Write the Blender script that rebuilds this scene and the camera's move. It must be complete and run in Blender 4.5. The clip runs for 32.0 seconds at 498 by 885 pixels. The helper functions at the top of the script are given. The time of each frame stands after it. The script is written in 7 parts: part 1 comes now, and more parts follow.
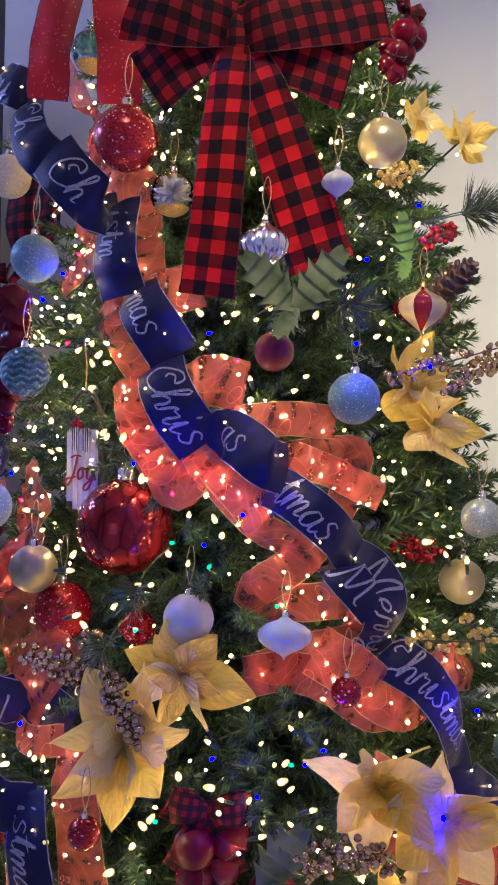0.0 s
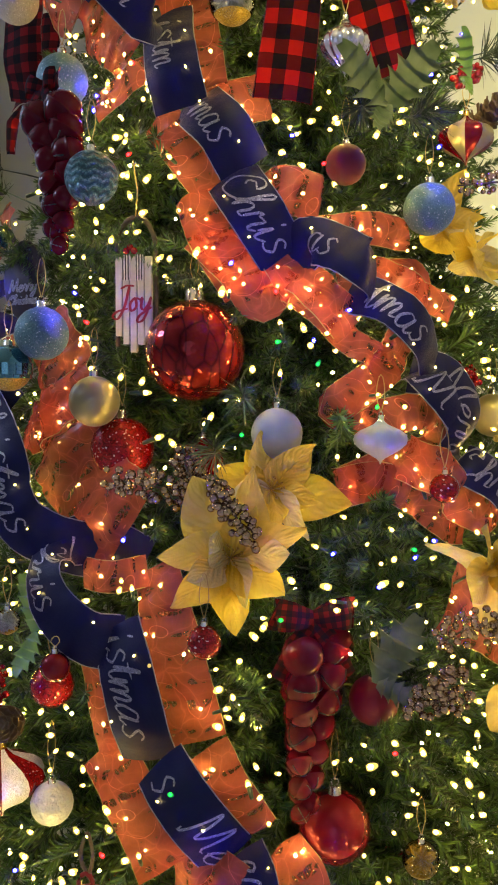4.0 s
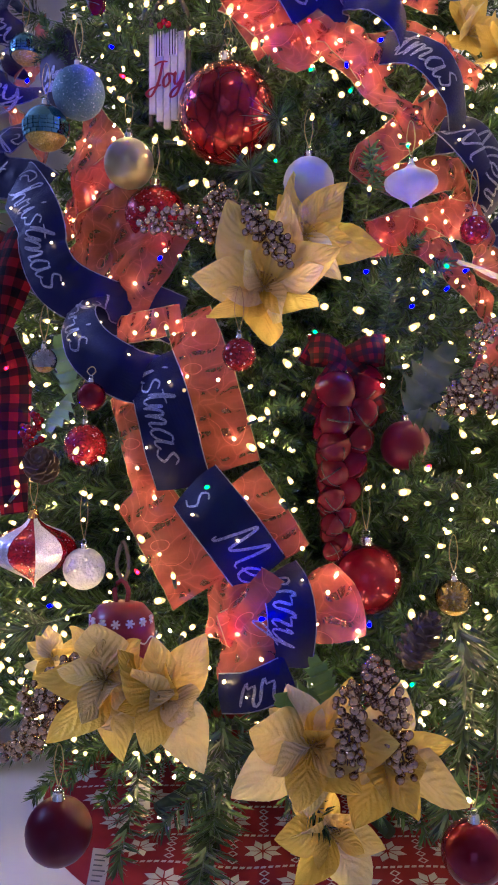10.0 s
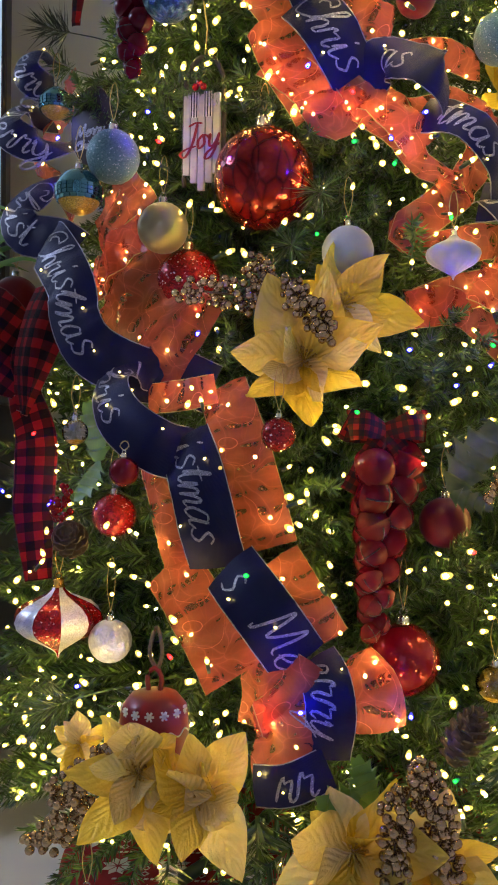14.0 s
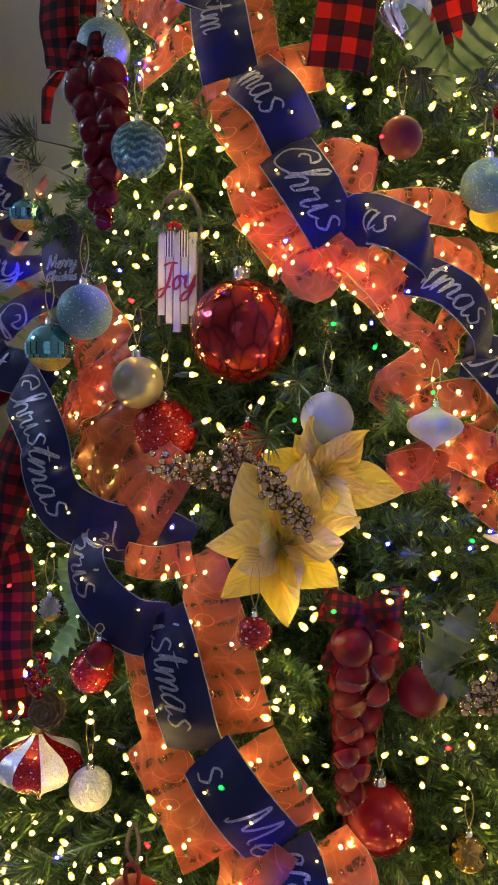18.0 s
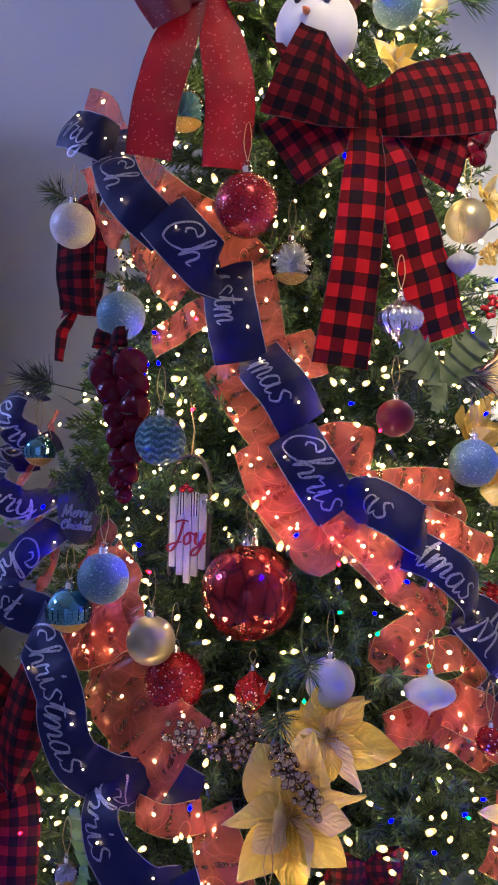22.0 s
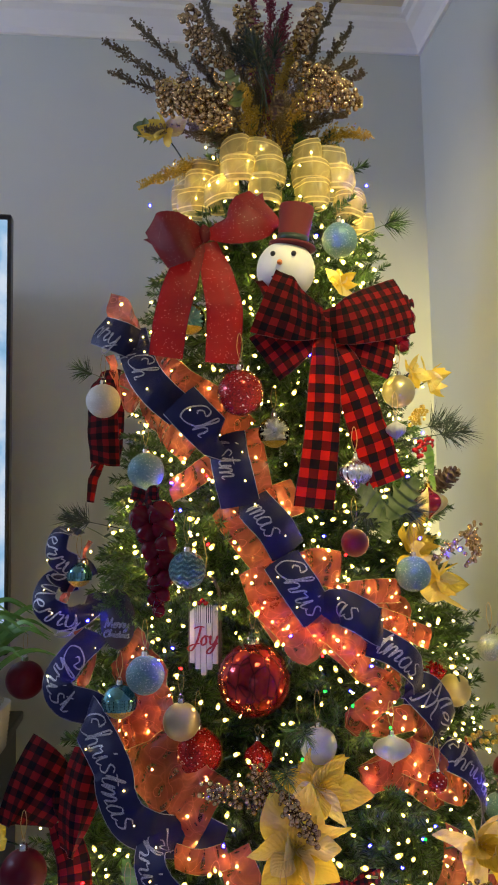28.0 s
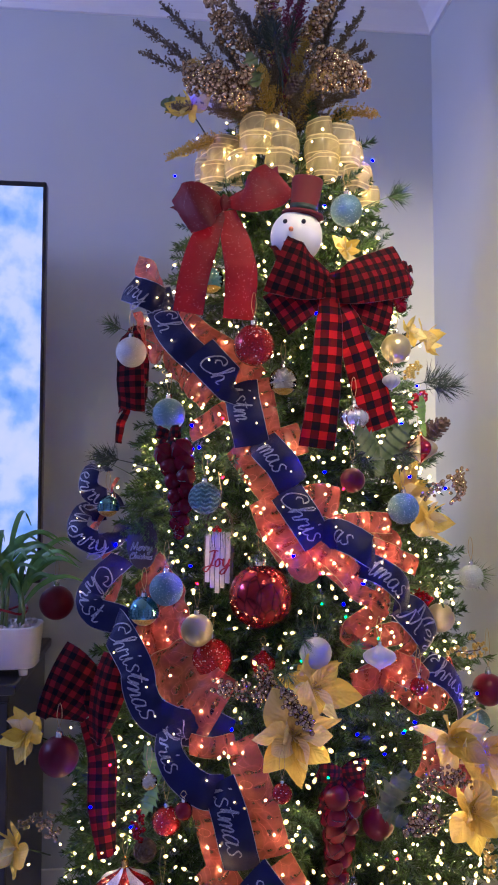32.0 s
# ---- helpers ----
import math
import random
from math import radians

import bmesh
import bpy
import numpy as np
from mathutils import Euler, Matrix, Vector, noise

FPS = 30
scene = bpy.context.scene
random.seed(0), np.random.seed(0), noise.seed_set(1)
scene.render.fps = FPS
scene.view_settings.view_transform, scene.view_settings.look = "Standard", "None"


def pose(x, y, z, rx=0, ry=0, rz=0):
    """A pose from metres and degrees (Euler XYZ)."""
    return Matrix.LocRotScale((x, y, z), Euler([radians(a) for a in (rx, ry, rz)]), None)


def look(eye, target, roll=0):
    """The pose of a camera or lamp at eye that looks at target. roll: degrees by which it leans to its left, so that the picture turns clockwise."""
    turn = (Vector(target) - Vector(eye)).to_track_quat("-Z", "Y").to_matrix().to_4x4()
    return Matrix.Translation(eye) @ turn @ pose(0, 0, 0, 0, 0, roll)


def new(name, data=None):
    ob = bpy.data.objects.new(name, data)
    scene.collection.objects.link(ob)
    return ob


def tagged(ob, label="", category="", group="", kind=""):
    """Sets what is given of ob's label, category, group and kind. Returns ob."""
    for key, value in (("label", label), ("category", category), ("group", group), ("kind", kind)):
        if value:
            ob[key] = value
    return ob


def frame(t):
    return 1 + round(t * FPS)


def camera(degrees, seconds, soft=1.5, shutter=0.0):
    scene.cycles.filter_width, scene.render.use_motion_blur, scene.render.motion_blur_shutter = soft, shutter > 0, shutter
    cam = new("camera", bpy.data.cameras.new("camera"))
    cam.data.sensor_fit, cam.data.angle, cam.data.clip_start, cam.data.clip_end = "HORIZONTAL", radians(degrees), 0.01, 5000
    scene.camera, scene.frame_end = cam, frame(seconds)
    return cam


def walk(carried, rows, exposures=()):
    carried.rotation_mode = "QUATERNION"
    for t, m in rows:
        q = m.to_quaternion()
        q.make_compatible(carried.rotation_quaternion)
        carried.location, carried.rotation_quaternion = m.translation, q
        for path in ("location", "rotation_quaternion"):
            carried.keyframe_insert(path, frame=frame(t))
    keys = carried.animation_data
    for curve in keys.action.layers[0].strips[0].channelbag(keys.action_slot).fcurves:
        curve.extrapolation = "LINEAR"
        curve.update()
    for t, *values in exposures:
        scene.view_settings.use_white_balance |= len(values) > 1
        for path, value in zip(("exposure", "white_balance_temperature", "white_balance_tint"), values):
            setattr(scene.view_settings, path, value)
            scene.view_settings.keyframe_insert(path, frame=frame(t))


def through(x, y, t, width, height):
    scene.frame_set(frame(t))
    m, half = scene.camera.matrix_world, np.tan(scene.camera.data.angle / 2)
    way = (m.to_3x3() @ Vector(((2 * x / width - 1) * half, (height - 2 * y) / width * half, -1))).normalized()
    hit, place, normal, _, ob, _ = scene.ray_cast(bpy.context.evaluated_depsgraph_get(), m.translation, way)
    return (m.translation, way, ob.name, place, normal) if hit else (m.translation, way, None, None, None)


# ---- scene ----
cam = camera(35.4, 32.0, soft=1.9)
PATH = [
    (0, (0.054, -0.035, 1.386), (-0.32, 1.929, 1.33), 1.8),
    (0.5, (0.002, -0.036, 1.361), (-0.332, 1.935, 1.301), 1.7),
    (1, (-0.054, -0.042, 1.35), (-0.361, 1.933, 1.273), 1.4),
    (1.5, (-0.118, -0.047, 1.327), (-0.332, 1.94, 1.241), 1.3),
    (2, (-0.155, -0.051, 1.297), (-0.331, 1.939, 1.201), 1.0),
    (2.5, (-0.202, -0.051, 1.257), (-0.316, 1.943, 1.165), 0.8),
    (3, (-0.242, -0.055, 1.226), (-0.289, 1.942, 1.129), 0.5),
    (3.5, (-0.278, -0.053, 1.185), (-0.275, 1.944, 1.076), 0.1),
    (5.5, (-0.283, -0.053, 0.986), (-0.283, 1.946, 0.902), -0.4),
    (6, (-0.27, -0.044, 0.916), (-0.297, 1.955, 0.861), -0.5),
    (6.5, (-0.272, -0.055, 0.856), (-0.309, 1.945, 0.838), -0.5),
    (7, (-0.284, -0.073, 0.82), (-0.319, 1.927, 0.815), -0.6),
    (7.5, (-0.306, -0.087, 0.79), (-0.334, 1.913, 0.787), -0.4),
    (8, (-0.314, -0.087, 0.761), (-0.342, 1.913, 0.748), -0.3),
    (8.5, (-0.312, -0.089, 0.751), (-0.349, 1.91, 0.723), -0.2),
    (9, (-0.314, -0.093, 0.752), (-0.35, 1.906, 0.71), -0.1),
    (9.5, (-0.307, -0.09, 0.747), (-0.342, 1.909, 0.697), 0.0),
    (10, (-0.309, -0.085, 0.747), (-0.335, 1.914, 0.692), 0.0),
    (10.5, (-0.31, -0.081, 0.747), (-0.328, 1.918, 0.691), 0.0),
    (11, (-0.32, -0.082, 0.754), (-0.333, 1.918, 0.701), 0.1),
    (11.5, (-0.335, -0.09, 0.769), (-0.345, 1.909, 0.726), 0.1),
    (12, (-0.342, -0.105, 0.78), (-0.358, 1.895, 0.756), 0.2),
    (12.5, (-0.349, -0.099, 0.791), (-0.373, 1.901, 0.775), 0.3),
    (13, (-0.349, -0.072, 0.802), (-0.382, 1.927, 0.791), 0.4),
    (13.5, (-0.353, -0.062, 0.815), (-0.383, 1.938, 0.805), 0.6),
    (15.5, (-0.357, -0.014, 0.937), (-0.407, 1.983, 0.83), 0.8),
    (16, (-0.346, -0.009, 0.99), (-0.394, 1.986, 0.861), 0.8),
    (16.5, (-0.335, -0.02, 1.026), (-0.382, 1.974, 0.883), 0.5),
    (17, (-0.337, -0.024, 1.068), (-0.364, 1.969, 0.906), 0.5),
    (17.5, (-0.334, -0.027, 1.118), (-0.353, 1.966, 0.948), 0.6),
    (18, (-0.34, -0.019, 1.153), (-0.349, 1.973, 0.98), 0.6),
    (18.5, (-0.344, -0.009, 1.189), (-0.347, 1.984, 1.021), 0.7),
    (19, (-0.356, -0.009, 1.235), (-0.347, 1.985, 1.078), 0.7),
    (19.5, (-0.366, -0.008, 1.279), (-0.35, 1.987, 1.141), 0.9),
    (20, (-0.374, -0.01, 1.326), (-0.349, 1.986, 1.204), 1.0),
    (20.5, (-0.389, -0.012, 1.357), (-0.348, 1.986, 1.261), 1.1),
    (21, (-0.412, -0.027, 1.396), (-0.347, 1.97, 1.312), 1.1),
    (21.5, (-0.417, -0.059, 1.429), (-0.337, 1.939, 1.375), 1.1),
    (22, (-0.422, -0.089, 1.459), (-0.324, 1.908, 1.441), 1.2),
    (22.5, (-0.428, -0.103, 1.502), (-0.319, 1.894, 1.512), 1.2),
    (23, (-0.424, -0.105, 1.534), (-0.321, 1.891, 1.585), 1.3),
    (23.5, (-0.421, -0.106, 1.558), (-0.323, 1.889, 1.651), 1.2),
    (24, (-0.417, -0.104, 1.579), (-0.318, 1.89, 1.704), 1.2),
    (24.5, (-0.407, -0.125, 1.602), (-0.307, 1.866, 1.762), 0.8),
    (26.5, (-0.487, -0.372, 1.59), (-0.319, 1.61, 1.8), -0.7),
    (27, (-0.529, -0.439, 1.585), (-0.332, 1.541, 1.788), -1.0),
    (27.5, (-0.551, -0.477, 1.571), (-0.326, 1.501, 1.765), -1.1),
    (28, (-0.558, -0.518, 1.558), (-0.317, 1.459, 1.739), -1.1),
    (28.5, (-0.548, -0.539, 1.554), (-0.308, 1.44, 1.723), -0.9),
    (29, (-0.53, -0.57, 1.549), (-0.302, 1.411, 1.709), -0.7),
    (29.5, (-0.504, -0.606, 1.537), (-0.303, 1.378, 1.689), -0.3),
    (30, (-0.494, -0.643, 1.526), (-0.316, 1.344, 1.671), 0.1),
    (30.5, (-0.479, -0.678, 1.513), (-0.319, 1.311, 1.648), 0.2),
    (31, (-0.483, -0.698, 1.505), (-0.319, 1.292, 1.628), 0.3),
    (31.5, (-0.51, -0.712, 1.488), (-0.336, 1.277, 1.607), 0.2),
    (32, (-0.58, -0.731, 1.477), (-0.372, 1.255, 1.588), 0.1),
]
# the blue lamps blink, and the camera's white balance swings with them
BLUE = [(k / 2, -0.10, 4950, 48) if k % 5 not in (1, 3) else (k / 2, -0.02, 6300, 13) for k in range(65)]
walk(cam, [(t, look(eye, target, roll)) for t, eye, target, roll in PATH], BLUE)

# ---- world and large lights ----
world = bpy.data.worlds.new("world")
scene.world = world
world.use_nodes = True
wn = world.node_tree.nodes
sky = wn.new("ShaderNodeTexSky")
sky.sky_type, sky.sun_disc, sky.sun_elevation, sky.sun_rotation = "NISHITA", False, radians(12), radians(250)
world.node_tree.links.new(sky.outputs[0], wn["Background"].inputs[0])
wn["Background"].inputs[1].default_value = 0.05
AXIS = Vector((-0.25, 1.50, 0))


def area_lamp(name, place, target, w, h, power, colour):
    data = bpy.data.lights.new(name, "AREA")
    data.shape, data.size, data.size_y, data.energy, data.color = "RECTANGLE", w, h, power, colour
    ob = new(name, data)
    ob.matrix_world = look(place, target)
    return ob


# dusk daylight through assumed windows out of view at the sides of the room, and an added warm light overhead
area_lamp("window_light", (-3.42, 1.1, 2.78), (0.2, 2.0, 1.9), 0.8, 0.30, 36, (0.54, 0.65, 1.0))
area_lamp("rear_window_light", (-1.0, -3.42, 1.35), (-0.6, 1.8, 1.5), 1.7, 2.2, 8.5, (0.54, 0.65, 1.0))
# no such lamp is known: a narrow warm beam added to yellow the right wall
area_lamp("ceiling_light", (0.05, -0.3, 3.36), (0.36, 1.80, 1.72), 0.3, 0.3, 13.0, (1.0, 0.82, 0.32)).data.spread = radians(49)

# ---- materials ----


class Mat:
    """A node material with short ways to add nodes."""

    def __init__(self, name, colour=(0.5, 0.5, 0.5), rough=0.5, metal=0.0, **more):
        self.m = bpy.data.materials.new(name)
        self.m.use_nodes = True
        self.t = self.m.node_tree
        self.b = self.t.nodes["Principled BSDF"]
        self.set("Base Color", (*colour, 1))
        self.set("Roughness", rough)
        self.set("Metallic", metal)
        for k, v in more.items():
            self.set(k.replace("_", " "), v)

    def set(self, key, v):
        self.b.inputs[key].default_value = v

    def node(self, kind, **props):
        n = self.t.nodes.new(kind)
        for k, v in props.items():
            n.inputs[k.replace("_", " ")].default_value = v
        return n

    def link(self, a, b):
        self.t.links.new(a, b)

    def math(self, op, a, b=0.0):
        n = self.t.nodes.new("ShaderNodeMath")
        n.operation = op
        for i, v in enumerate((a, b)):
            if isinstance(v, (int, float)):
                n.inputs[i].default_value = v
            else:
                self.link(v, n.inputs[i])
        return n.outputs[0]

    def noise(self, scale, detail=3.0, space="Object"):
        c = self.node("ShaderNodeTexCoord")
        n = self.node("ShaderNodeTexNoise", Scale=scale, Detail=detail)
        self.link(c.outputs[space], n.inputs["Vector"])
        return n.outputs["Fac"]

    def ramp(self, fac, *stops):
        r = self.t.nodes.new("ShaderNodeValToRGB")
        el = r.color_ramp.elements
        while len(el) < len(stops):
            el.new(0.5)
        for e, (p, c) in zip(el, stops):
            e.position, e.color = p, (*c, 1)
        self.link(fac, r.inputs[0])
        return r.outputs[0]

    def mix(self, fac, a, b):
        n = self.t.nodes.new("ShaderNodeMix")
        n.data_type = "RGBA"
        for i, v in ((0, fac), (6, a), (7, b)):
            if isinstance(v, (int, float)):
                n.inputs[i].default_value = v
            elif isinstance(v, tuple):
                n.inputs[i].default_value = (*v, 1)
            else:
                self.link(v, n.inputs[i])
        return n.outputs[2]

    def colour(self, out):
        self.link(out, self.b.inputs["Base Color"])
        return self

    def rough(self, out):
        self.link(out, self.b.inputs["Roughness"])
        return self

    def bump(self, height, strength=0.3, dist=0.002):
        n = self.node("ShaderNodeBump", Strength=strength, Distance=dist)
        self.link(height, n.inputs["Height"])
        self.link(n.outputs[0], self.b.inputs["Normal"])
        return self

    def random(self):
        return self.t.nodes.new("ShaderNodeObjectInfo").outputs["Random"]

    def island(self):
        return self.t.nodes.new("ShaderNodeNewGeometry").outputs["Random Per Island"]


def varied(name, a, b, rough=0.5, scale=30.0, metal=0.0, bump=0.0, dist=0.002, **more):
    m = Mat(name, a, rough, metal, **more)
    m.colour(m.ramp(m.noise(scale), (0.3, a), (0.7, b)))
    if bump:
        m.bump(m.noise(scale * 3, 4), bump, dist)
    return m.m


def glitter(name, a, b, grain=900.0, rough=0.35, metal=0.6, dist=0.0015):
    """Fine glitter: each grain has a facet and a shade of its own; the palest few are glints put into the colour."""
    m = Mat(name, a, rough, metal)
    c = m.node("ShaderNodeTexCoord")
    v = m.node("ShaderNodeTexVoronoi", Scale=grain)
    m.link(c.outputs["Object"], v.inputs["Vector"])
    r = m.node("ShaderNodeSeparateColor")
    m.link(v.outputs["Color"], r.inputs[0])
    m.colour(m.ramp(r.outputs[0], (0.0, a), (0.8, b), (0.955, b), (0.99, tuple(min(1, 0.5 + x) for x in b))))
    m.bump(r.outputs[1], 0.9, dist)
    return m.m


wall_paint = varied("wall_paint", (0.585, 0.615, 0.565), (0.625, 0.655, 0.605), 0.75, 1.6, bump=0.08)
trim_paint = varied("trim_paint", (0.90, 0.88, 0.82), (0.86, 0.84, 0.78), 0.4, 4)
ceiling_paint = varied("ceiling_paint", (0.78, 0.70, 0.52), (0.74, 0.66, 0.48), 0.8, 3, bump=0.1)
floor_tile = varied("floor_tile", (0.93, 0.92, 0.90), (0.87, 0.86, 0.85), 0.2, 5)


def foliage(name, dark, light, rough=0.5):
    m = Mat(name, dark, rough)
    m.colour(m.mix(m.math("MULTIPLY", m.noise(9), m.math("POWER", m.island(), 1.4)), dark, light))
    m.set("Specular IOR Level", 0.5)
    return m.m


# the pale ends and the brighter copy put bulb light into the needle colour
needle = foliage("needle", (0.006, 0.024, 0.006), (0.19, 0.37, 0.075), 0.33)
needle_lit = foliage("needle_lit", (0.03, 0.085, 0.016), (0.27, 0.45, 0.09))
needle_dark = foliage("needle_dark", (0.008, 0.02, 0.013), (0.03, 0.06, 0.035))
bark = varied("bark", (0.05, 0.035, 0.02), (0.09, 0.06, 0.035), 0.85, 60, bump=0.5)
wire_green = varied("wire_green", (0.01, 0.03, 0.012), (0.015, 0.045, 0.02), 0.45, 40)


def lit(name, colour, strength):
    m = bpy.data.materials.new(name)
    m.use_nodes = True
    b = m.node_tree.nodes["Principled BSDF"]
    b.inputs["Emission Color"].default_value = (*colour, 1)
    b.inputs["Emission Strength"].default_value = strength
    b.inputs["Base Color"].default_value = (*colour, 1)
    return m


warm_bulb = lit("warm_bulb", (1.0, 0.69, 0.135), 235)


def lens_material(name, colour, power):
    """The clear plastic lens round a lamp chip: half clear, half aglow to stand in for the bulb's halo."""
    m = bpy.data.materials.new(name)
    m.use_nodes = True
    t = m.node_tree
    e, c, x = (t.nodes.new(k) for k in ("ShaderNodeEmission", "ShaderNodeBsdfTransparent", "ShaderNodeMixShader"))
    e.inputs[0].default_value, e.inputs[1].default_value = (*colour, 1), power
    x.inputs[0].default_value = 0.45
    t.links.new(c.outputs[0], x.inputs[1])
    t.links.new(e.outputs[0], x.inputs[2])
    t.links.new(x.outputs[0], t.nodes["Material Output"].inputs["Surface"])
    return m


LENS_MAT = {"warm": lens_material("warm_lens", (1.0, 0.70, 0.15), 2.0), "blue": lens_material("blue_lens", (0.12, 0.10, 1.0), 1.3), "green": lens_material("green_lens", (0.05, 0.8, 0.2), 0.6), "red": lens_material("red_lens", (1.0, 0.05, 0.04), 1.5)}
blue_bulb = lit("blue_bulb", (0.004, 0.003, 1.0), 5000)
green_bulb = lit("green_bulb", (0.001, 1.0, 0.002), 110)
red_bulb = lit("red_bulb", (1.0, 0.002, 0.002), 130)

# ---- building helpers ----
CLEAR = []  # (place, radius): kept free of branches and bulbs in the camera's view


def clear(place, r):
    CLEAR.append((*place, r))




def part(name, bm, material, parent=None, label="", smooth=False):
    """Links a bmesh (or a mesh) as one object under a thing or a part."""
    if isinstance(bm, bmesh.types.BMesh):
        me = bpy.data.meshes.new(name)
        bm.to_mesh(me)
        bm.free()
    else:
        me = bm
    if material is not None and not me.materials:
        for mm in material if isinstance(material, (list, tuple)) else (material,):
            me.materials.append(mm)
    if smooth:
        for p in me.polygons:
            p.use_smooth = True
    ob = new(name, me)
    ob.parent = parent
    if label:
        ob["label"] = label
    return ob


def thing(name, place, label, category, group="", kind="", turn=None):
    ob = new(name)
    ob.empty_display_size = 0.02
    ob.matrix_basis = Matrix.Translation(place) @ (turn.to_4x4() if turn is not None else Matrix())
    return tagged(ob, label, category, group, kind)


def box_bm(x0, x1, y0, y1, z0, z1, bevel=0.0):
    bm = bmesh.new()
    bmesh.ops.create_cube(bm, size=1, matrix=Matrix.LocRotScale(((x0 + x1) / 2, (y0 + y1) / 2, (z0 + z1) / 2), None, (x1 - x0, y1 - y0, z1 - z0)))
    if bevel:
        bmesh.ops.bevel(bm, geom=bm.edges[:], offset=bevel, segments=2, profile=0.5, affect="EDGES")
    return bm


def lathe_bm(profile, n=24, bm=None, m=None):
    """A turned solid from (radius, height) pairs."""
    bm = bm or bmesh.new()
    rings = []
    for r, z in profile:
        if r < 1e-6:
            rings.append([bm.verts.new((0, 0, z))])
        else:
            rings.append([bm.verts.new((r * math.cos(2 * math.pi * i / n), r * math.sin(2 * math.pi * i / n), z)) for i in range(n)])
    for a, b in zip(rings, rings[1:]):
        for i in range(n):
            j = (i + 1) % n
            vs = [a[i % len(a)], a[j % len(a)], b[j % len(b)], b[i % len(b)]]
            vs = list(dict.fromkeys(vs))
            if len(vs) > 2:
                f = bm.faces.new(vs)
                f.smooth = True
    if m is not None:
        bmesh.ops.transform(bm, matrix=m, verts=[v for r in rings for v in r])
    return bm


def tube_bm(pts, r, n=6, bm=None, taper=1.0):
    """A round tube along points."""
    bm = bm or bmesh.new()
    pts = [Vector(p) for p in pts]
    rings = []
    for i, p in enumerate(pts):
        t = (pts[min(i + 1, len(pts) - 1)] - pts[max(i - 1, 0)]).normalized()
        a = t.orthogonal().normalized() if abs(t.z) > 0.9 else t.cross(Vector((0, 0, 1))).normalized()
        b = t.cross(a)
        k = r * (1 + (taper - 1) * i / max(1, len(pts) - 1))
        rings.append([bm.verts.new(p + k * (a * math.cos(2 * math.pi * j / n) + b * math.sin(2 * math.pi * j / n))) for j in range(n)])
    for a, b in zip(rings, rings[1:]):
        for j in range(n):
            f = bm.faces.new((a[j], a[(j + 1) % n], b[(j + 1) % n], b[j]))
            f.smooth = True
    bm.faces.new(rings[0][::-1])
    bm.faces.new(rings[-1])
    return bm


def spline(pts, step=0.006):
    """Smooth points through the given ones (tuples of any length)."""
    p = [np.array(q, float) for q in pts]
    p = [2 * p[0] - p[1]] + p + [2 * p[-1] - p[-2]]
    out = []
    for a, b, c, d in zip(p, p[1:], p[2:], p[3:]):
        n = max(2, int(np.linalg.norm((c - b)[:3]) / step))
        for i in range(n):
            t = i / n
            out.append(0.5 * (2 * b + (c - a) * t + (2 * a - 5 * b + 4 * c - d) * t * t + (3 * b - a - 3 * c + d) * t ** 3))
    out.append(p[-2])
    return out


def outward(p):
    v = Vector((p[0], p[1], 0)) - AXIS
    v.z = 0
    return (v.normalized() + Vector((0, 0, 0.2))).normalized()


# ---- the room ----
def structure(name, bm, mat, label, category):
    return tagged(part(name, bm, mat), label, category, kind="structure")


XL, XR, YB, YF, ZC = -3.45, 0.456, 2.20, -3.45, 3.40
structure("floor", box_bm(XL - 0.1, XR + 0.1, YF - 0.1, YB + 0.1, -0.1, 0), floor_tile, "pale glossy tiled floor under the tree", "floor")
structure("wall_back", box_bm(XL - 0.1, XR, YB, YB + 0.12, 0, ZC), wall_paint, "matt greige painted wall behind the tree", "wall")
structure("wall_right", box_bm(XR, XR + 0.12, YF - 0.1, YB + 0.12, 0, ZC), wall_paint, "matt greige painted side wall beside the tree", "wall")


def wall_with_opening(name, along_x, at, thick, lo, hi, a, b, z0, z1, label):
    bm = bmesh.new()
    for u0, u1, w0, w1 in ((lo, a, 0, ZC), (b, hi, 0, ZC), (a, b, 0, z0), (a, b, z1, ZC)):
        c = Vector(((u0 + u1) / 2, at, (w0 + w1) / 2)) if along_x else Vector((at, (u0 + u1) / 2, (w0 + w1) / 2))
        s = (u1 - u0, thick, w1 - w0) if along_x else (thick, u1 - u0, w1 - w0)
        bmesh.ops.create_cube(bm, size=1, matrix=Matrix.LocRotScale(c, None, s))
    return structure(name, bm, wall_paint, label, "wall")


wall_with_opening("wall_left", False, XL - 0.05, 0.1, YF, YB, 0.65, 1.85, 1.9, 3.0, "plain greige wall with a window opening")
wall_with_opening("wall_front", True, YF - 0.05, 0.1, XL, XR, -1.9, -0.1, 1.1, 2.7, "plain greige wall with a window opening")
bm = box_bm(XL, XR, YF, YB, ZC, ZC + 0.1)
structure("ceiling", bm, ceiling_paint, "cream painted ceiling", "ceiling")
# crown moulding, stepped, along the back and the right wall
PROFILE = [(0.0, -0.125), (0.012, -0.125), (0.016, -0.105), (0.05, -0.06), (0.075, -0.045), (0.08, -0.03), (0.1, -0.028), (0.1, 0.0), (0.0, 0.0)]


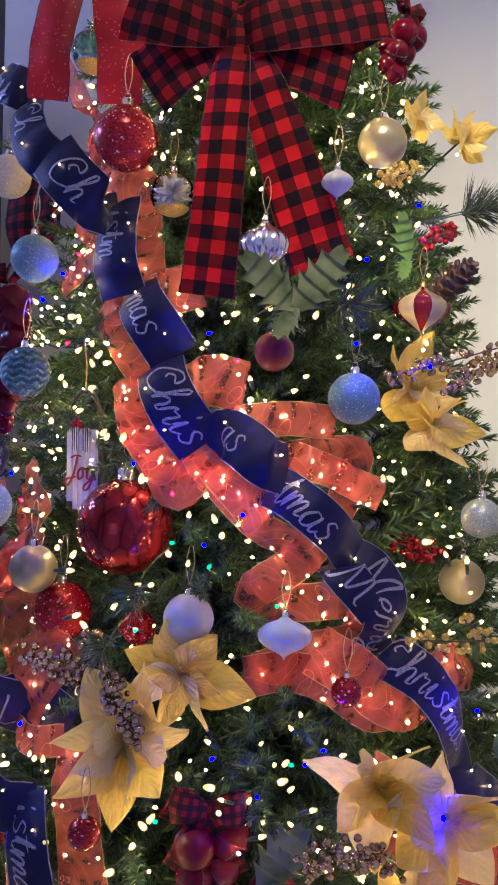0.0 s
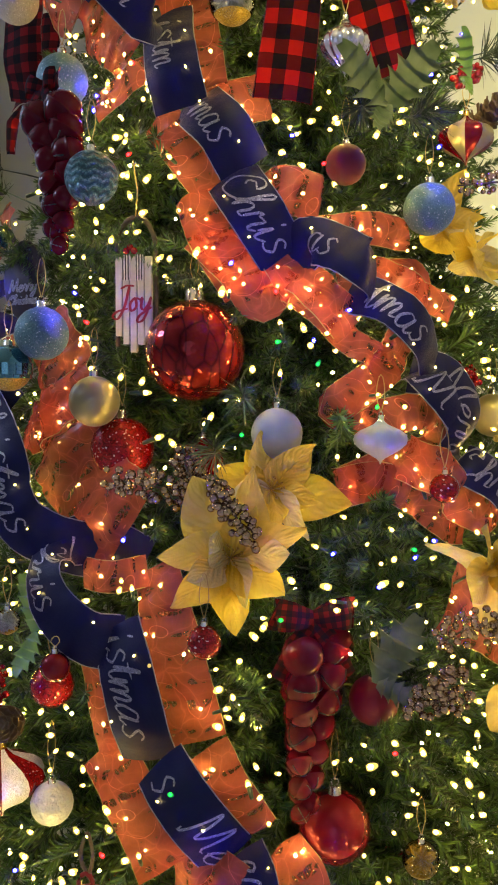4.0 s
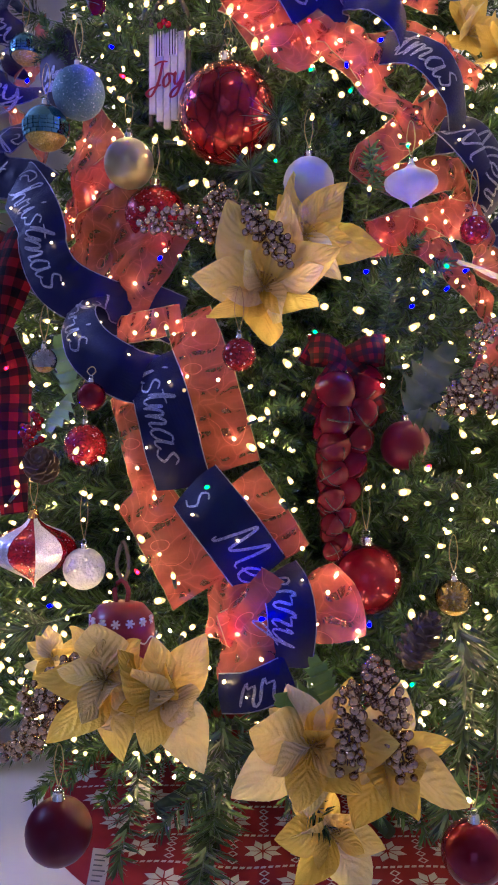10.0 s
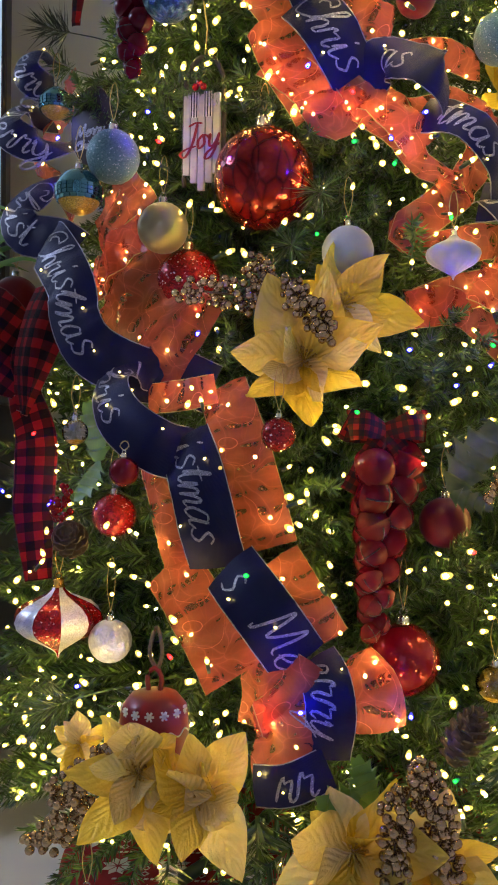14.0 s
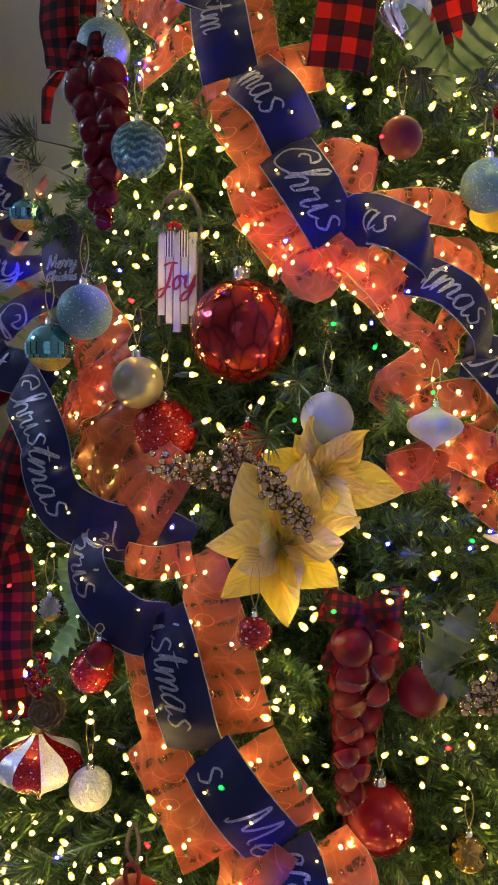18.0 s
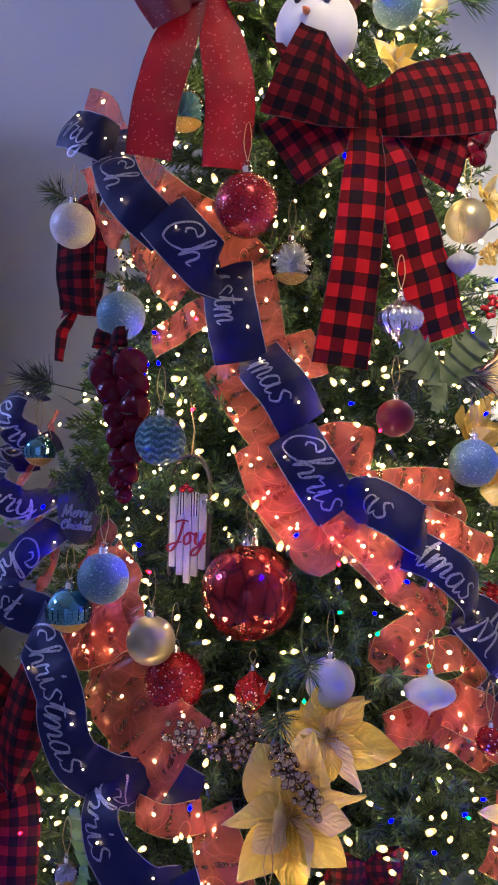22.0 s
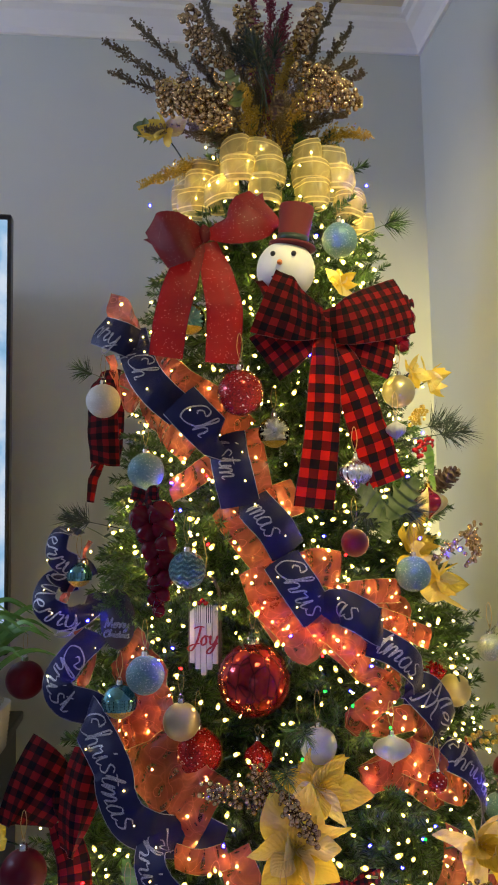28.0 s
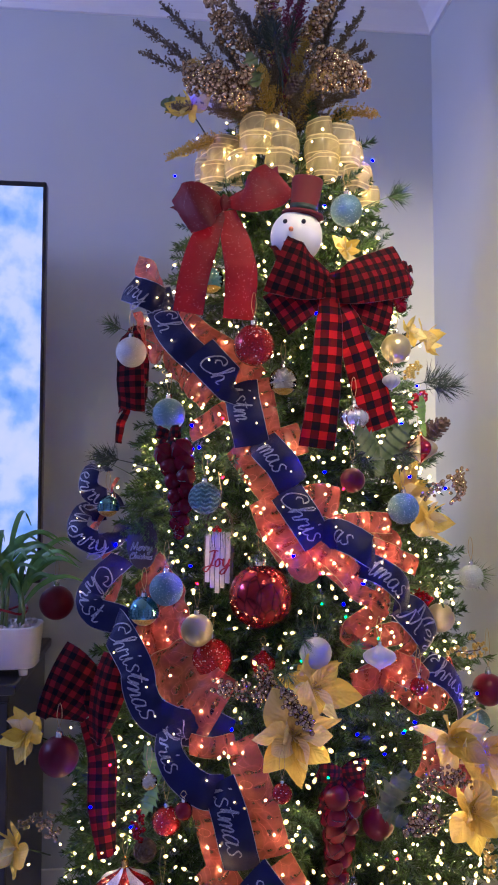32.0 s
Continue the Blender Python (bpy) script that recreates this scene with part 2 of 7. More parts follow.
def crown(name, a, b, inward, trim_ends):
    bm = bmesh.new()
    a, b, inward = Vector(a), Vector(b), Vector(inward)
    t = (b - a).normalized()
    ends = []
    for p, s in ((a, trim_ends[0]), (b, trim_ends[1])):
        ends.append([bm.verts.new(p + inward * d + t * (s * d) + Vector((0, 0, h))) for d, h in PROFILE])
    n = len(PROFILE)
    for i in range(n):
        bm.faces.new((ends[0][i], ends[0][(i + 1) % n], ends[1][(i + 1) % n], ends[1][i]))
    bmesh.ops.recalc_face_normals(bm, faces=bm.faces)
    structure(name, bm, trim_paint, "white stepped crown moulding under the ceiling", "moulding")


crown("trim_back", (XL, YB, ZC), (XR, YB, ZC), (0, -1, 0), (0, -1))
crown("trim_right", (XR, YF, ZC), (XR, YB, ZC), (-1, 0, 0), (0, -1))
structure("baseboard_back", box_bm(XL, XR - 0.015, YB - 0.015, YB, 0, 0.11, 0.003), trim_paint, "white baseboard along the wall", "baseboard")
structure("baseboard_right", box_bm(XR - 0.015, XR, YF, YB, 0, 0.11, 0.003), trim_paint, "white baseboard along the wall", "baseboard")

# ---- the tree ----
tree = thing("christmas_tree", (AXIS.x, AXIS.y, 0), "full green artificial Christmas tree standing in the room's corner", "christmas tree")
TREE = AXIS.copy()


def radius(z):
    return max(min(0.715 - 0.19 * z, 0.57 + 0.07 * (0.8 - z)), 0.12)


rng = random.Random(7)


def sprig_arrays(length, needles, nl, droop, seed, spread=0.95, tuft=False):
    """Vertices and faces of one branch tip along +x: a thin stem and flat needles."""
    g = random.Random(seed)
    V, F = [], []
    def stem(a, b, w0, w1):
        k = len(V)
        for p, w in ((a, w0), (b, w1)):
            for j in range(3):
                an = j * 2.094
                V.append((p[0], p[1] + w * math.cos(an), p[2] + w * math.sin(an)))
        for j in range(3):
            F.append((k + j, k + (j + 1) % 3, k + 3 + (j + 1) % 3, k + 3 + j))
    def at(u):
        return np.array((length * u, 0.012 * math.sin(3 * u + seed), droop * u * u))
    for i in range(4):
        stem(at(i / 4), at((i + 1) / 4), 0.0022 - 0.0004 * i, 0.0018 - 0.0004 * i)
    for i in range(needles):
        u = (g.uniform(0.75, 1) if tuft else g.random() ** 0.85)
        p = at(u)
        an = g.uniform(0, 6.283)
        fwd = g.uniform(0.55, 1.0) if not tuft else g.uniform(0.2, 1.3)
        if u > 0.93:
            fwd *= 2
        d = np.array((fwd, spread * math.cos(an), spread * math.sin(an)))
        d /= np.linalg.norm(d)
        L = nl * g.uniform(0.7, 1.15) * (1 - 0.25 * u)
        side = np.cross(d, (g.uniform(-1, 1), g.uniform(-1, 1), g.uniform(-1, 1)))
        side /= np.linalg.norm(side) + 1e-6
        w = 0.0015 if not tuft else 0.0008
        k = len(V)
        mid = p + d * L * 0.55 + np.array((0, 0, -0.0015))
        end = p + d * L + np.array((0, 0, -0.003))
        for q, ww in ((p, w * 0.7), (mid, w), ):
            V.append(tuple(q - side * ww)), V.append(tuple(q + side * ww))
        V.append(tuple(end))
        F.append((k, k + 1, k + 3, k + 2))
        F.append((k + 2, k + 3, k + 4))
    return np.array(V), F


def mesh_of(name, V, F, mat):
    me = bpy.data.meshes.new(name)
    me.from_pydata([tuple(v) for v in V], [], F)
    me.materials.append(mat)
    return me


SPRIGS = [sprig_arrays(rng.uniform(0.15, 0.21), 180, 0.030, rng.uniform(-0.03, 0.025), s) for s in range(7)]
TUFTS = [sprig_arrays(0.16, 130, 0.062, -0.01, 20 + s, 0.9, True) for s in range(3)]
SPRIG_MESH = [mesh_of("branch", V, F, needle if i % 3 else needle_lit) for i, (V, F) in enumerate(SPRIGS)]
TUFT_MESH = [mesh_of("pine_tuft", V, F, needle_dark if i == 0 else needle) for i, (V, F) in enumerate(TUFTS)]


def sprig_pose(az, z, r_base, lift, yaw, scale, roll):
    d = Vector((math.cos(az), math.sin(az), 0))
    p = TREE + d * r_base + Vector((0, 0, z))
    q = Euler((roll, -lift, az + yaw)).to_matrix().to_4x4()
    return Matrix.Translation(p) @ q @ Matrix.Diagonal((scale, scale, scale, 1))


FRONT = -math.pi / 2
inverse = Matrix.Translation((-AXIS.x, -AXIS.y, 0))
part("trunk", tube_bm([(0, 0, 0), (0, 0, 0.8), (0, 0, 1.6), (0, 0, 2.4)], 0.03, 10, taper=0.4), bark, tree)


def tuft(place, size=1.0, lift=0.2, yaw=0.0, kind=0):
    """A long-needled pine pick that stands out of the tree."""
    v = Vector(place) - AXIS
    az = math.atan2(v.y, v.x) + yaw
    ob = new("pine_tuft", TUFT_MESH[kind])
    ob.parent = tree
    q = Euler((0, -lift, az)).to_matrix().to_4x4()
    ob.matrix_basis = inverse @ Matrix.Translation(place) @ q @ Matrix.Diagonal((size, size, size, 1)) @ Matrix.Translation((-0.15, 0, 0))


# ---- string lights ----
lights = thing("string_lights", (AXIS.x, AXIS.y, 0), "strings of small glowing warm white and coloured fairy lights", "string lights")
BULB = lathe_bm([(0, 0.0030), (0.0013, 0.0025), (0.0021, 0.0013), (0.0022, -0.0005), (0.0017, -0.0020), (0, -0.0022)], 8)
BULB_ME = {}
me = bpy.data.meshes.new("bulb")
BULB.to_mesh(me)
for key, mat in (("warm", warm_bulb), ("blue", blue_bulb), ("green", green_bulb), ("red", red_bulb)):
    BULB_ME[key] = me.copy()
    BULB_ME[key].materials.append(mat)
LENS = bpy.data.meshes.new("lens")
lathe_bm([(0, 0.0078), (0.0016, 0.0070), (0.0028, 0.0046), (0.0036, 0.0012), (0.0036, -0.0012), (0.0028, -0.0036), (0, -0.0044)], 10).to_mesh(LENS)
LENS_ME = {}
for key, mat in LENS_MAT.items():
    LENS_ME[key] = LENS.copy()
    LENS_ME[key].materials.append(mat)
SOCKET = bpy.data.meshes.new("socket")
lathe_bm([(0, -0.002), (0.0028, -0.004), (0.0028, -0.012), (0.0022, -0.02), (0, -0.02)], 8).to_mesh(SOCKET)
SOCKET.materials.append(wire_green)


def bulb(place, kind="warm", turn=None, size=1.0):
    ob = new("bulb", BULB_ME[kind])
    ob.parent = lights
    g = turn or Euler((rng.uniform(-1.5, 1.5), rng.uniform(-1.5, 1.5), rng.uniform(0, 6)))
    ob.matrix_basis = inverse @ Matrix.Translation(place) @ g.to_matrix().to_4x4() @ Matrix.Diagonal((size, size, size, 1))
    lens = new("lens", LENS_ME[kind])
    lens.parent = ob
    return ob


# ---- ornament materials ----
def red_glass_material():
    """Translucent red glass under a darker net of long drips."""
    m = Mat("red_glass", (0.42, 0.012, 0.012), 0.14, 0.6)
    c = m.node("ShaderNodeTexCoord")
    k = m.node("ShaderNodeVectorMath")
    k.operation = "MULTIPLY"
    k.inputs[1].default_value = (1.0, 1.0, 0.38)
    m.link(c.outputs["Object"], k.inputs[0])
    v = m.node("ShaderNodeTexVoronoi", Scale=42.0)
    v.feature = "DISTANCE_TO_EDGE"
    m.link(k.outputs[0], v.inputs["Vector"])
    net = m.ramp(m.math("ADD", v.outputs["Distance"], m.math("MULTIPLY", m.noise(40), 0.08)), (0.045, (0.09, 0.003, 0.005)), (0.12, (0.22, 0.010, 0.010)), (0.5, (0.34, 0.02, 0.014)))
    m.colour(net)
    f = m.node("ShaderNodeTexVoronoi", Scale=150.0)
    m.link(c.outputs["Object"], f.inputs["Vector"])
    m.bump(f.outputs["Distance"], 0.3, 0.0015)
    return m.m


red_glass = red_glass_material()
red_shiny = varied("red_shiny", (0.19, 0.002, 0.012), (0.15, 0.002, 0.010), 0.08, 8, 0.5)
burgundy = varied("burgundy", (0.085, 0.002, 0.011), (0.065, 0.001, 0.009), 0.33, 14, 0.0, Specular_IOR_Level=0.2)
red_glitter = glitter("red_glitter", (0.13, 0.002, 0.004), (0.36, 0.008, 0.012), 420, 0.25, 0.45, 0.003)
teal_glitter = glitter("teal_glitter", (0.05, 0.13, 0.155), (0.11, 0.225, 0.25), 800, 0.45, 0.25)
teal_star = varied("teal_star", (0.12, 0.36, 0.46), (0.20, 0.48, 0.56), 0.35, 60, 0.2)
teal_metal = varied("teal_metal", (0.16, 0.36, 0.40), (0.09, 0.24, 0.29), 0.12, 25, 0.9)


def ridge_material():
    """Teal glitter over raised zigzag rows, darker in the grooves, with sparkle put into the colour."""
    m = Mat("teal_ridge", (0.05, 0.2, 0.24), 0.3, 0.4)
    x = m.node("ShaderNodeSeparateXYZ")
    c = m.node("ShaderNodeTexCoord")
    m.link(c.outputs["Object"], x.inputs[0])
    turn = m.math("ARCTAN2", x.outputs[1], x.outputs[0])
    zig = m.math("PINGPONG", m.math("MULTIPLY", turn, 3.2), 1.0)
    row = m.math("SINE", m.math("ADD", m.math("MULTIPLY", x.outputs[2], 620.0), m.math("MULTIPLY", zig, 3.0)))
    v = m.node("ShaderNodeTexVoronoi", Scale=700.0)
    m.link(c.outputs["Object"], v.inputs["Vector"])
    g = m.node("ShaderNodeSeparateColor")
    m.link(v.outputs["Color"], g.inputs[0])
    h = m.math("ADD", m.math("MULTIPLY", row, 0.5), m.math("MULTIPLY", g.outputs[1], 0.35))
    m.colour(m.ramp(m.math("ADD", m.math("MULTIPLY", row, 0.3), m.math("MULTIPLY", g.outputs[0], 0.7)), (0.1, (0.02, 0.07, 0.085)), (0.6, (0.06, 0.19, 0.21)), (0.95, (0.30, 0.48, 0.46))))
    return m.bump(h, 0.9, 0.003).m


teal_ridge = ridge_material()
champagne = varied("champagne", (0.38, 0.33, 0.16), (0.30, 0.27, 0.16), 0.3, 25, 0.6)
pearl_white = varied("pearl_white", (0.40, 0.41, 0.44), (0.31, 0.32, 0.36), 0.38, 18, 0.0, bump=0.3, dist=0.004)
star_white = varied("star_white", (0.50, 0.52, 0.58), (0.40, 0.42, 0.48), 0.35, 45, 0.1, bump=0.8, dist=0.008)
white_glitter = glitter("white_glitter", (0.40, 0.39, 0.36), (0.6, 0.58, 0.53), 900, 0.4, 0.2)
green_glitter = glitter("green_glitter", (0.22, 0.30, 0.22), (0.45, 0.5, 0.38), 800, 0.4, 0.3)
gold_metal = varied("gold_metal", (0.75, 0.48, 0.12), (0.6, 0.36, 0.08), 0.2, 40, 0.95)
silver_metal = varied("silver_metal", (0.7, 0.7, 0.72), (0.55, 0.55, 0.58), 0.22, 60, 0.95)
silver_glitter = glitter("silver_glitter", (0.45, 0.45, 0.47), (0.85, 0.85, 0.88), 900, 0.3, 0.6)
gold_glitter = glitter("gold_glitter", (0.34, 0.22, 0.03), (0.78, 0.56, 0.10), 900, 0.3, 0.7)
letter_silver = glitter("letter_silver", (0.12, 0.12, 0.16), (0.38, 0.38, 0.45), 1100, 0.4, 0.5)
gold_thread = varied("gold_thread", (0.55, 0.42, 0.16), (0.4, 0.28, 0.1), 0.4, 200, 0.5)


def glass_material():
    """Thin clear glass: seen through, with a bright gloss at its rim."""
    m = Mat("clear_glass", (1, 1, 1), 0.03)
    tp, gl, mx, fr = (m.node(k) for k in ("ShaderNodeBsdfTransparent", "ShaderNodeBsdfGlossy", "ShaderNodeMixShader", "ShaderNodeFresnel"))
    tp.inputs["Color"].default_value = (0.93, 0.96, 0.95, 1)
    gl.inputs["Roughness"].default_value = 0.03
    fr.inputs["IOR"].default_value = 1.6
    m.link(fr.outputs[0], mx.inputs[0])
    m.link(tp.outputs[0], mx.inputs[1])
    m.link(gl.outputs[0], mx.inputs[2])
    m.link(mx.outputs[0], m.t.nodes["Material Output"].inputs["Surface"])
    return m.m


clear_glass = glass_material()
bronze_berry = varied("bronze_berry", (0.27, 0.175, 0.09), (0.48, 0.34, 0.19), 0.10, 40, 0.8, Specular_IOR_Level=0.8)
purple_glitter = glitter("purple_glitter", (0.11, 0.008, 0.025), (0.36, 0.04, 0.09), 500, 0.35, 0.4)
red_berry = varied("red_berry", (0.35, 0.01, 0.015), (0.22, 0.005, 0.01), 0.25, 40)
bell_red = varied("bell_red", (0.10, 0.001, 0.010), (0.07, 0.001, 0.007), 0.2, 30, 0.0, Specular_IOR_Level=0.18)
fern_glitter = glitter("fern_glitter", (0.06, 0.045, 0.02), (0.24, 0.18, 0.085), 900, 0.4, 0.3)
white_wood = varied("white_wood", (0.50, 0.48, 0.45), (0.38, 0.36, 0.33), 0.65, 30, bump=0.3)
dark_wood = varied("dark_wood", (0.03, 0.022, 0.018), (0.06, 0.04, 0.03), 0.6, 40)
red_paint = varied("red_paint", (0.26, 0.006, 0.010), (0.20, 0.005, 0.008), 0.3, 20)
white_paint = varied("white_paint", (0.78, 0.77, 0.74), (0.7, 0.69, 0.66), 0.45, 20)
black_plastic = varied("black_plastic", (0.012, 0.012, 0.014), (0.02, 0.02, 0.022), 0.3, 10)
cone_brown = varied("cone_brown", (0.05, 0.03, 0.018), (0.12, 0.075, 0.045), 0.6, 80)
leaf_green = varied("leaf_green", (0.09, 0.20, 0.03), (0.18, 0.33, 0.05), 0.4, 30)
leaf_frost = varied("leaf_frost", (0.045, 0.085, 0.022), (0.22, 0.26, 0.11), 0.45, 22, bump=0.3, Specular_IOR_Level=0.2)


def petal_material():
    """Pearly satin, crinkled along its veins, letting light through; yellow backlight and silver sheen are also in the
    colour, by petal.
    """
    m = Mat("petal_satin", (0.7, 0.6, 0.3), 0.24, 0.35)
    n = m.math("ADD", m.math("MULTIPLY", m.noise(3), 0.4), m.math("MULTIPLY", m.random(), 0.8))
    m.colour(m.ramp(n, (0.32, (0.86, 0.62, 0.04)), (0.62, (0.82, 0.67, 0.16)), (0.92, (0.78, 0.77, 0.54))))
    c = m.node("ShaderNodeTexCoord")
    w = m.node("ShaderNodeTexWave", Scale=2.6, Distortion=1.6)
    w.inputs["Detail Scale"].default_value = 4.0
    m.link(c.outputs["UV"], w.inputs["Vector"])
    fine = m.noise(22, 3)
    m.bump(m.math("ADD", m.math("MULTIPLY", w.outputs["Fac"], 0.8), m.math("MULTIPLY", fine, 1.4)), 0.6, 0.003)
    m.set("Specular IOR Level", 0.9)
    tr = m.node("ShaderNodeBsdfTranslucent")
    tr.inputs["Color"].default_value = (0.98, 0.76, 0.12, 1)
    mx = m.node("ShaderNodeMixShader", Fac=0.40)
    m.link(m.b.outputs[0], mx.inputs[1])
    m.link(tr.outputs[0], mx.inputs[2])
    m.link(mx.outputs[0], m.t.nodes["Material Output"].inputs["Surface"])
    return m.m


petal_satin = petal_material()


def cloth(name, colour_a, colour_b, rough=0.75, weave=1400.0, through=0.15, scale=20):
    m = Mat(name, colour_a, rough)
    m.colour(m.ramp(m.noise(scale), (0.3, colour_a), (0.7, colour_b)))
    c = m.node("ShaderNodeTexCoord")
    w = m.node("ShaderNodeTexWave", Scale=weave / 6.28)
    m.link(c.outputs["UV"], w.inputs["Vector"])
    m.bump(w.outputs["Fac"], 0.25, 0.0006)
    if through:
        tr = m.node("ShaderNodeBsdfTranslucent")
        tr.inputs["Color"].default_value = (*colour_b, 1)
        mx = m.node("ShaderNodeMixShader", Fac=through)
        m.link(m.b.outputs[0], mx.inputs[1])
        m.link(tr.outputs[0], mx.inputs[2])
        m.link(mx.outputs[0], m.t.nodes["Material Output"].inputs["Surface"])
    return m


navy_satin = cloth("navy_satin", (0.005, 0.006, 0.038), (0.007, 0.009, 0.055), 0.42, through=0.06)
navy_satin.set("Specular IOR Level", 0.2)
navy_satin = navy_satin.m
red_sparkle = cloth("red_sparkle", (0.13, 0.003, 0.008), (0.18, 0.005, 0.010), 0.5, through=0.4)
_v = red_sparkle.node("ShaderNodeTexVoronoi", Scale=330.0)
_c = red_sparkle.node("ShaderNodeTexCoord")
red_sparkle.link(_c.outputs["Object"], _v.inputs["Vector"])
_s = red_sparkle.node("ShaderNodeSeparateColor")
red_sparkle.link(_v.outputs["Color"], _s.inputs[0])
# pale dots: the bow's glints, mixed into its base colour
_f = red_sparkle.math("MULTIPLY", red_sparkle.math("LESS_THAN", _v.outputs["Distance"], 0.3), red_sparkle.math("GREATER_THAN", _s.outputs[0], 0.88))
red_sparkle.colour(red_sparkle.mix(_f, (0.155, 0.003, 0.009), (0.70, 0.40, 0.38)))
red_sparkle = red_sparkle.m


def plaid_material(name, size, red, dark, through=0.55):
    """Buffalo check: red, black and the half tone where they cross, woven by length and width."""
    m = cloth(name, red, red, 0.75, through=through)
    c = m.node("ShaderNodeTexCoord")
    x = m.node("ShaderNodeSeparateXYZ")
    m.link(c.outputs["UV"], x.inputs[0])
    def bar(o):
        return m.math("GREATER_THAN", m.math("FRACT", m.math("DIVIDE", o, size)), 0.5)
    s = m.math("DIVIDE", m.math("ADD", bar(x.outputs[0]), bar(x.outputs[1])), 2.0)
    s = m.math("ADD", s, m.math("MULTIPLY", m.math("SUBTRACT", m.noise(60), 0.5), 0.12))
    m.set("Specular IOR Level", 0.15)
    half = tuple(0.22 * a + 0.5 * b for a, b in zip(red, dark))
    tint = m.ramp(s, (0.15, red), (0.3, half), (0.7, half), (0.85, dark))
    m.colour(tint)
    for nd in m.t.nodes:
        if nd.type == "BSDF_TRANSLUCENT":
            m.link(tint, nd.inputs["Color"])
    return m.m


# the same check twice: a backlit red for most tails, a shaded red for loops
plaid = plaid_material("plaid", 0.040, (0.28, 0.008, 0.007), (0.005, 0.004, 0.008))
plaid_shaded = plaid_material("plaid_shaded", 0.031, (0.17, 0.005, 0.008), (0.004, 0.002, 0.005), 0.3)
plaid_fine = plaid_material("plaid_fine", 0.016, (0.14, 0.005, 0.008), (0.01, 0.006, 0.01), 0.3)


def sheer(name, colour, glow, cover=0.55, stripe=0.0):
    """Organza: a thin weave that lets part of the light straight through and spreads the rest."""
    m = Mat(name, colour, 0.22, Specular_IOR_Level=0.8)
    tr = m.node("ShaderNodeBsdfTranslucent")
    tr.inputs["Color"].default_value = (*glow, 1)
    gl = m.node("ShaderNodeMixShader", Fac=0.62)
    m.link(m.b.outputs[0], gl.inputs[1])
    m.link(tr.outputs[0], gl.inputs[2])
    tp = m.node("ShaderNodeBsdfTransparent")
    tp.inputs["Color"].default_value = (*(0.35 + 0.65 * q for q in colour), 1)
    mx = m.node("ShaderNodeMixShader")
    c = m.node("ShaderNodeTexCoord")
    nt = m.node("ShaderNodeTexNoise", Scale=15.0, Detail=0.0)
    m.link(c.outputs["UV"], nt.inputs["Vector"])
    ring = m.math("FRACT", m.math("MULTIPLY", nt.outputs["Fac"], 4.0))
    thread = m.math("LESS_THAN", ring, 0.02)
    # crumpled creases at two sizes, bent by a slow noise; denser cover paints their highlights
    bend = m.node("ShaderNodeTexNoise", Scale=22.0, Detail=1.0)
    m.link(c.outputs["UV"], bend.inputs["Vector"])
    warp = m.node("ShaderNodeVectorMath")
    warp.operation = "MULTIPLY_ADD"
    warp.inputs[1].default_value = (0.05, 0.05, 0.0)
    m.link(bend.outputs["Color"], warp.inputs[0])
    m.link(c.outputs["UV"], warp.inputs[2])
    lines = []
    for size in (26.0, 70.0):
        v = m.node("ShaderNodeTexVoronoi", Scale=size)
        v.feature = "DISTANCE_TO_EDGE"
        m.link(warp.outputs[0], v.inputs["Vector"])
        lines.append(v.outputs["Distance"])
    fold = m.ramp(lines[0], (0.0, (1, 1, 1)), (0.025, (0.30, 0.30, 0.30)), (0.12, (0, 0, 0)))
    crumple = m.ramp(lines[1], (0.0, (1, 1, 1)), (0.09, (0, 0, 0)))
    w = m.node("ShaderNodeTexWave", Scale=9.0, Distortion=6.0)
    w.inputs["Detail Scale"].default_value = 0.8
    m.link(c.outputs["UV"], w.inputs["Vector"])
    n2 = m.ramp(m.noise(16, 3), (0.34, (0, 0, 0)), (0.68, (1, 1, 1)))
    m.bump(m.math("ADD", m.math("MULTIPLY", m.noise(14, 1), 0.5), m.math("MULTIPLY", w.outputs["Fac"], 0.25)), 0.8, 0.012)
    f = m.math("ADD", m.math("ADD", cover, m.math("MULTIPLY", n2, 0.025)), m.math("ADD", m.math("MULTIPLY", fold, 0.16), m.math("ADD", m.math("MULTIPLY", crumple, 0.03), m.math("MULTIPLY", w.outputs["Fac"], 0.08))))
    if not stripe:
        f = m.math("ADD", f, m.math("MULTIPLY", thread, 0.40))
    if stripe:
        x = m.node("ShaderNodeSeparateXYZ")
        m.link(c.outputs["UV"], x.inputs[0])
        across = m.math("ABSOLUTE", x.outputs[1])
        bar = m.math("MAXIMUM", m.math("LESS_THAN", m.math("ABSOLUTE", m.math("SUBTRACT", across, stripe)), 0.0016), m.math("GREATER_THAN", across, stripe * 1.55))
        f = m.math("MAXIMUM", f, m.math("MULTIPLY", bar, 0.92))
    m.link(f, mx.inputs[0])
    m.link(tp.outputs[0], mx.inputs[1])
    m.link(gl.outputs[0], mx.inputs[2])
    m.link(mx.outputs[0], m.t.nodes["Material Output"].inputs["Surface"])
    return m.m


orange_organza = sheer("orange_organza", (0.62, 0.15, 0.11), (1.0, 0.27, 0.19), 0.29)
cream_organza = sheer("cream_organza", (0.74, 0.66, 0.38), (0.98, 0.86, 0.40), 0.38, 0.018)
edge_gold = varied("edge_gold", (0.5, 0.36, 0.14), (0.3, 0.2, 0.1), 0.35, 100, 0.8)
edge_dark = varied("edge_dark", (0.10, 0.012, 0.012), (0.05, 0.006, 0.008), 0.5, 100, 0.2)
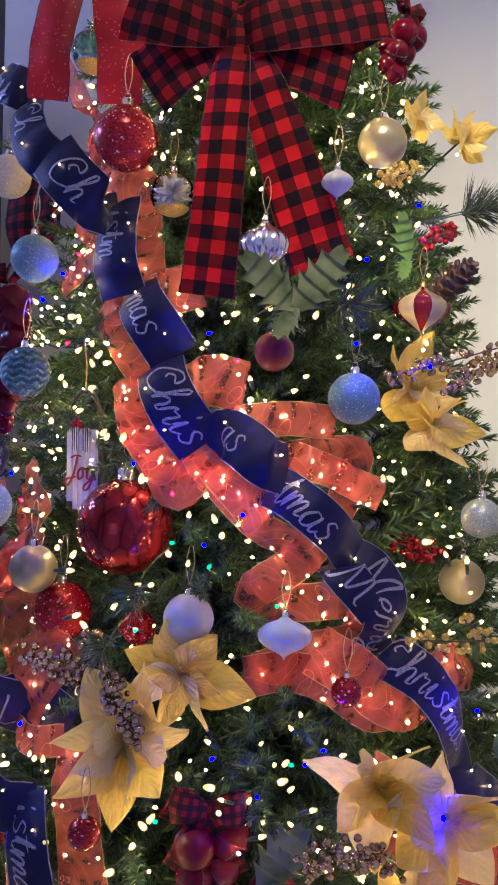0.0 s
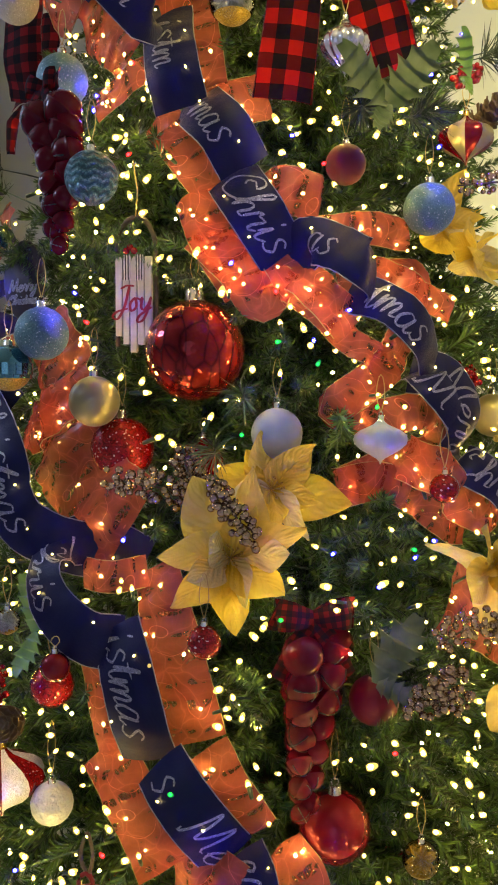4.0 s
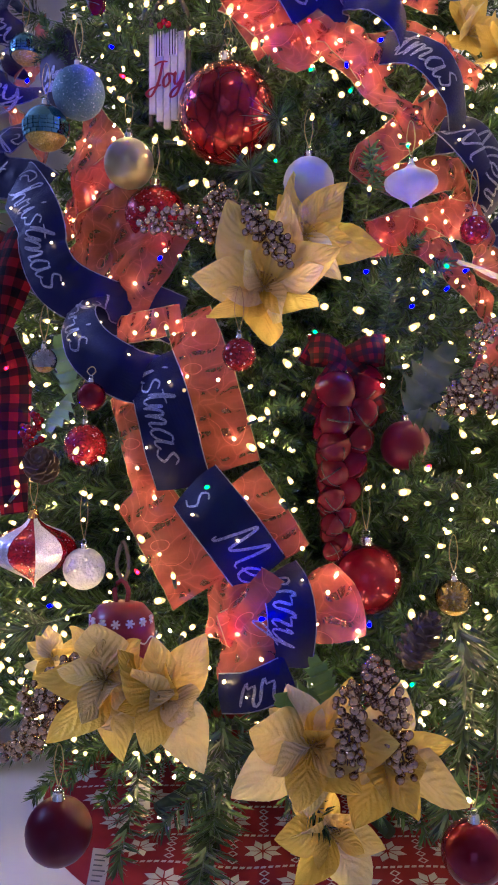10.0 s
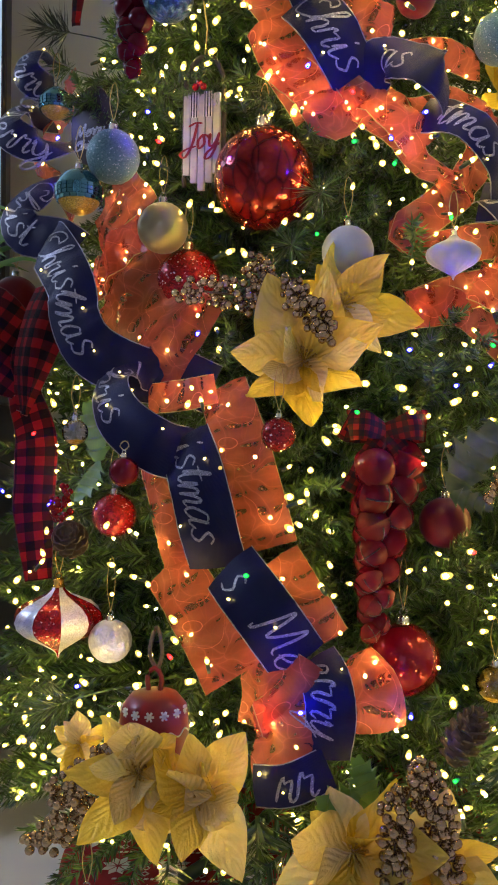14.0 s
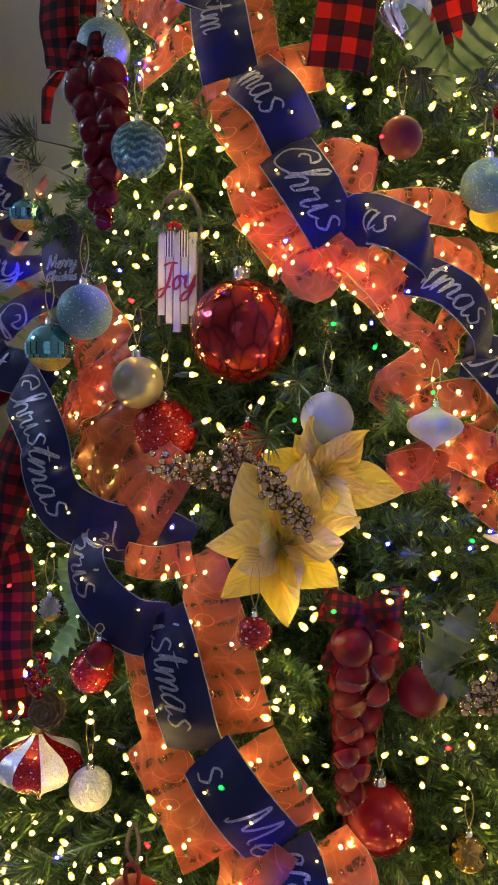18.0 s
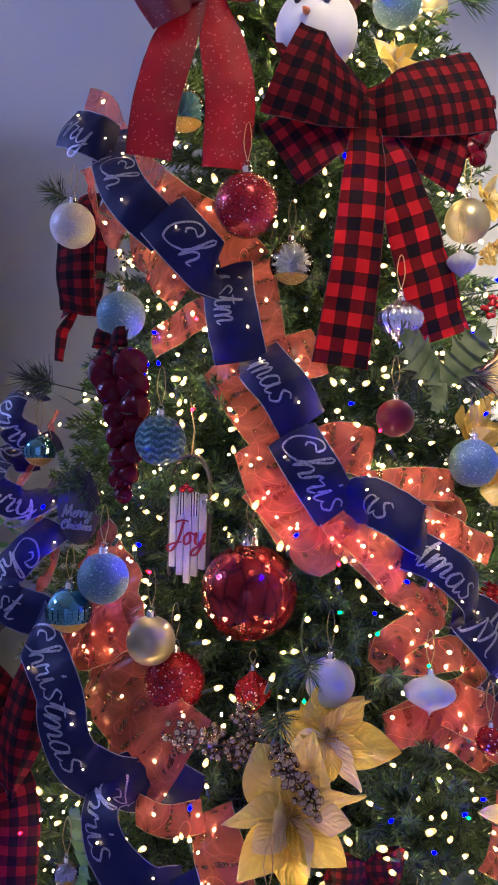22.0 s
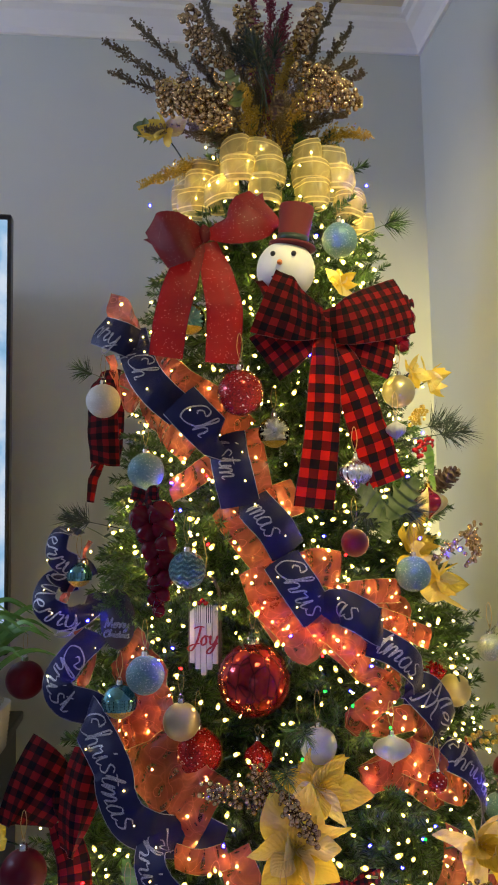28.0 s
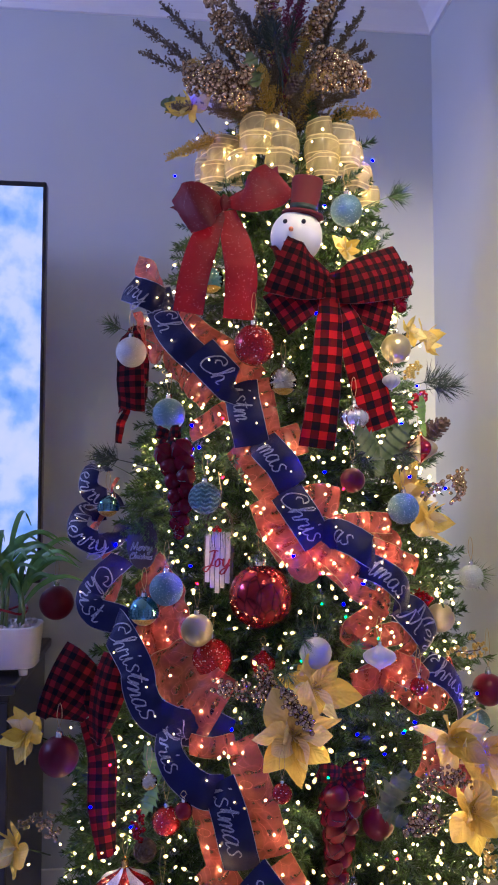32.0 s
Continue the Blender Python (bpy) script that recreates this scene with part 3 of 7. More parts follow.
edge_silver = varied("edge_silver", (0.35, 0.35, 0.42), (0.2, 0.2, 0.28), 0.35, 100, 0.8)


# ---- ribbons ----
class Strip:
    """A band along a smooth line. Points are (x, y, z) or (x, y, z, roll degrees, width factor)."""

    def __init__(self, pts, width, face=None, step=0.006, flutter=0.0, seed=0):
        full = [tuple(p) + (0.0, 1.0)[len(p) - 3:] for p in pts]
        s = spline(full, step)
        self.p = [Vector(q[:3]) for q in s]
        self.frames, self.length, self.s = [], 0.0, [0.0]
        for i, p in enumerate(self.p):
            t = (self.p[min(i + 1, len(s) - 1)] - self.p[max(i - 1, 0)]).normalized()
            n = Vector(face) if face is not None else outward(p)
            n = (n - t * n.dot(t)).normalized()
            n = Matrix.Rotation(radians(s[i][3]), 3, t) @ n
            side = n.cross(t).normalized()
            k = self.s[-1]
            fl = flutter * (noise.noise(Vector((k * 14 + seed * 7.3, seed, 0))))
            self.frames.append((p + n * fl, t, n, side, width * s[i][4] / 2))
            if i + 1 < len(self.p):
                self.s.append(k + (self.p[i + 1] - p).length)
        self.length = self.s[-1]
        self.flutter, self.seed = flutter, seed

    def at(self, k, v, up=0.0):
        """The place at length k, v metres from the middle line, up metres off the face."""
        k = min(max(k, 0.0), self.length - 1e-5)
        i = int(np.searchsorted(self.s, k, "right")) - 1
        i = min(max(i, 0), len(self.p) - 2)
        f = (k - self.s[i]) / max(1e-9, self.s[i + 1] - self.s[i])
        a, b = self.frames[i], self.frames[i + 1]
        p, n, sd = a[0].lerp(b[0], f), a[2].lerp(b[2], f), a[3].lerp(b[3], f)
        w = a[4] + (b[4] - a[4]) * f
        wave = self.flutter * (0.8 * noise.noise(Vector((k * 22, v * 30, self.seed + 5))) + 0.45 * noise.noise(Vector((k * 70, v * 18, self.seed + 9)))) - 0.18 * v * v / max(w, 1e-4)
        return p + sd * v + n * (wave + up), n

    def open_view(self, share=1.0):
        for p, t, n, sd, w in self.frames[::7]:
            clear(p, w * 0.8 * share)

    def band(self, across=6, cut=0.0):
        bm = bmesh.new()
        uv = bm.loops.layers.uv.new("UVMap")
        rows = []
        for i, k in enumerate(self.s):
            w = self.frames[i][4]
            rows.append([(bm.verts.new(self.at(k, w * (2 * j / across - 1))[0]), k, w * (2 * j / across - 1)) for j in range(across + 1)])
        for a, b in zip(rows, rows[1:]):
            for j in range(across):
                q = (a[j], b[j], b[j + 1], a[j + 1])
                f = bm.faces.new([x[0] for x in q])
                f.smooth = True
                for lp, x in zip(f.loops, q):
                    lp[uv].uv = (x[1], x[2])
        return bm

    def edge(self, sign, r):
        return tube_bm([self.at(k, sign * self.frames[i][4])[0] for i, k in enumerate(self.s)][::2], r, 4)


# a brush script: each letter is a few strokes in units of its capital height, with its advance
SCRIPT = {}
SCRIPT["M"] = (0.80, [(-0.05, 0.12), (0.03, 0.0), (0.14, 0.95), (0.34, 0.12), (0.60, 1.0), (0.66, 0.12), (0.80, 0.06)])
SCRIPT["e"] = (0.40, [(0.0, 0.18), (0.22, 0.30), (0.30, 0.45), (0.18, 0.53), (0.05, 0.30), (0.12, 0.04), (0.28, 0.02), (0.42, 0.18)])
SCRIPT["r"] = (0.38, [(0.0, 0.12), (0.07, 0.48), (0.13, 0.56), (0.15, 0.44), (0.30, 0.46), (0.25, 0.15), (0.30, 0.02), (0.40, 0.14)])
SCRIPT["y"] = (0.44, [(0.0, 0.34), (0.06, 0.50), (0.07, 0.15), (0.17, 0.03), (0.30, 0.2), (0.36, 0.5)], [(0.36, 0.5), (0.32, 0.0), (0.20, -0.36), (0.03, -0.40), (0.06, -0.18), (0.44, 0.12)])
SCRIPT["C"] = (0.66, [(0.36, 0.52), (0.27, 0.62), (0.38, 0.78), (0.56, 0.72), (0.52, 0.98), (0.24, 0.92), (0.02, 0.45), (0.13, 0.05), (0.40, 0.0), (0.66, 0.18)])
SCRIPT["h"] = (0.37, [(-0.03, 0.12), (0.14, 0.6), (0.25, 1.0), (0.15, 1.04), (0.08, 0.5), (0.03, 0.0)], [(0.03, 0.0), (0.12, 0.36), (0.24, 0.49), (0.30, 0.36), (0.26, 0.05), (0.38, 0.10)])
SCRIPT["i"] = (0.30, [(0.02, 0.18), (0.11, 0.50), (0.09, 0.10), (0.16, 0.02), (0.31, 0.14)], [(0.11, 0.72), (0.16, 0.84)])
SCRIPT["s"] = (0.36, [(0.30, 0.46), (0.18, 0.55), (0.07, 0.44), (0.16, 0.30), (0.27, 0.16), (0.15, 0.0), (0.0, 0.08)])
SCRIPT["t"] = (0.25, [(0.0, 0.16), (0.15, 0.88), (0.08, 0.15), (0.14, 0.02), (0.26, 0.14)], [(-0.03, 0.58), (0.27, 0.64)])
SCRIPT["m"] = (0.53, [(0.0, 0.12), (0.07, 0.52), (0.05, 0.0)], [(0.05, 0.0), (0.14, 0.40), (0.22, 0.52), (0.26, 0.40), (0.23, 0.0)], [(0.23, 0.0), (0.32, 0.40), (0.40, 0.52), (0.44, 0.38), (0.41, 0.05), (0.54, 0.12)])
SCRIPT["a"] = (0.43, [(0.30, 0.46), (0.16, 0.53), (0.02, 0.25), (0.08, 0.02), (0.23, 0.12), (0.32, 0.5)], [(0.32, 0.5), (0.27, 0.1), (0.34, 0.02), (0.45, 0.14)])
SCRIPT["J"] = (0.48, [(0.08, 0.88), (0.30, 0.98), (0.55, 0.94)], [(0.38, 0.96), (0.32, 0.2), (0.14, -0.25), (-0.05, -0.12), (0.12, 0.04), (0.46, 0.12)])
SCRIPT["o"] = (0.36, [(0.17, 0.52), (0.03, 0.30), (0.10, 0.02), (0.26, 0.16), (0.20, 0.48), (0.38, 0.40)])


def script_strokes(text, tall, slant=0.25):
    """The smooth strokes of a word, as lists of flat points, and its length."""
    x, out = 0.0, []
    for ch in text:
        adv, *strokes = SCRIPT[ch]
        for st in strokes:
            pts = spline([(tall * (1.2 * (x + px) + slant * py), tall * py, 0.0) for px, py in st], tall * 0.07)
            out.append([(float(q[0]), float(q[1])) for q in pts])
        x += adv
    return out, 1.2 * x * tall


def script_bm(strokes, nib, place):
    """Flat brush strokes, fuller on the way down; place(x, y, layer) lays a point."""
    bm = bmesh.new()
    for layer, pts in enumerate(strokes):
        rows = []
        for i, (x, y) in enumerate(pts):
            a, b = pts[max(0, i - 1)], pts[min(len(pts) - 1, i + 1)]
            dx, dy = b[0] - a[0], b[1] - a[1]
            d = math.hypot(dx, dy) + 1e-9
            w = nib * (0.42 + 0.38 * abs(dy) / d) * (0.55 if i in (0, len(pts) - 1) else 1.0)
            rows.append([bm.verts.new(place(x - k * dy / d * w, y + k * dx / d * w, layer)) for k in (-1, 1)])
        for a, b in zip(rows, rows[1:]):
            bm.faces.new((a[0], b[0], b[1], a[1]))
    return bm


def lettering(strip, text, start, size, mat, parent, side=1):
    """Glitter writing laid on a band, along its length."""
    tall = size * 0.86
    strokes, wide = script_strokes(text, tall)
    room = strip.length - start - 0.004
    k = max(0.5, min(1.0, room / wide))

    def place(x, y, layer):
        return strip.at(start + x * k, side * (y - tall * 0.42 + 0.003 * math.sin(x * 60)), 0.0011 + 0.00018 * layer)[0]

    return part("lettering", script_bm(strokes, 0.0026, place), mat, parent, "silver glitter lettering")


def navy_ribbon(label, pts, width=0.088, words=(), flutter=0.004, seed=0, face=None):
    return navy_folds(label, [(pts, width, words)], flutter, seed, face)


def navy_folds(label, panels, flutter=0.003, seed=0, face=None):
    """One ribbon laid in flat panels that tuck under each other: (points, width, ((word, start), ...)) each."""
    t = thing("wired_ribbon", (0, 0, 0), label, "ribbon", "navy lettered ribbons")
    for n, (pts, width, words) in enumerate(panels):
        s = Strip(pts, width, face=face, flutter=flutter, seed=seed + 3 * n)
        s.open_view()
        part("band", s.band(), navy_satin, t)
        for sg in (-1, 1):
            part("edge_wire", s.edge(sg, 0.0009), edge_silver, t, "fine silver edge wire")
        g = random.Random(seed + n)
        k = g.uniform(0.03, 0.06)
        while k < s.length - 0.01:
            bulb(s.at(k, g.uniform(-0.42, 0.42) * width, 0.004)[0], size=g.uniform(0.35, 0.5))
            k += g.uniform(0.06, 0.12)
        for text, k in words:
            lettering(s, text, k, 0.066, letter_silver, t)
    return t


def organza_ribbon(label, pts, width=0.12, flutter=0.016, seed=0, mat=None):
    s = Strip(pts, width, flutter=flutter, seed=seed, step=0.008)
    t = thing("organza_ribbon", (0, 0, 0), label, "ribbon", "orange organza ribbons")
    s.open_view(0.7)
    g = random.Random(seed)
    k = 0.025
    while k < s.length:
        bulb(s.at(k, g.uniform(-0.4, 0.4) * width, -g.uniform(0.006, 0.02))[0], size=g.uniform(0.7, 1.0))
        k += g.uniform(0.06, 0.13)
    part("band", s.band(10), mat or orange_organza, t)
    for sg in (-1, 1):
        part("edge_wire", s.edge(sg, 0.0008), edge_gold, t, "fine gold edge wire")
    return t


# ---- hanging ornaments ----
def cap_and_string(t, top, r, metal, tall=0.055, lean=0.0):
    k = max(0.6, r / 0.038)
    part("cap", lathe_bm([(0, top + 0.009 * k), (0.006 * k, top + 0.009 * k), (0.0068 * k, top + 0.007 * k), (0.0072 * k, top), (0.009 * k, top - 0.002)], 14), metal, t, "ridged metal cap")
    ring = [(0.004 * k * math.cos(a), 0, top + 0.012 * k + 0.004 * k * math.sin(a)) for a in np.linspace(-1.2, 4.3, 10)]
    part("hook", tube_bm(ring, 0.0007, 5), metal, t)
    z0 = top + 0.014 * k
    loop = [(0, 0, z0), (-0.006 + lean * 0.4, 0.002, z0 + tall * 0.5), (lean - 0.002, 0.004, z0 + tall), (lean + 0.003, 0.004, z0 + tall), (0.006 + lean * 0.4, 0.002, z0 + tall * 0.5), (0.0005, 0, z0)]
    part("string", tube_bm(spline(loop, 0.006), 0.0008, 4), gold_thread, t, "gold thread loop")


def sphere_bm(r, n=28):
    pr = [(r * math.sin(a), -r * math.cos(a)) for a in np.linspace(0, math.pi, n // 2 + 1)]
    pr[0], pr[-1] = (0, -r), (0, r)
    return lathe_bm(pr, n)


def ball(at, mat, label, metal=None, category="bauble", group="round baubles", tall=0.055, lean=0.0, tilt=0.0):
    x, y, z, r = at
    clear((x, y, z), r)
    t = thing("bauble", (x, y, z), label, category, group, turn=Euler((tilt, -tilt, 0)).to_matrix())
    part("shell", sphere_bm(r), mat, t)
    cap_and_string(t, r * 0.985, r, metal or silver_metal, tall, lean)
    return t


def onion(at, mats, label, stretch=1.0, tall=0.05, lobes=10, depth=0.05, plain=False):
    """A turned drop ornament, ribbed in two colours, with a point below."""
    x, y, z, r = at
    clear((x, y, z), r)
    t = thing("onion_ornament", (x, y, z), label, "ornament", "onion-shaped ornaments")
    prof = [(0.0, -1.15), (0.03, -1.1), (0.06, -0.98), (0.16, -0.86), (0.42, -0.66), (0.74, -0.42), (0.94, -0.18), (1.0, 0.05), (0.94, 0.27), (0.76, 0.47), (0.5, 0.62), (0.28, 0.75), (0.15, 0.9), (0.12, 1.0), (0, 1.0)]
    n = 60
    bm = lathe_bm([(a * r, b * r * stretch) for a, b in prof], n)
    for v in bm.verts:
        an = math.atan2(v.co.y, v.co.x)
        k = 1 + depth * math.cos(lobes * an)
        v.co.x *= k
        v.co.y *= k
    if plain:
        part("body", bm, mats[0], t)
    else:
        for f in bm.faces:
            c = f.calc_center_median()
            f.material_index = int(lobes * (math.atan2(c.y, c.x) / (2 * math.pi) + 0.5) + 0.01) % len(mats)
        part("body", bm, mats, t)
    cap_and_string(t, r * stretch, r * 0.7, gold_metal if not plain else silver_metal, tall)
    return t


def disco(at, label, tall=0.05):
    """Half glossy, half glitter with a band of small mirror squares."""
    x, y, z, r = at
    clear((x, y, z), r)
    t = thing("bauble", (x, y, z), label, "bauble", "round baubles")
    bm = sphere_bm(r)
    for f in bm.faces:
        h = f.calc_center_median().z / r
        f.material_index = 1 if h < -0.48 else 0
    part("shell", bm, [teal_metal, gold_glitter], t)
    square = bpy.data.meshes.new("mirror_square")
    bm = bmesh.new()
    bmesh.ops.create_cube(bm, size=1, matrix=Matrix.Diagonal((0.003, r * 0.24, r * 0.15, 1)))
    bm.to_mesh(square)
    bm.free()
    square.materials.append(teal_metal)
    for h, row in ((-0.38, 20), (-0.21, 22), (-0.04, 22), (0.13, 22)):
        for i in range(row):
            a = 2 * math.pi * i / row
            c = math.sqrt(1 - h * h) * r
            ob = new("mirror_square", square)
            ob.parent = t
            ob.matrix_basis = Matrix.Translation((c * math.cos(a), c * math.sin(a), h * r)) @ Matrix.Rotation(a + 0.05 * math.sin(7 * i), 4, "Z")
    cap_and_string(t, r * 0.985, r, silver_metal, tall)
    return t


def clear_star(at, label, inner, tall=0.05):
    x, y, z, r = at
    clear((x, y, z), r)
    t = thing("bauble", (x, y, z), label, "bauble", "round baubles")
    sh = part("shell", sphere_bm(r), clear_glass, t, "clear glass shell")
    sh.visible_shadow = False
    bm = bmesh.new()
    g = random.Random(int(abs(x) * 1000))
    for i in range(44):
        a, b = g.uniform(0, 6.28), g.uniform(-1.3, 1.3)
        d = Vector((math.cos(a) * math.cos(b), math.sin(a) * math.cos(b), math.sin(b)))
        o = d.orthogonal().normalized() * r * 0.22
        q = d.cross(o)
        bm.faces.new([bm.verts.new(w) for w in (d * 0.05 * r, d * 0.5 * r + o, d * 0.93 * r, d * 0.5 * r - o)])
        bm.faces.new([bm.verts.new(w) for w in (d * 0.05 * r, d * 0.5 * r + q, d * 0.93 * r, d * 0.5 * r - q)])
    part("star", bm, inner, t, "tinsel star inside the glass")
    bm = sphere_bm(r * 0.97, 20)
    bmesh.ops.delete(bm, geom=[f for f in bm.faces if f.calc_center_median().z > -0.62 * r], context="FACES")
    part("glitter_cup", bm, gold_glitter, t, "gold glitter lining")
    cap_and_string(t, r * 0.985, r, silver_metal, tall)
    return t


# ---- flowers, leaves, berries ----
PETALS = {}


def petal_mesh(kind):
    """A pointed, cupped petal along +x with a fold on its midrib; unit length."""
    if kind in PETALS:
        return PETALS[kind]
    bm = bmesh.new()
    uv = bm.loops.layers.uv.new("UVMap")
    g = random.Random(kind)
    nx, ny = 22, 10
    bend, twist, wide = g.uniform(-0.5, 0.12), g.uniform(-0.6, 0.6), g.uniform(0.26, 0.33)
    rows = []
    for i in range(nx + 1):
        u = i / nx
        w = wide * 1.12 * math.sin(math.pi * u ** 0.82) ** 0.8 * (1 - 0.25 * u ** 4) + 0.010
        if i == nx:
            w = 0.004
        row = []
        for j in range(ny + 1):
            v = 2 * j / ny - 1
            z = bend * u * u + 0.22 * w * abs(v) + 0.03 * math.sin(9 * u + 3 * v + kind) * abs(v) + 0.007 * math.sin(44 * (u - 0.3 * abs(v))) * (0.35 + 0.65 * abs(v)) * (1 - u * 0.6) - 0.02 * math.exp(-(v / 0.12) ** 2)
            y = w * v
            a = twist * u
            row.append((bm.verts.new((u, y * math.cos(a) - z * math.sin(a) * 0.3, z + y * math.sin(a))), u, v))
        rows.append(row)
    for a, b in zip(rows, rows[1:]):
        for j in range(ny):
            q = (a[j], b[j], b[j + 1], a[j + 1])
            f = bm.faces.new([x[0] for x in q])
            f.smooth = True
            for lp, x in zip(f.loops, q):
                lp[uv].uv = (x[1] * 0.9 - abs(x[2]) * 0.35, x[2] * 0.05)
    me = bpy.data.meshes.new("petal")
    bm.to_mesh(me)
    bm.free()
    me.materials.append(petal_satin)
    PETALS[kind] = me
    return me


STAMEN = bpy.data.meshes.new("flower_centre")
_b = bmesh.new()
_g = random.Random(3)
for _i in range(14):
    d = Vector((0.3 + _g.random(), _g.uniform(-1, 1), _g.uniform(-1, 1))).normalized()
    tube_bm([(0, 0, 0), d * 0.5, d], 0.035, 4, _b)
    bmesh.ops.create_icosphere(_b, subdivisions=1, radius=0.11, matrix=Matrix.Translation(d))
_b.to_mesh(STAMEN)
_b.free()
STAMEN.materials.append(gold_glitter)


def facing(n, spin=0.0):
    """Turns +x to the direction n."""
    q = Vector(n).normalized().to_track_quat("X", "Z").to_matrix()
    return q @ Matrix.Rotation(spin, 3, "X")


def poinsettia(place, size, label, face=None, spin=0.0, petals=6, seed=1, inner=3, open_=1.34):
    clear(place, 0.55 * size)
    n = Vector(face) if face is not None else outward(place) + Vector((0.0, -0.7, 0.12))
    t = thing("poinsettia", place, label, "flower", "satin poinsettias", turn=facing(n, spin))
    g = random.Random(seed)
    for ring, (count, ang, ln) in enumerate(((petals + 1, open_, 1.0), (inner + 2, open_ * 0.80, 0.72))):
        for i in range(count):
            a = 2 * math.pi * (i + 0.4 * ring + g.uniform(-0.16, 0.16)) / count
            tilt = ang + g.uniform(-0.4, 0.3)
            ob = new("petal", petal_mesh(g.randrange(9)))
            ob.parent = t
            k = 0.76 * size * ln * g.uniform(0.8, 1.15)
            ob.matrix_basis = (Matrix.Rotation(a, 4, "X") @ Matrix.Rotation(-tilt, 4, "Y") @ Matrix.Rotation(g.uniform(-0.75, 0.75), 4, "X") @ Matrix.Diagonal((k, k, k * 0.9, 1)))
    ob = new("flower_centre", STAMEN)
    ob.parent = t
    ob.scale = (size * 0.14,) * 3
    ob["label"] = "gold glitter stamens"
    back = outward(place)
    for i in range(3):
        a = spin + i * 2.1
        q = Vector(place) - back * 0.06 + Vector((0.055 * math.cos(a), 0.02, 0.055 * math.sin(a)))
        bulb(q, size=0.75)
    st = part("stem", tube_bm([(0, 0, 0), (-0.05, 0, -0.01), (-0.12, 0, -0.03)], 0.002, 5), wire_green, t)
    return t


BERRY = {}


def berry_mesh(mat, r):
    key = (mat.name, round(r, 4))
    if key not in BERRY:
        me = bpy.data.meshes.new("berry")
        b = bmesh.new()
        bmesh.ops.create_icosphere(b, subdivisions=2, radius=r)
        for f in b.faces:
            f.smooth = True
        b.to_mesh(me)
        b.free()
        me.materials.append(mat)
        BERRY[key] = me
    return BERRY[key]


def berry_spray(pts, label, count=46, r=0.0048, thick=0.018, mat=None, category="berry spray", seed=0):
    """Small round berries crowded along a bent stem."""
    g = random.Random(seed + 11)
    line = spline([tuple(p) for p in pts], 0.004)
    for q in line[::8]:
        clear(q[:3], thick * 0.8)
    o = Vector(line[0])
    t = thing("berry_spray", o, label, category, "berry sprays")
    part("stem", tube_bm([Vector(q) - o for q in line][::3], 0.0014, 5), bark, t)
    me = berry_mesh(mat or bronze_berry, r)
    for i in range(count):
        u = (i + g.random()) / count
        p = Vector(line[min(len(line) - 1, int(u * len(line)))]) - o
        d = Vector((g.gauss(0, 1), g.gauss(0, 1), g.gauss(0, 1))).normalized() * thick * (0.55 + 0.5 * math.sin(math.pi * min(1, 0.12 + 0.8 * u))) * g.uniform(0.6, 1)
        ob = new("berry", me)
        ob.parent = t
        k = g.uniform(0.8, 1.2)
        ob.matrix_basis = Matrix.Translation(p + d) @ Matrix.Diagonal((k, k, k, 1))
    return t


def holly_leaf_bm(size):
    """A long leaf with sharp, forward spines and a raised midrib."""
    bm = bmesh.new()
    n, spines = 40, 5
    mid = [bm.verts.new((size * i / n, 0, size * (0.07 * math.sin(math.pi * i / n) - 0.12 * (i / n) ** 2))) for i in range(n + 1)]
    for sg in (1, -1):
        rim = []
        for i in range(n + 1):
            u = i / n
            saw = (u * spines) % 1
            w = math.sin(math.pi * min(1, 0.07 + 0.93 * u)) ** 0.6 * (0.20 + 0.20 * saw ** 2.2) + 0.004
            rim.append(bm.verts.new((size * min(1.04, u + 0.07 * saw ** 2), sg * w * size, size * (0.07 * saw ** 2 - 0.12 * u * u + 0.03 * math.sin(5 * u + sg)))))
        for i in range(n):
            q = (mid[i], mid[i + 1], rim[i + 1], rim[i])
            f = bm.faces.new(q if sg > 0 else q[::-1])
            f.smooth = True
    return bm


def holly(place, leaves, label, mat, seed=0):
    """Leaves given as (length, angle in the face plane)."""
    clear(place, 0.05)
    t = thing("holly_pick", place, label, "holly leaf", "holly leaves", turn=facing(outward(place) + Vector((0, -0.4, 0.1))))
    for i, (ln, a) in enumerate(leaves):
        ob = part("leaf", holly_leaf_bm(ln), mat, t)
        ob.matrix_basis = Matrix.Rotation(a, 4, "X") @ Matrix.Rotation(-1.35, 4, "Y")
    return t


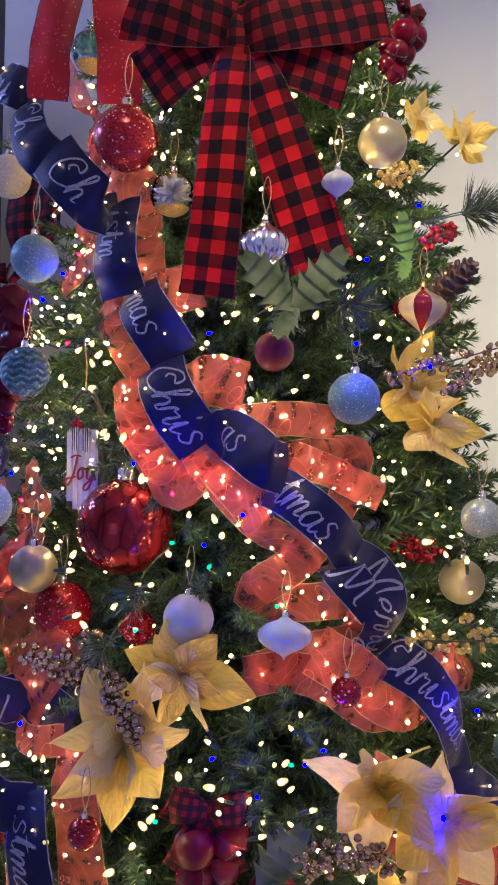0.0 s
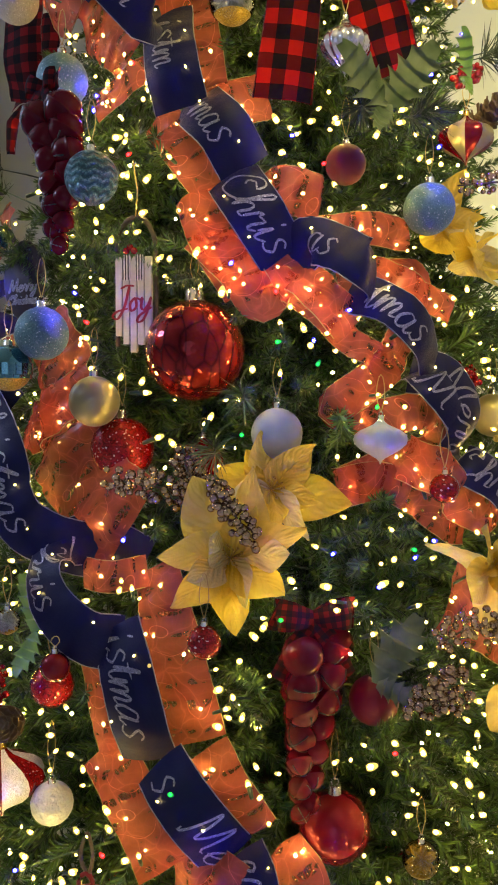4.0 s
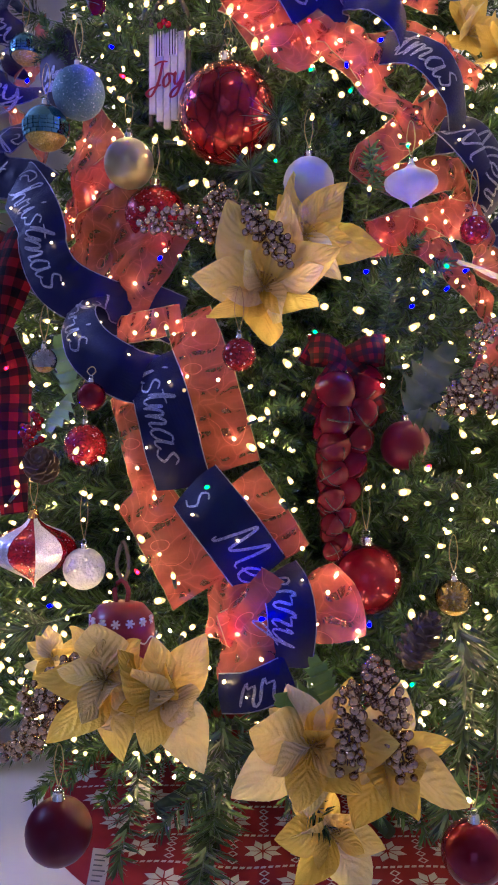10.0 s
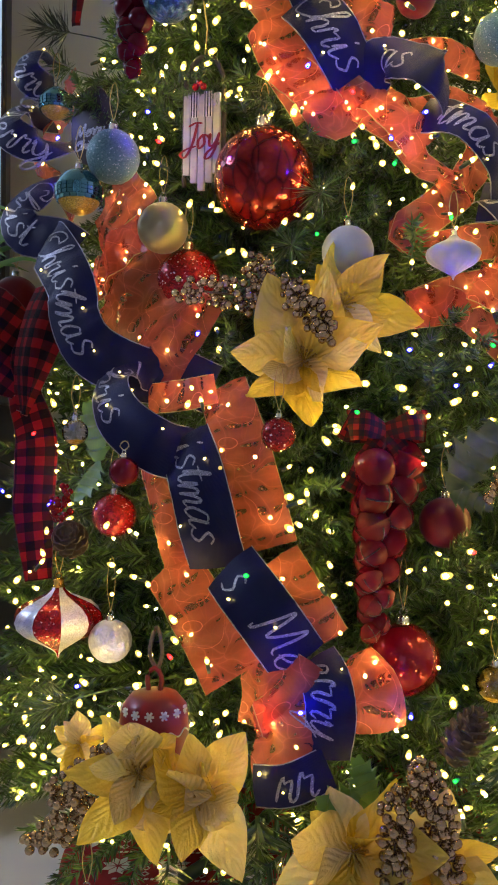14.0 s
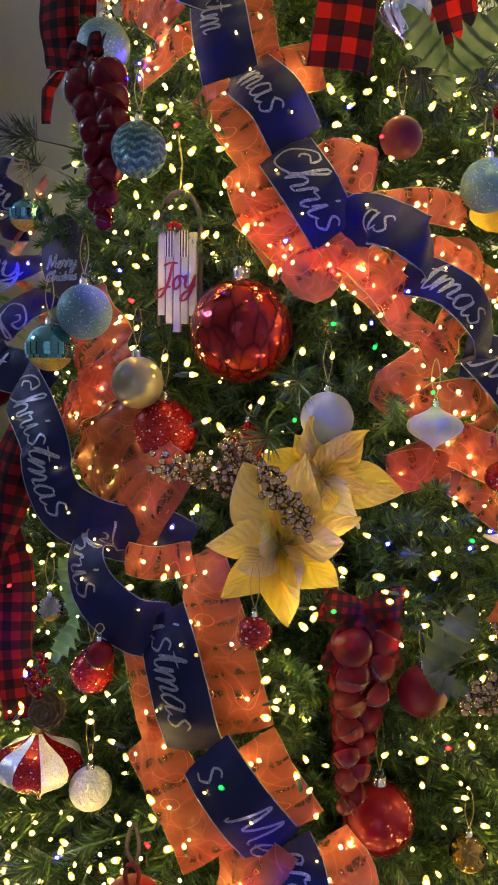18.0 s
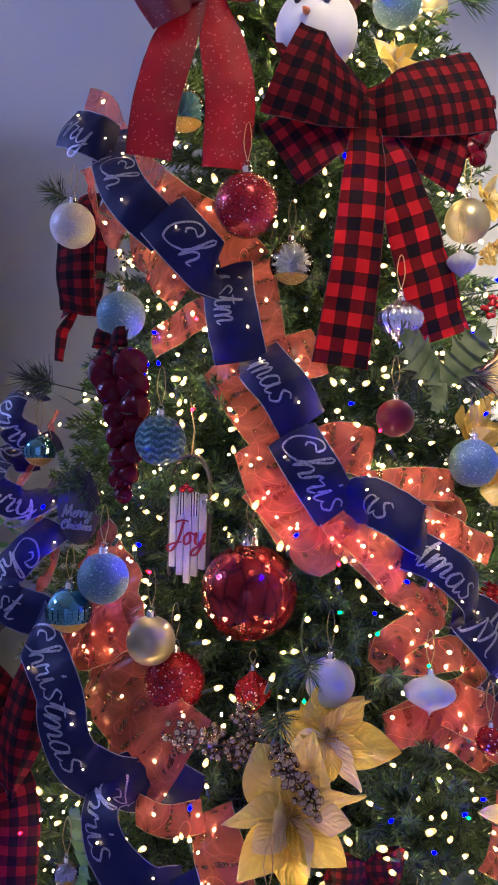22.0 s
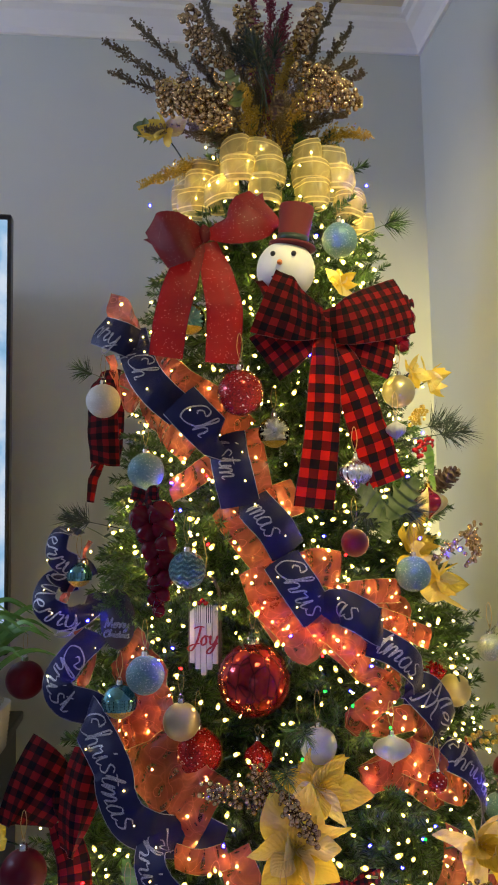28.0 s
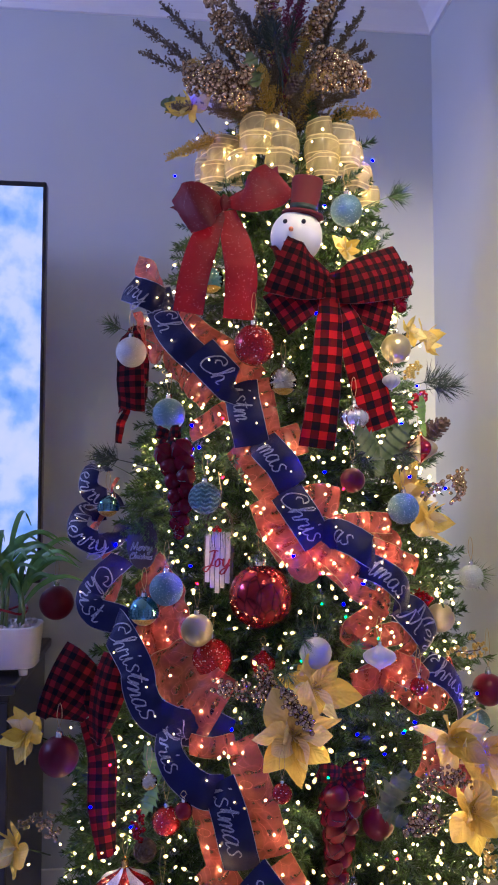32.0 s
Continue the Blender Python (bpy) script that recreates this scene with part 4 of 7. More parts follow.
def pinecone(place, size, label, turn=(0.3, 0.4, 0)):
    clear(place, size * 0.8)
    t = thing("pine_cone", place, label, "pine cone", "pine cones", turn=Euler(turn).to_matrix())
    part("core", lathe_bm([(0, -size), (0.3 * size, -0.7 * size), (0.36 * size, 0), (0.2 * size, 0.8 * size), (0, size)], 10), cone_brown, t)
    b = bmesh.new()
    for p in ((0, 0, 0), (0.5, 0.42, 0.1), (0.95, 0.3, 0.3), (1.0, 0, 0.36), (0.95, -0.3, 0.3), (0.5, -0.42, 0.1)):
        b.verts.new(p)
    b.verts.ensure_lookup_table()
    lower = [b.verts.new((v.co.x, v.co.y, v.co.z - 0.14)) for v in b.verts[:]]
    top = b.verts[:6]
    b.faces.new(top)
    b.faces.new(lower[::-1])
    for i in range(6):
        b.faces.new((top[i], lower[i], lower[(i + 1) % 6], top[(i + 1) % 6]))
    me = bpy.data.meshes.new("scale")
    b.to_mesh(me)
    b.free()
    me.materials.append(cone_brown)
    for i in range(48):
        u = i / 47
        z = size * (-0.85 + 1.7 * u)
        a = i * 2.39996
        k = size * 0.62 * math.sin(math.pi * (0.16 + 0.74 * u)) ** 0.7
        ob = new("scale", me)
        ob.parent = t
        ob.matrix_basis = Matrix.Translation((0, 0, z)) @ Matrix.Rotation(a, 4, "Z") @ Matrix.Rotation(-0.25 - 0.9 * u + 0.35, 4, "Y") @ Matrix.Diagonal((k, k * 0.75, k * 0.6, 1))
    return t

# ---- baubles ----
ball((-0.374, 1.123, 1.815, 0.050), red_glitter, "large red glittered bauble with a silver cap", tall=0.06)
ball((-0.358, 1.120, 1.216, 0.075), red_glass, "big mottled red glass bauble, glossy, among the branches", tall=0.04)
clear_star((-0.476, 1.226, 2.000, 0.036), "clear glass bauble with a teal star", teal_star)
clear_star((-0.301, 1.135, 1.731, 0.035), "clear glass bauble with teal and gold inside", silver_glitter)
ball((-0.676, 1.323, 1.827, 0.040), white_glitter, "white glittered bauble beside the ribbon")
ball((-0.577, 1.235, 1.656, 0.041), teal_glitter, "dusty teal glittered bauble")
ball((-0.495, 1.047, 1.449, 0.037), teal_ridge, "teal bauble with wavy glittered ridges")
ball((-0.011, 1.114, 1.423, 0.038), teal_glitter, "teal glittered bauble in front of a gold flower")
ball((-0.126, 1.208, 2.187, 0.041), teal_glitter, "teal glittered bauble beside the snowman head")
ball((0.013, 1.243, 1.837, 0.039), champagne, "satin champagne silver bauble")
onion((-0.044, 1.093, 1.730, 0.022), [pearl_white], "small pearl white drop ornament", plain=True)
ball((-0.133, 1.126, 1.491, 0.030), burgundy, "small dark red bauble below the plaid bow")
ball((-0.580, 1.097, 1.239, 0.039), teal_glitter, "dusty teal glittered bauble on a gold thread")
disco((-0.631, 1.102, 1.189, 0.034), "teal mirror bauble with a gold glittered half")
disco((-0.734, 1.350, 1.424, 0.029), "small teal and gold mirror bauble")
ball((-0.508, 1.116, 1.140, 0.038), champagne, "satin champagne bauble on a gold thread")
ball((-0.472, 1.149, 1.067, 0.049), red_glitter, "large red glittered bauble behind berries")
ball((-0.237, 1.063, 1.094, 0.037), pearl_white, "pearl white swirled bauble above the gold flower")
onion((-0.092, 1.043, 1.085, 0.038), [pearl_white, silver_metal], "pearl white onion ornament with a gold point", stretch=0.78, lobes=16, depth=0.02, plain=True)
ball((0.174, 1.384, 1.114, 0.040), champagne, "satin silver bauble at the tree's edge")
ball((0.181, 1.175, 1.251, 0.030), green_glitter, "pale green glittered bauble at the tree's edge")
onion((0.085, 1.270, 1.575, 0.045), [red_shiny, champagne], "large red and gold striped onion ornament", stretch=0.85)
ball((-0.151, 1.065, 0.514, 0.052), red_shiny, "shiny red glass bauble low on the tree", tall=0.07)
clear_star((-0.037, 1.004, 0.500, 0.026), "small gold and clear bauble", gold_glitter)
ball((-0.562, 0.884, 0.229, 0.042), burgundy, "matt burgundy bauble hanging from the lowest branch", tall=0.05)
ball((-0.576, 1.111, 0.710, 0.033), red_glitter, "red glittered bauble low on the tree")
ball((-0.540, 0.987, 0.781, 0.020), red_shiny, "small shiny red bauble half hidden in the branches", tall=0.012)
ball((-0.335, 0.928, 0.833, 0.022), red_glitter, "small red glittered bauble below the gold flower")
clear_star((-0.614, 1.021, 0.833, 0.018), "small clear glass bauble in the branches", silver_glitter)
onion((-0.671, 1.160, 0.540, 0.067), [red_glitter, silver_glitter], "large red and silver striped onion ornament", stretch=0.8)
ball((-0.584, 1.132, 0.515, 0.033), star_white, "frosted white bauble with a star relief", tall=0.08)
ball((-0.055, 0.829, 0.236, 0.038), red_shiny, "shiny red bauble close to the tree skirt", tall=0.06)
ball((-0.098, 1.045, 0.712, 0.036), burgundy, "dark burgundy bauble behind the holly")
ball((-0.906, 1.673, 1.127, 0.051), burgundy, "matt red bauble at the tree's edge beside the planter")
ball((-0.829, 1.182, 0.840, 0.047), burgundy, "matt burgundy bauble beside the plaid bow")
ball((0.295, 1.350, 0.924, 0.044), burgundy, "matt dark red bauble at the tree's edge", tall=0.1)
ball((0.274, 1.380, 0.829, 0.036), teal_glitter, "small teal bauble at the tree's edge")
onion((-0.142, 1.069, 1.636, 0.034), [silver_metal], "silver blue pine cone ornament", stretch=1.1, lobes=14, depth=0.06, plain=True)
ball((-0.003, 1.035, 1.018, 0.021), red_glitter, "small red glittered bauble in the branches")

onion((-0.347, 1.159, 1.047, 0.028), [red_glitter], "red glittered cone ornament half hidden behind the flower", stretch=1.35, lobes=9, depth=0.10, plain=True, tall=0.02)

# ---- navy ribbon with silver writing ----
W = "navy wired ribbon with silver glitter script, "
navy_folds(W + "upper curl", [([(-0.689, 1.290, 1.992), (-0.658, 1.250, 1.974), (-0.622, 1.235, 1.957), (-0.594, 1.250, 1.947)], 0.074, (("rry", 0.004),)),
    ([(-0.613, 1.319, 1.993), (-0.598, 1.230, 1.919), (-0.577, 1.189, 1.863), (-0.544, 1.162, 1.818), (-0.498, 1.177, 1.781)], 0.076, (("rry", 0.03), ("Ch", 0.115))),
    ([(-0.507, 1.135, 1.803), (-0.475, 1.124, 1.766), (-0.431, 1.136, 1.724), (-0.409, 1.190, 1.714)], 0.088, (("Ch", 0.022),))], seed=1, face=(-0.25, -1, 0.15))
navy_folds(W + "crossing in flat folds", [
    ([(-0.404, 1.172, 1.731), (-0.401, 1.146, 1.682), (-0.392, 1.119, 1.626), (-0.379, 1.130, 1.573)], 0.086, (("istm", 0.01),)),
    ([(-0.361, 1.144, 1.592), (-0.341, 1.100, 1.562), (-0.311, 1.078, 1.526), (-0.280, 1.097, 1.476)], 0.080, (("mas", 0.03),)),
    ([(-0.302, 1.087, 1.466), (-0.286, 1.059, 1.436), (-0.259, 1.047, 1.394), (-0.226, 1.072, 1.347)], 0.080, (("Chris", 0.006),)),
    ([(-0.221, 1.079, 1.342), (-0.191, 1.056, 1.367), (-0.155, 1.030, 1.355), (-0.121, 1.013, 1.333), (-0.097, 1.059, 1.319)], 0.074, (("as", 0.035),)),
    ([(-0.134, 1.077, 1.298), (-0.098, 1.053, 1.288), (-0.061, 1.041, 1.266), (-0.026, 1.061, 1.234), (-0.002, 1.111, 1.191)], 0.066, (("tmas", 0.03),)),
    ([(-0.030, 1.105, 1.183), (-0.008, 1.080, 1.169), (0.033, 1.094, 1.122)], 0.062, (("M", 0.02),))], seed=2)
navy_ribbon(W + "turning round the edge", [
    (-0.034, 1.125, 1.189), (0.009, 1.106, 1.182), (0.044, 1.109, 1.151), (0.049, 1.114, 1.101), (0.032, 1.149, 1.048), (0.062, 1.124, 1.045), (0.116, 1.136, 1.008), (0.153, 1.171, 0.945), (0.170, 1.237, 0.863), (0.188, 1.232, 0.826), (0.243, 1.276, 0.771)],
    0.075, [("Merry", 0.05), ("Christmas", 0.22)], seed=3)
navy_ribbon(W + "hanging in a wide bend", [
    (-0.712, 1.240, 1.138), (-0.70, 1.18, 1.13), (-0.652, 1.118, 1.06), (-0.640, 1.105, 1.005), (-0.61, 1.09, 0.955), (-0.54, 1.10, 0.922), (-0.453, 1.122, 0.912)], 0.082, [("Christmas", 0.04)], seed=4, face=(-0.3, -1, 0.1))
navy_folds(W + "falling in flat folds", [
    ([(-0.431, 1.100, 0.899), (-0.502, 1.112, 0.929), (-0.554, 1.090, 0.932), (-0.577, 1.060, 0.903), (-0.557, 1.024, 0.854), (-0.504, 0.997, 0.818), (-0.455, 1.017, 0.804)], 0.075, (("Chris", 0.11),)),
    ([(-0.467, 1.014, 0.827), (-0.446, 0.975, 0.779), (-0.430, 0.964, 0.718), (-0.414, 0.978, 0.655)], 0.082, (("istmas", 0.006),)),
    ([(-0.399, 0.952, 0.663), (-0.372, 0.923, 0.634), (-0.344, 0.915, 0.600), (-0.305, 0.938, 0.542)], 0.080, (("s", 0.012), ("Me", 0.085))),
    ([(-0.288, 0.947, 0.547), (-0.273, 0.913, 0.528), (-0.267, 0.900, 0.489), (-0.272, 0.916, 0.429)], 0.062, (("erry", 0.006),)),
    ([(-0.362, 0.920, 0.392), (-0.319, 0.897, 0.403), (-0.268, 0.905, 0.423)], 0.050, (("rr", 0.03),))], seed=5)
navy_ribbon(W + "small loop at the edge", [(-0.747, 1.420, 1.531), (-0.780, 1.360, 1.520), (-0.783, 1.330, 1.469), (-0.740, 1.340, 1.442), (-0.704, 1.380, 1.445)], 0.055, [("Merry", 0.02)], seed=6, face=(-0.45, -1, 0.2))
navy_ribbon(W + "second small loop", [(-0.752, 1.400, 1.411), (-0.803, 1.340, 1.405), (-0.806, 1.300, 1.358), (-0.754, 1.300, 1.332), (-0.708, 1.340, 1.350), (-0.691, 1.380, 1.378)], 0.06, [("Merry", 0.06)], seed=7, face=(-0.45, -1, 0.2))
navy_ribbon(W + "loop above the wide bend", [(-0.695, 1.340, 1.292), (-0.741, 1.290, 1.252), (-0.774, 1.260, 1.204), (-0.757, 1.240, 1.166), (-0.698, 1.220, 1.150), (-0.661, 1.200, 1.124)], 0.072, [("Christ", 0.05)], seed=8, face=(-0.45, -1, 0.2))

# ---- orange organza ribbon ----
O = "sheer orange organza ribbon lit from behind, "
organza_ribbon(O + "along the upper navy band", [(-0.674, 1.399, 2.058), (-0.613, 1.431, 2.039), (-0.568, 1.452, 1.957), (-0.502, 1.301, 1.856), (-0.439, 1.228, 1.802), (-0.371, 1.187, 1.730)], 0.10, seed=1)
organza_ribbon(O + "beside the small baubles", [(-0.673, 1.407, 1.951), (-0.651, 1.424, 1.879), (-0.577, 1.457, 1.844), (-0.508, 1.276, 1.749), (-0.466, 1.251, 1.707)], 0.10, seed=2)
organza_ribbon(O + "beside the lettered panel", [(-0.370, 1.178, 1.738), (-0.363, 1.153, 1.679), (-0.351, 1.135, 1.595)], 0.090, flutter=0.008, seed=3)
organza_ribbon(O + "in a pointed fold", [(-0.360, 1.161, 1.565), (-0.308, 1.121, 1.579), (-0.252, 1.129, 1.597)], 0.080, flutter=0.01, seed=4)
organza_ribbon(O + "under the first fold", [(-0.523, 1.237, 1.612), (-0.477, 1.202, 1.639), (-0.424, 1.200, 1.674)], 0.058, flutter=0.008, seed=5)
organza_ribbon(O + "along the outer folds", [(-0.417, 1.162, 1.576), (-0.374, 1.122, 1.511), (-0.326, 1.116, 1.450)], 0.064, flutter=0.01, seed=6)
organza_ribbon(O + "beside the next panel", [(-0.351, 1.102, 1.448), (-0.325, 1.081, 1.380), (-0.276, 1.084, 1.305)], 0.082, flutter=0.012, seed=21)
organza_ribbon(O + "in a square fold", [(-0.266, 1.116, 1.429), (-0.221, 1.091, 1.445), (-0.170, 1.105, 1.436)], 0.080, flutter=0.012, seed=22)
organza_ribbon(O + "in a sharp tip", [(-0.200, 1.101, 1.379), (-0.125, 1.086, 1.391), (-0.038, 1.123, 1.388)], 0.050, flutter=0.012, seed=23)
organza_ribbon(O + "running to the edge", [(-0.096, 1.108, 1.334), (-0.037, 1.108, 1.315), (0.031, 1.155, 1.279)], 0.050, flutter=0.012, seed=24)
organza_ribbon(O + "hanging under the band", [(-0.259, 1.085, 1.320), (-0.206, 1.064, 1.299), (-0.143, 1.070, 1.239), (-0.090, 1.103, 1.205)], 0.046, flutter=0.016, seed=25)
organza_ribbon(O + "folded over the navy loop", [(-0.525, 1.105, 0.884), (-0.477, 1.056, 0.888), (-0.422, 1.053, 0.899)], 0.046, flutter=0.006, seed=11)
organza_ribbon(O + "hanging beside the navy band", [(-0.417, 1.065, 0.900), (-0.392, 1.017, 0.836), (-0.367, 0.986, 0.756), (-0.346, 0.972, 0.683)], 0.078, flutter=0.008, seed=12)
organza_ribbon(O + "at the lower fold", [(-0.333, 0.980, 0.672), (-0.303, 0.951, 0.627), (-0.265, 0.957, 0.565)], 0.058, flutter=0.008, seed=13)
organza_ribbon(O + "behind the lettered band", [(-0.507, 1.074, 0.799), (-0.480, 1.030, 0.724), (-0.458, 1.006, 0.660)], 0.075, flutter=0.008, seed=26)
organza_ribbon(O + "below the lettered band", [(-0.485, 1.025, 0.651), (-0.436, 0.980, 0.588), (-0.389, 0.958, 0.515)], 0.088, flutter=0.008, seed=27)
organza_ribbon(O + "in ruffles under the band", [(-0.352, 1.100, 1.388), (-0.293, 1.067, 1.329), (-0.260, 1.057, 1.283), (-0.226, 1.076, 1.332), (-0.178, 1.057, 1.298), (-0.128, 1.065, 1.244)], 0.062, seed=7)
organza_ribbon(O + "in wide loops", [(-0.142, 1.140, 1.320), (-0.087, 1.151, 1.333), (-0.011, 1.212, 1.333), (-0.040, 1.145, 1.233), (-0.098, 1.093, 1.171), (-0.149, 1.090, 1.129), (-0.077, 1.111, 1.118), (-0.003, 1.131, 1.123), (0.014, 1.128, 1.070), (-0.062, 1.102, 1.047), (-0.142, 1.077, 1.016)], 0.056, flutter=0.02, seed=8)
organza_ribbon(O + "low in the loops", [(-0.152, 1.067, 1.014), (-0.083, 1.078, 1.024), (-0.025, 1.113, 0.998), (0.029, 1.149, 0.952), (0.077, 1.218, 0.935)], 0.058, seed=9)
organza_ribbon(O + "in a broad glowing panel", [(-0.640, 1.330, 1.250), (-0.595, 1.240, 1.150), (-0.565, 1.160, 1.060), (-0.510, 1.105, 0.985), (-0.455, 1.095, 0.950)], 0.17, seed=10)
organza_ribbon(O + "at the ribbon's foot", [(-0.382, 0.987, 0.507), (-0.349, 0.940, 0.510), (-0.311, 0.912, 0.495), (-0.326, 0.923, 0.452), (-0.357, 0.955, 0.450)], 0.11, seed=14)
organza_ribbon(O + "peeping out beside the band", [(-0.242, 0.972, 0.524), (-0.215, 0.932, 0.502), (-0.210, 0.940, 0.455)], 0.09, seed=15)
organza_ribbon(O + "at the lower edge", [(-0.049, 1.070, 1.063), (0.015, 1.083, 1.024), (0.081, 1.122, 0.976), (0.141, 1.209, 1.005), (0.185, 1.317, 0.985)], 0.075, seed=16)
organza_ribbon(O + "at the tree's foot", [(0.021, 1.084, 0.861), (0.120, 1.122, 0.797), (0.211, 1.213, 0.735), (0.251, 1.354, 0.625)], 0.12, seed=17)
organza_ribbon(O + "in loops at the edge", [(-0.715, 1.410, 1.500), (-0.748, 1.405, 1.415), (-0.790, 1.395, 1.345), (-0.735, 1.400, 1.270), (-0.715, 1.380, 1.200), (-0.760, 1.370, 1.110)], 0.085, seed=18)
organza_ribbon(O + "below the teal baubles", [(-0.701, 1.417, 1.058), (-0.614, 1.210, 1.119), (-0.555, 1.184, 1.158)], 0.10, seed=19)

# ---- poinsettias, each a pair of flowers on one stem ----
P = "gold satin poinsettia, "
poinsettia((-0.303, 0.985, 0.930), 0.145, P + "in the middle of the tree", seed=3, petals=6, spin=0.5)
poinsettia((-0.245, 1.050, 1.015), 0.138, P + "below the white bauble", seed=5, petals=6, spin=0.2)
poinsettia((-0.497, 0.862, 0.431), 0.125, P + "low on the tree beside berries", seed=8, petals=6, spin=0.9)
poinsettia((-0.424, 0.838, 0.416), 0.115, P + "low on the tree above the tag", seed=9, petals=6, spin=0.1)
poinsettia((-0.586, 0.949, 0.429), 0.07, P + "small, at the tree's lower edge", seed=10, petals=5, inner=1)
poinsettia((-0.248, 0.822, 0.365), 0.125, P + "hanging over the tree skirt", seed=12, petals=6, spin=0.3)
poinsettia((-0.160, 0.836, 0.339), 0.13, P + "hanging under bronze berries", seed=13, petals=6, spin=0.8)
poinsettia((-0.222, 0.855, 0.243), 0.105, P + "lowest, close above the skirt", seed=14, petals=5, inner=2, spin=0.6)
poinsettia((0.044, 0.963, 0.924), 0.12, P + "below the ribbon's edge", seed=15, petals=6, spin=0.4)
poinsettia((0.131, 1.005, 0.870), 0.135, P + "above the bronze berries", seed=17, petals=6, spin=0.1)
poinsettia((0.069, 1.361, 1.450), 0.125, P + "behind the teal bauble", seed=18, petals=6, spin=0.7)
poinsettia((0.111, 1.307, 1.388), 0.105, P + "at the tree's edge", seed=19, petals=5, spin=0.3)
poinsettia((0.143, 1.400, 1.891), 0.095, P + "pale, at the tree's edge", seed=20, petals=5, inner=2)
poinsettia((-0.944, 1.426, 0.820), 0.105, P + "beside the plaid side bow", seed=22, petals=6, spin=0.3)
poinsettia((-0.966, 1.393, 0.544), 0.10, P + "low beside the plaid tail", seed=23, petals=6)
poinsettia((-0.134, 1.180, 2.075), 0.06, P + "small, beside the snowman head", seed=24, petals=6)
poinsettia((0.087, 0.955, 0.765), 0.12, P + "at the lower edge of the tree", seed=25, petals=6, spin=0.5)
poinsettia((0.067, 1.300, 1.896), 0.06, P + "small, behind the silver bauble", seed=26, petals=5)
poinsettia((-0.528, 1.360, 2.508), 0.085, P + "in the crown of the tree", seed=27, petals=4, inner=1)

# ---- berries ----
BB = "spray of shiny bronze berries "
berry_spray([(-0.334, 1.001, 1.008), (-0.398, 1.007, 1.022), (-0.468, 1.026, 1.032)], BB + "in front of the red bauble", 90, seed=1, thick=0.024, r=0.0054)
berry_spray([(-0.330, 0.992, 1.014), (-0.358, 1.000, 1.043), (-0.370, 1.020, 1.072)], BB + "above the gold flower", 60, seed=2, thick=0.022, r=0.0054)
berry_spray([(-0.326, 0.972, 1.028), (-0.299, 0.955, 0.997), (-0.273, 0.945, 0.961)], BB + "hanging over the gold flower", 80, seed=3, thick=0.021, r=0.0054)
berry_spray([(-0.540, 0.882, 0.442), (-0.577, 0.886, 0.405), (-0.614, 0.915, 0.379)], BB + "beside the low flower", 64, thick=0.022, r=0.0056, seed=4)
berry_spray([(-0.544, 0.868, 0.404), (-0.592, 0.889, 0.353), (-0.645, 0.941, 0.301)], BB + "hanging at the tree's lower edge", 80, thick=0.022, r=0.0056, seed=5)
berry_spray([(-0.172, 0.821, 0.453), (-0.203, 0.789, 0.422), (-0.209, 0.790, 0.350)], BB + "over the lowest flowers", 100, thick=0.022, r=0.0056, seed=6)
berry_spray([(-0.172, 0.822, 0.456), (-0.164, 0.790, 0.428), (-0.140, 0.800, 0.346)], BB + "in a long drop over the flower", 100, thick=0.022, r=0.0056, seed=7)
berry_spray([(-0.072, 0.885, 0.776), (-0.047, 0.874, 0.797), (-0.018, 0.898, 0.805)], BB + "beside the holly leaf", 60, seed=8)
berry_spray([(-0.079, 0.883, 0.762), (-0.044, 0.882, 0.773), (-0.009, 0.905, 0.769)], BB + "beside the holly", 50, seed=9)
berry_spray([(0.121, 1.146, 1.441), (0.159, 1.182, 1.469), (0.220, 1.354, 1.501)], BB + "at the tree's edge", 70, seed=10)
berry_spray([(-0.038, 0.899, 0.843), (0.015, 0.912, 0.860), (0.070, 0.943, 0.833)], BB + "under the gold flower", 80, seed=11, thick=0.025)
berry_spray([(0.026, 1.095, 1.452), (0.127, 1.196, 1.486), (0.221, 1.313, 1.522)], BB + "standing out of the tree", 50, seed=12)
berry_spray([(-0.960, 1.395, 0.586), (-0.907, 1.419, 0.602), (-0.841, 1.251, 0.629)], BB + "beside the plaid tail", 60, seed=13, thick=0.026)
berry_spray([(0.011, 1.169, 1.755), (0.040, 1.183, 1.767), (0.065, 1.230, 1.790)], "spray of gold berries below the silver bauble", 40, mat=gold_glitter, seed=14)
berry_spray([(0.092, 1.345, 1.700), (0.112, 1.360, 1.716), (0.135, 1.390, 1.735)], "cluster of dark red berries", 46, r=0.005, mat=red_berry, seed=15)
berry_spray([(0.060, 1.285, 1.190), (0.096, 1.300, 1.180), (0.125, 1.325, 1.165)], "cluster of red glittered berries", 60, r=0.005, mat=red_glitter, seed=16, thick=0.024)
berry_spray([(0.107, 0.991, 0.749), (0.136, 0.993, 0.674), (0.153, 1.012, 0.602)], "spray of gold glitter berries low on the tree", 60, mat=gold_glitter, seed=18)
berry_spray([(-0.634, 1.046, 0.707), (-0.635, 1.021, 0.724), (-0.640, 1.054, 0.748)], "small cluster of red glitter berries beside the plaid tail", 30, mat=red_glitter, seed=19)
berry_spray([(0.157, 1.118, 1.110), (0.189, 1.146, 1.076), (0.086, 1.062, 1.089)], "spray of gold glitter buds at the edge", 40, mat=gold_glitter, seed=20)

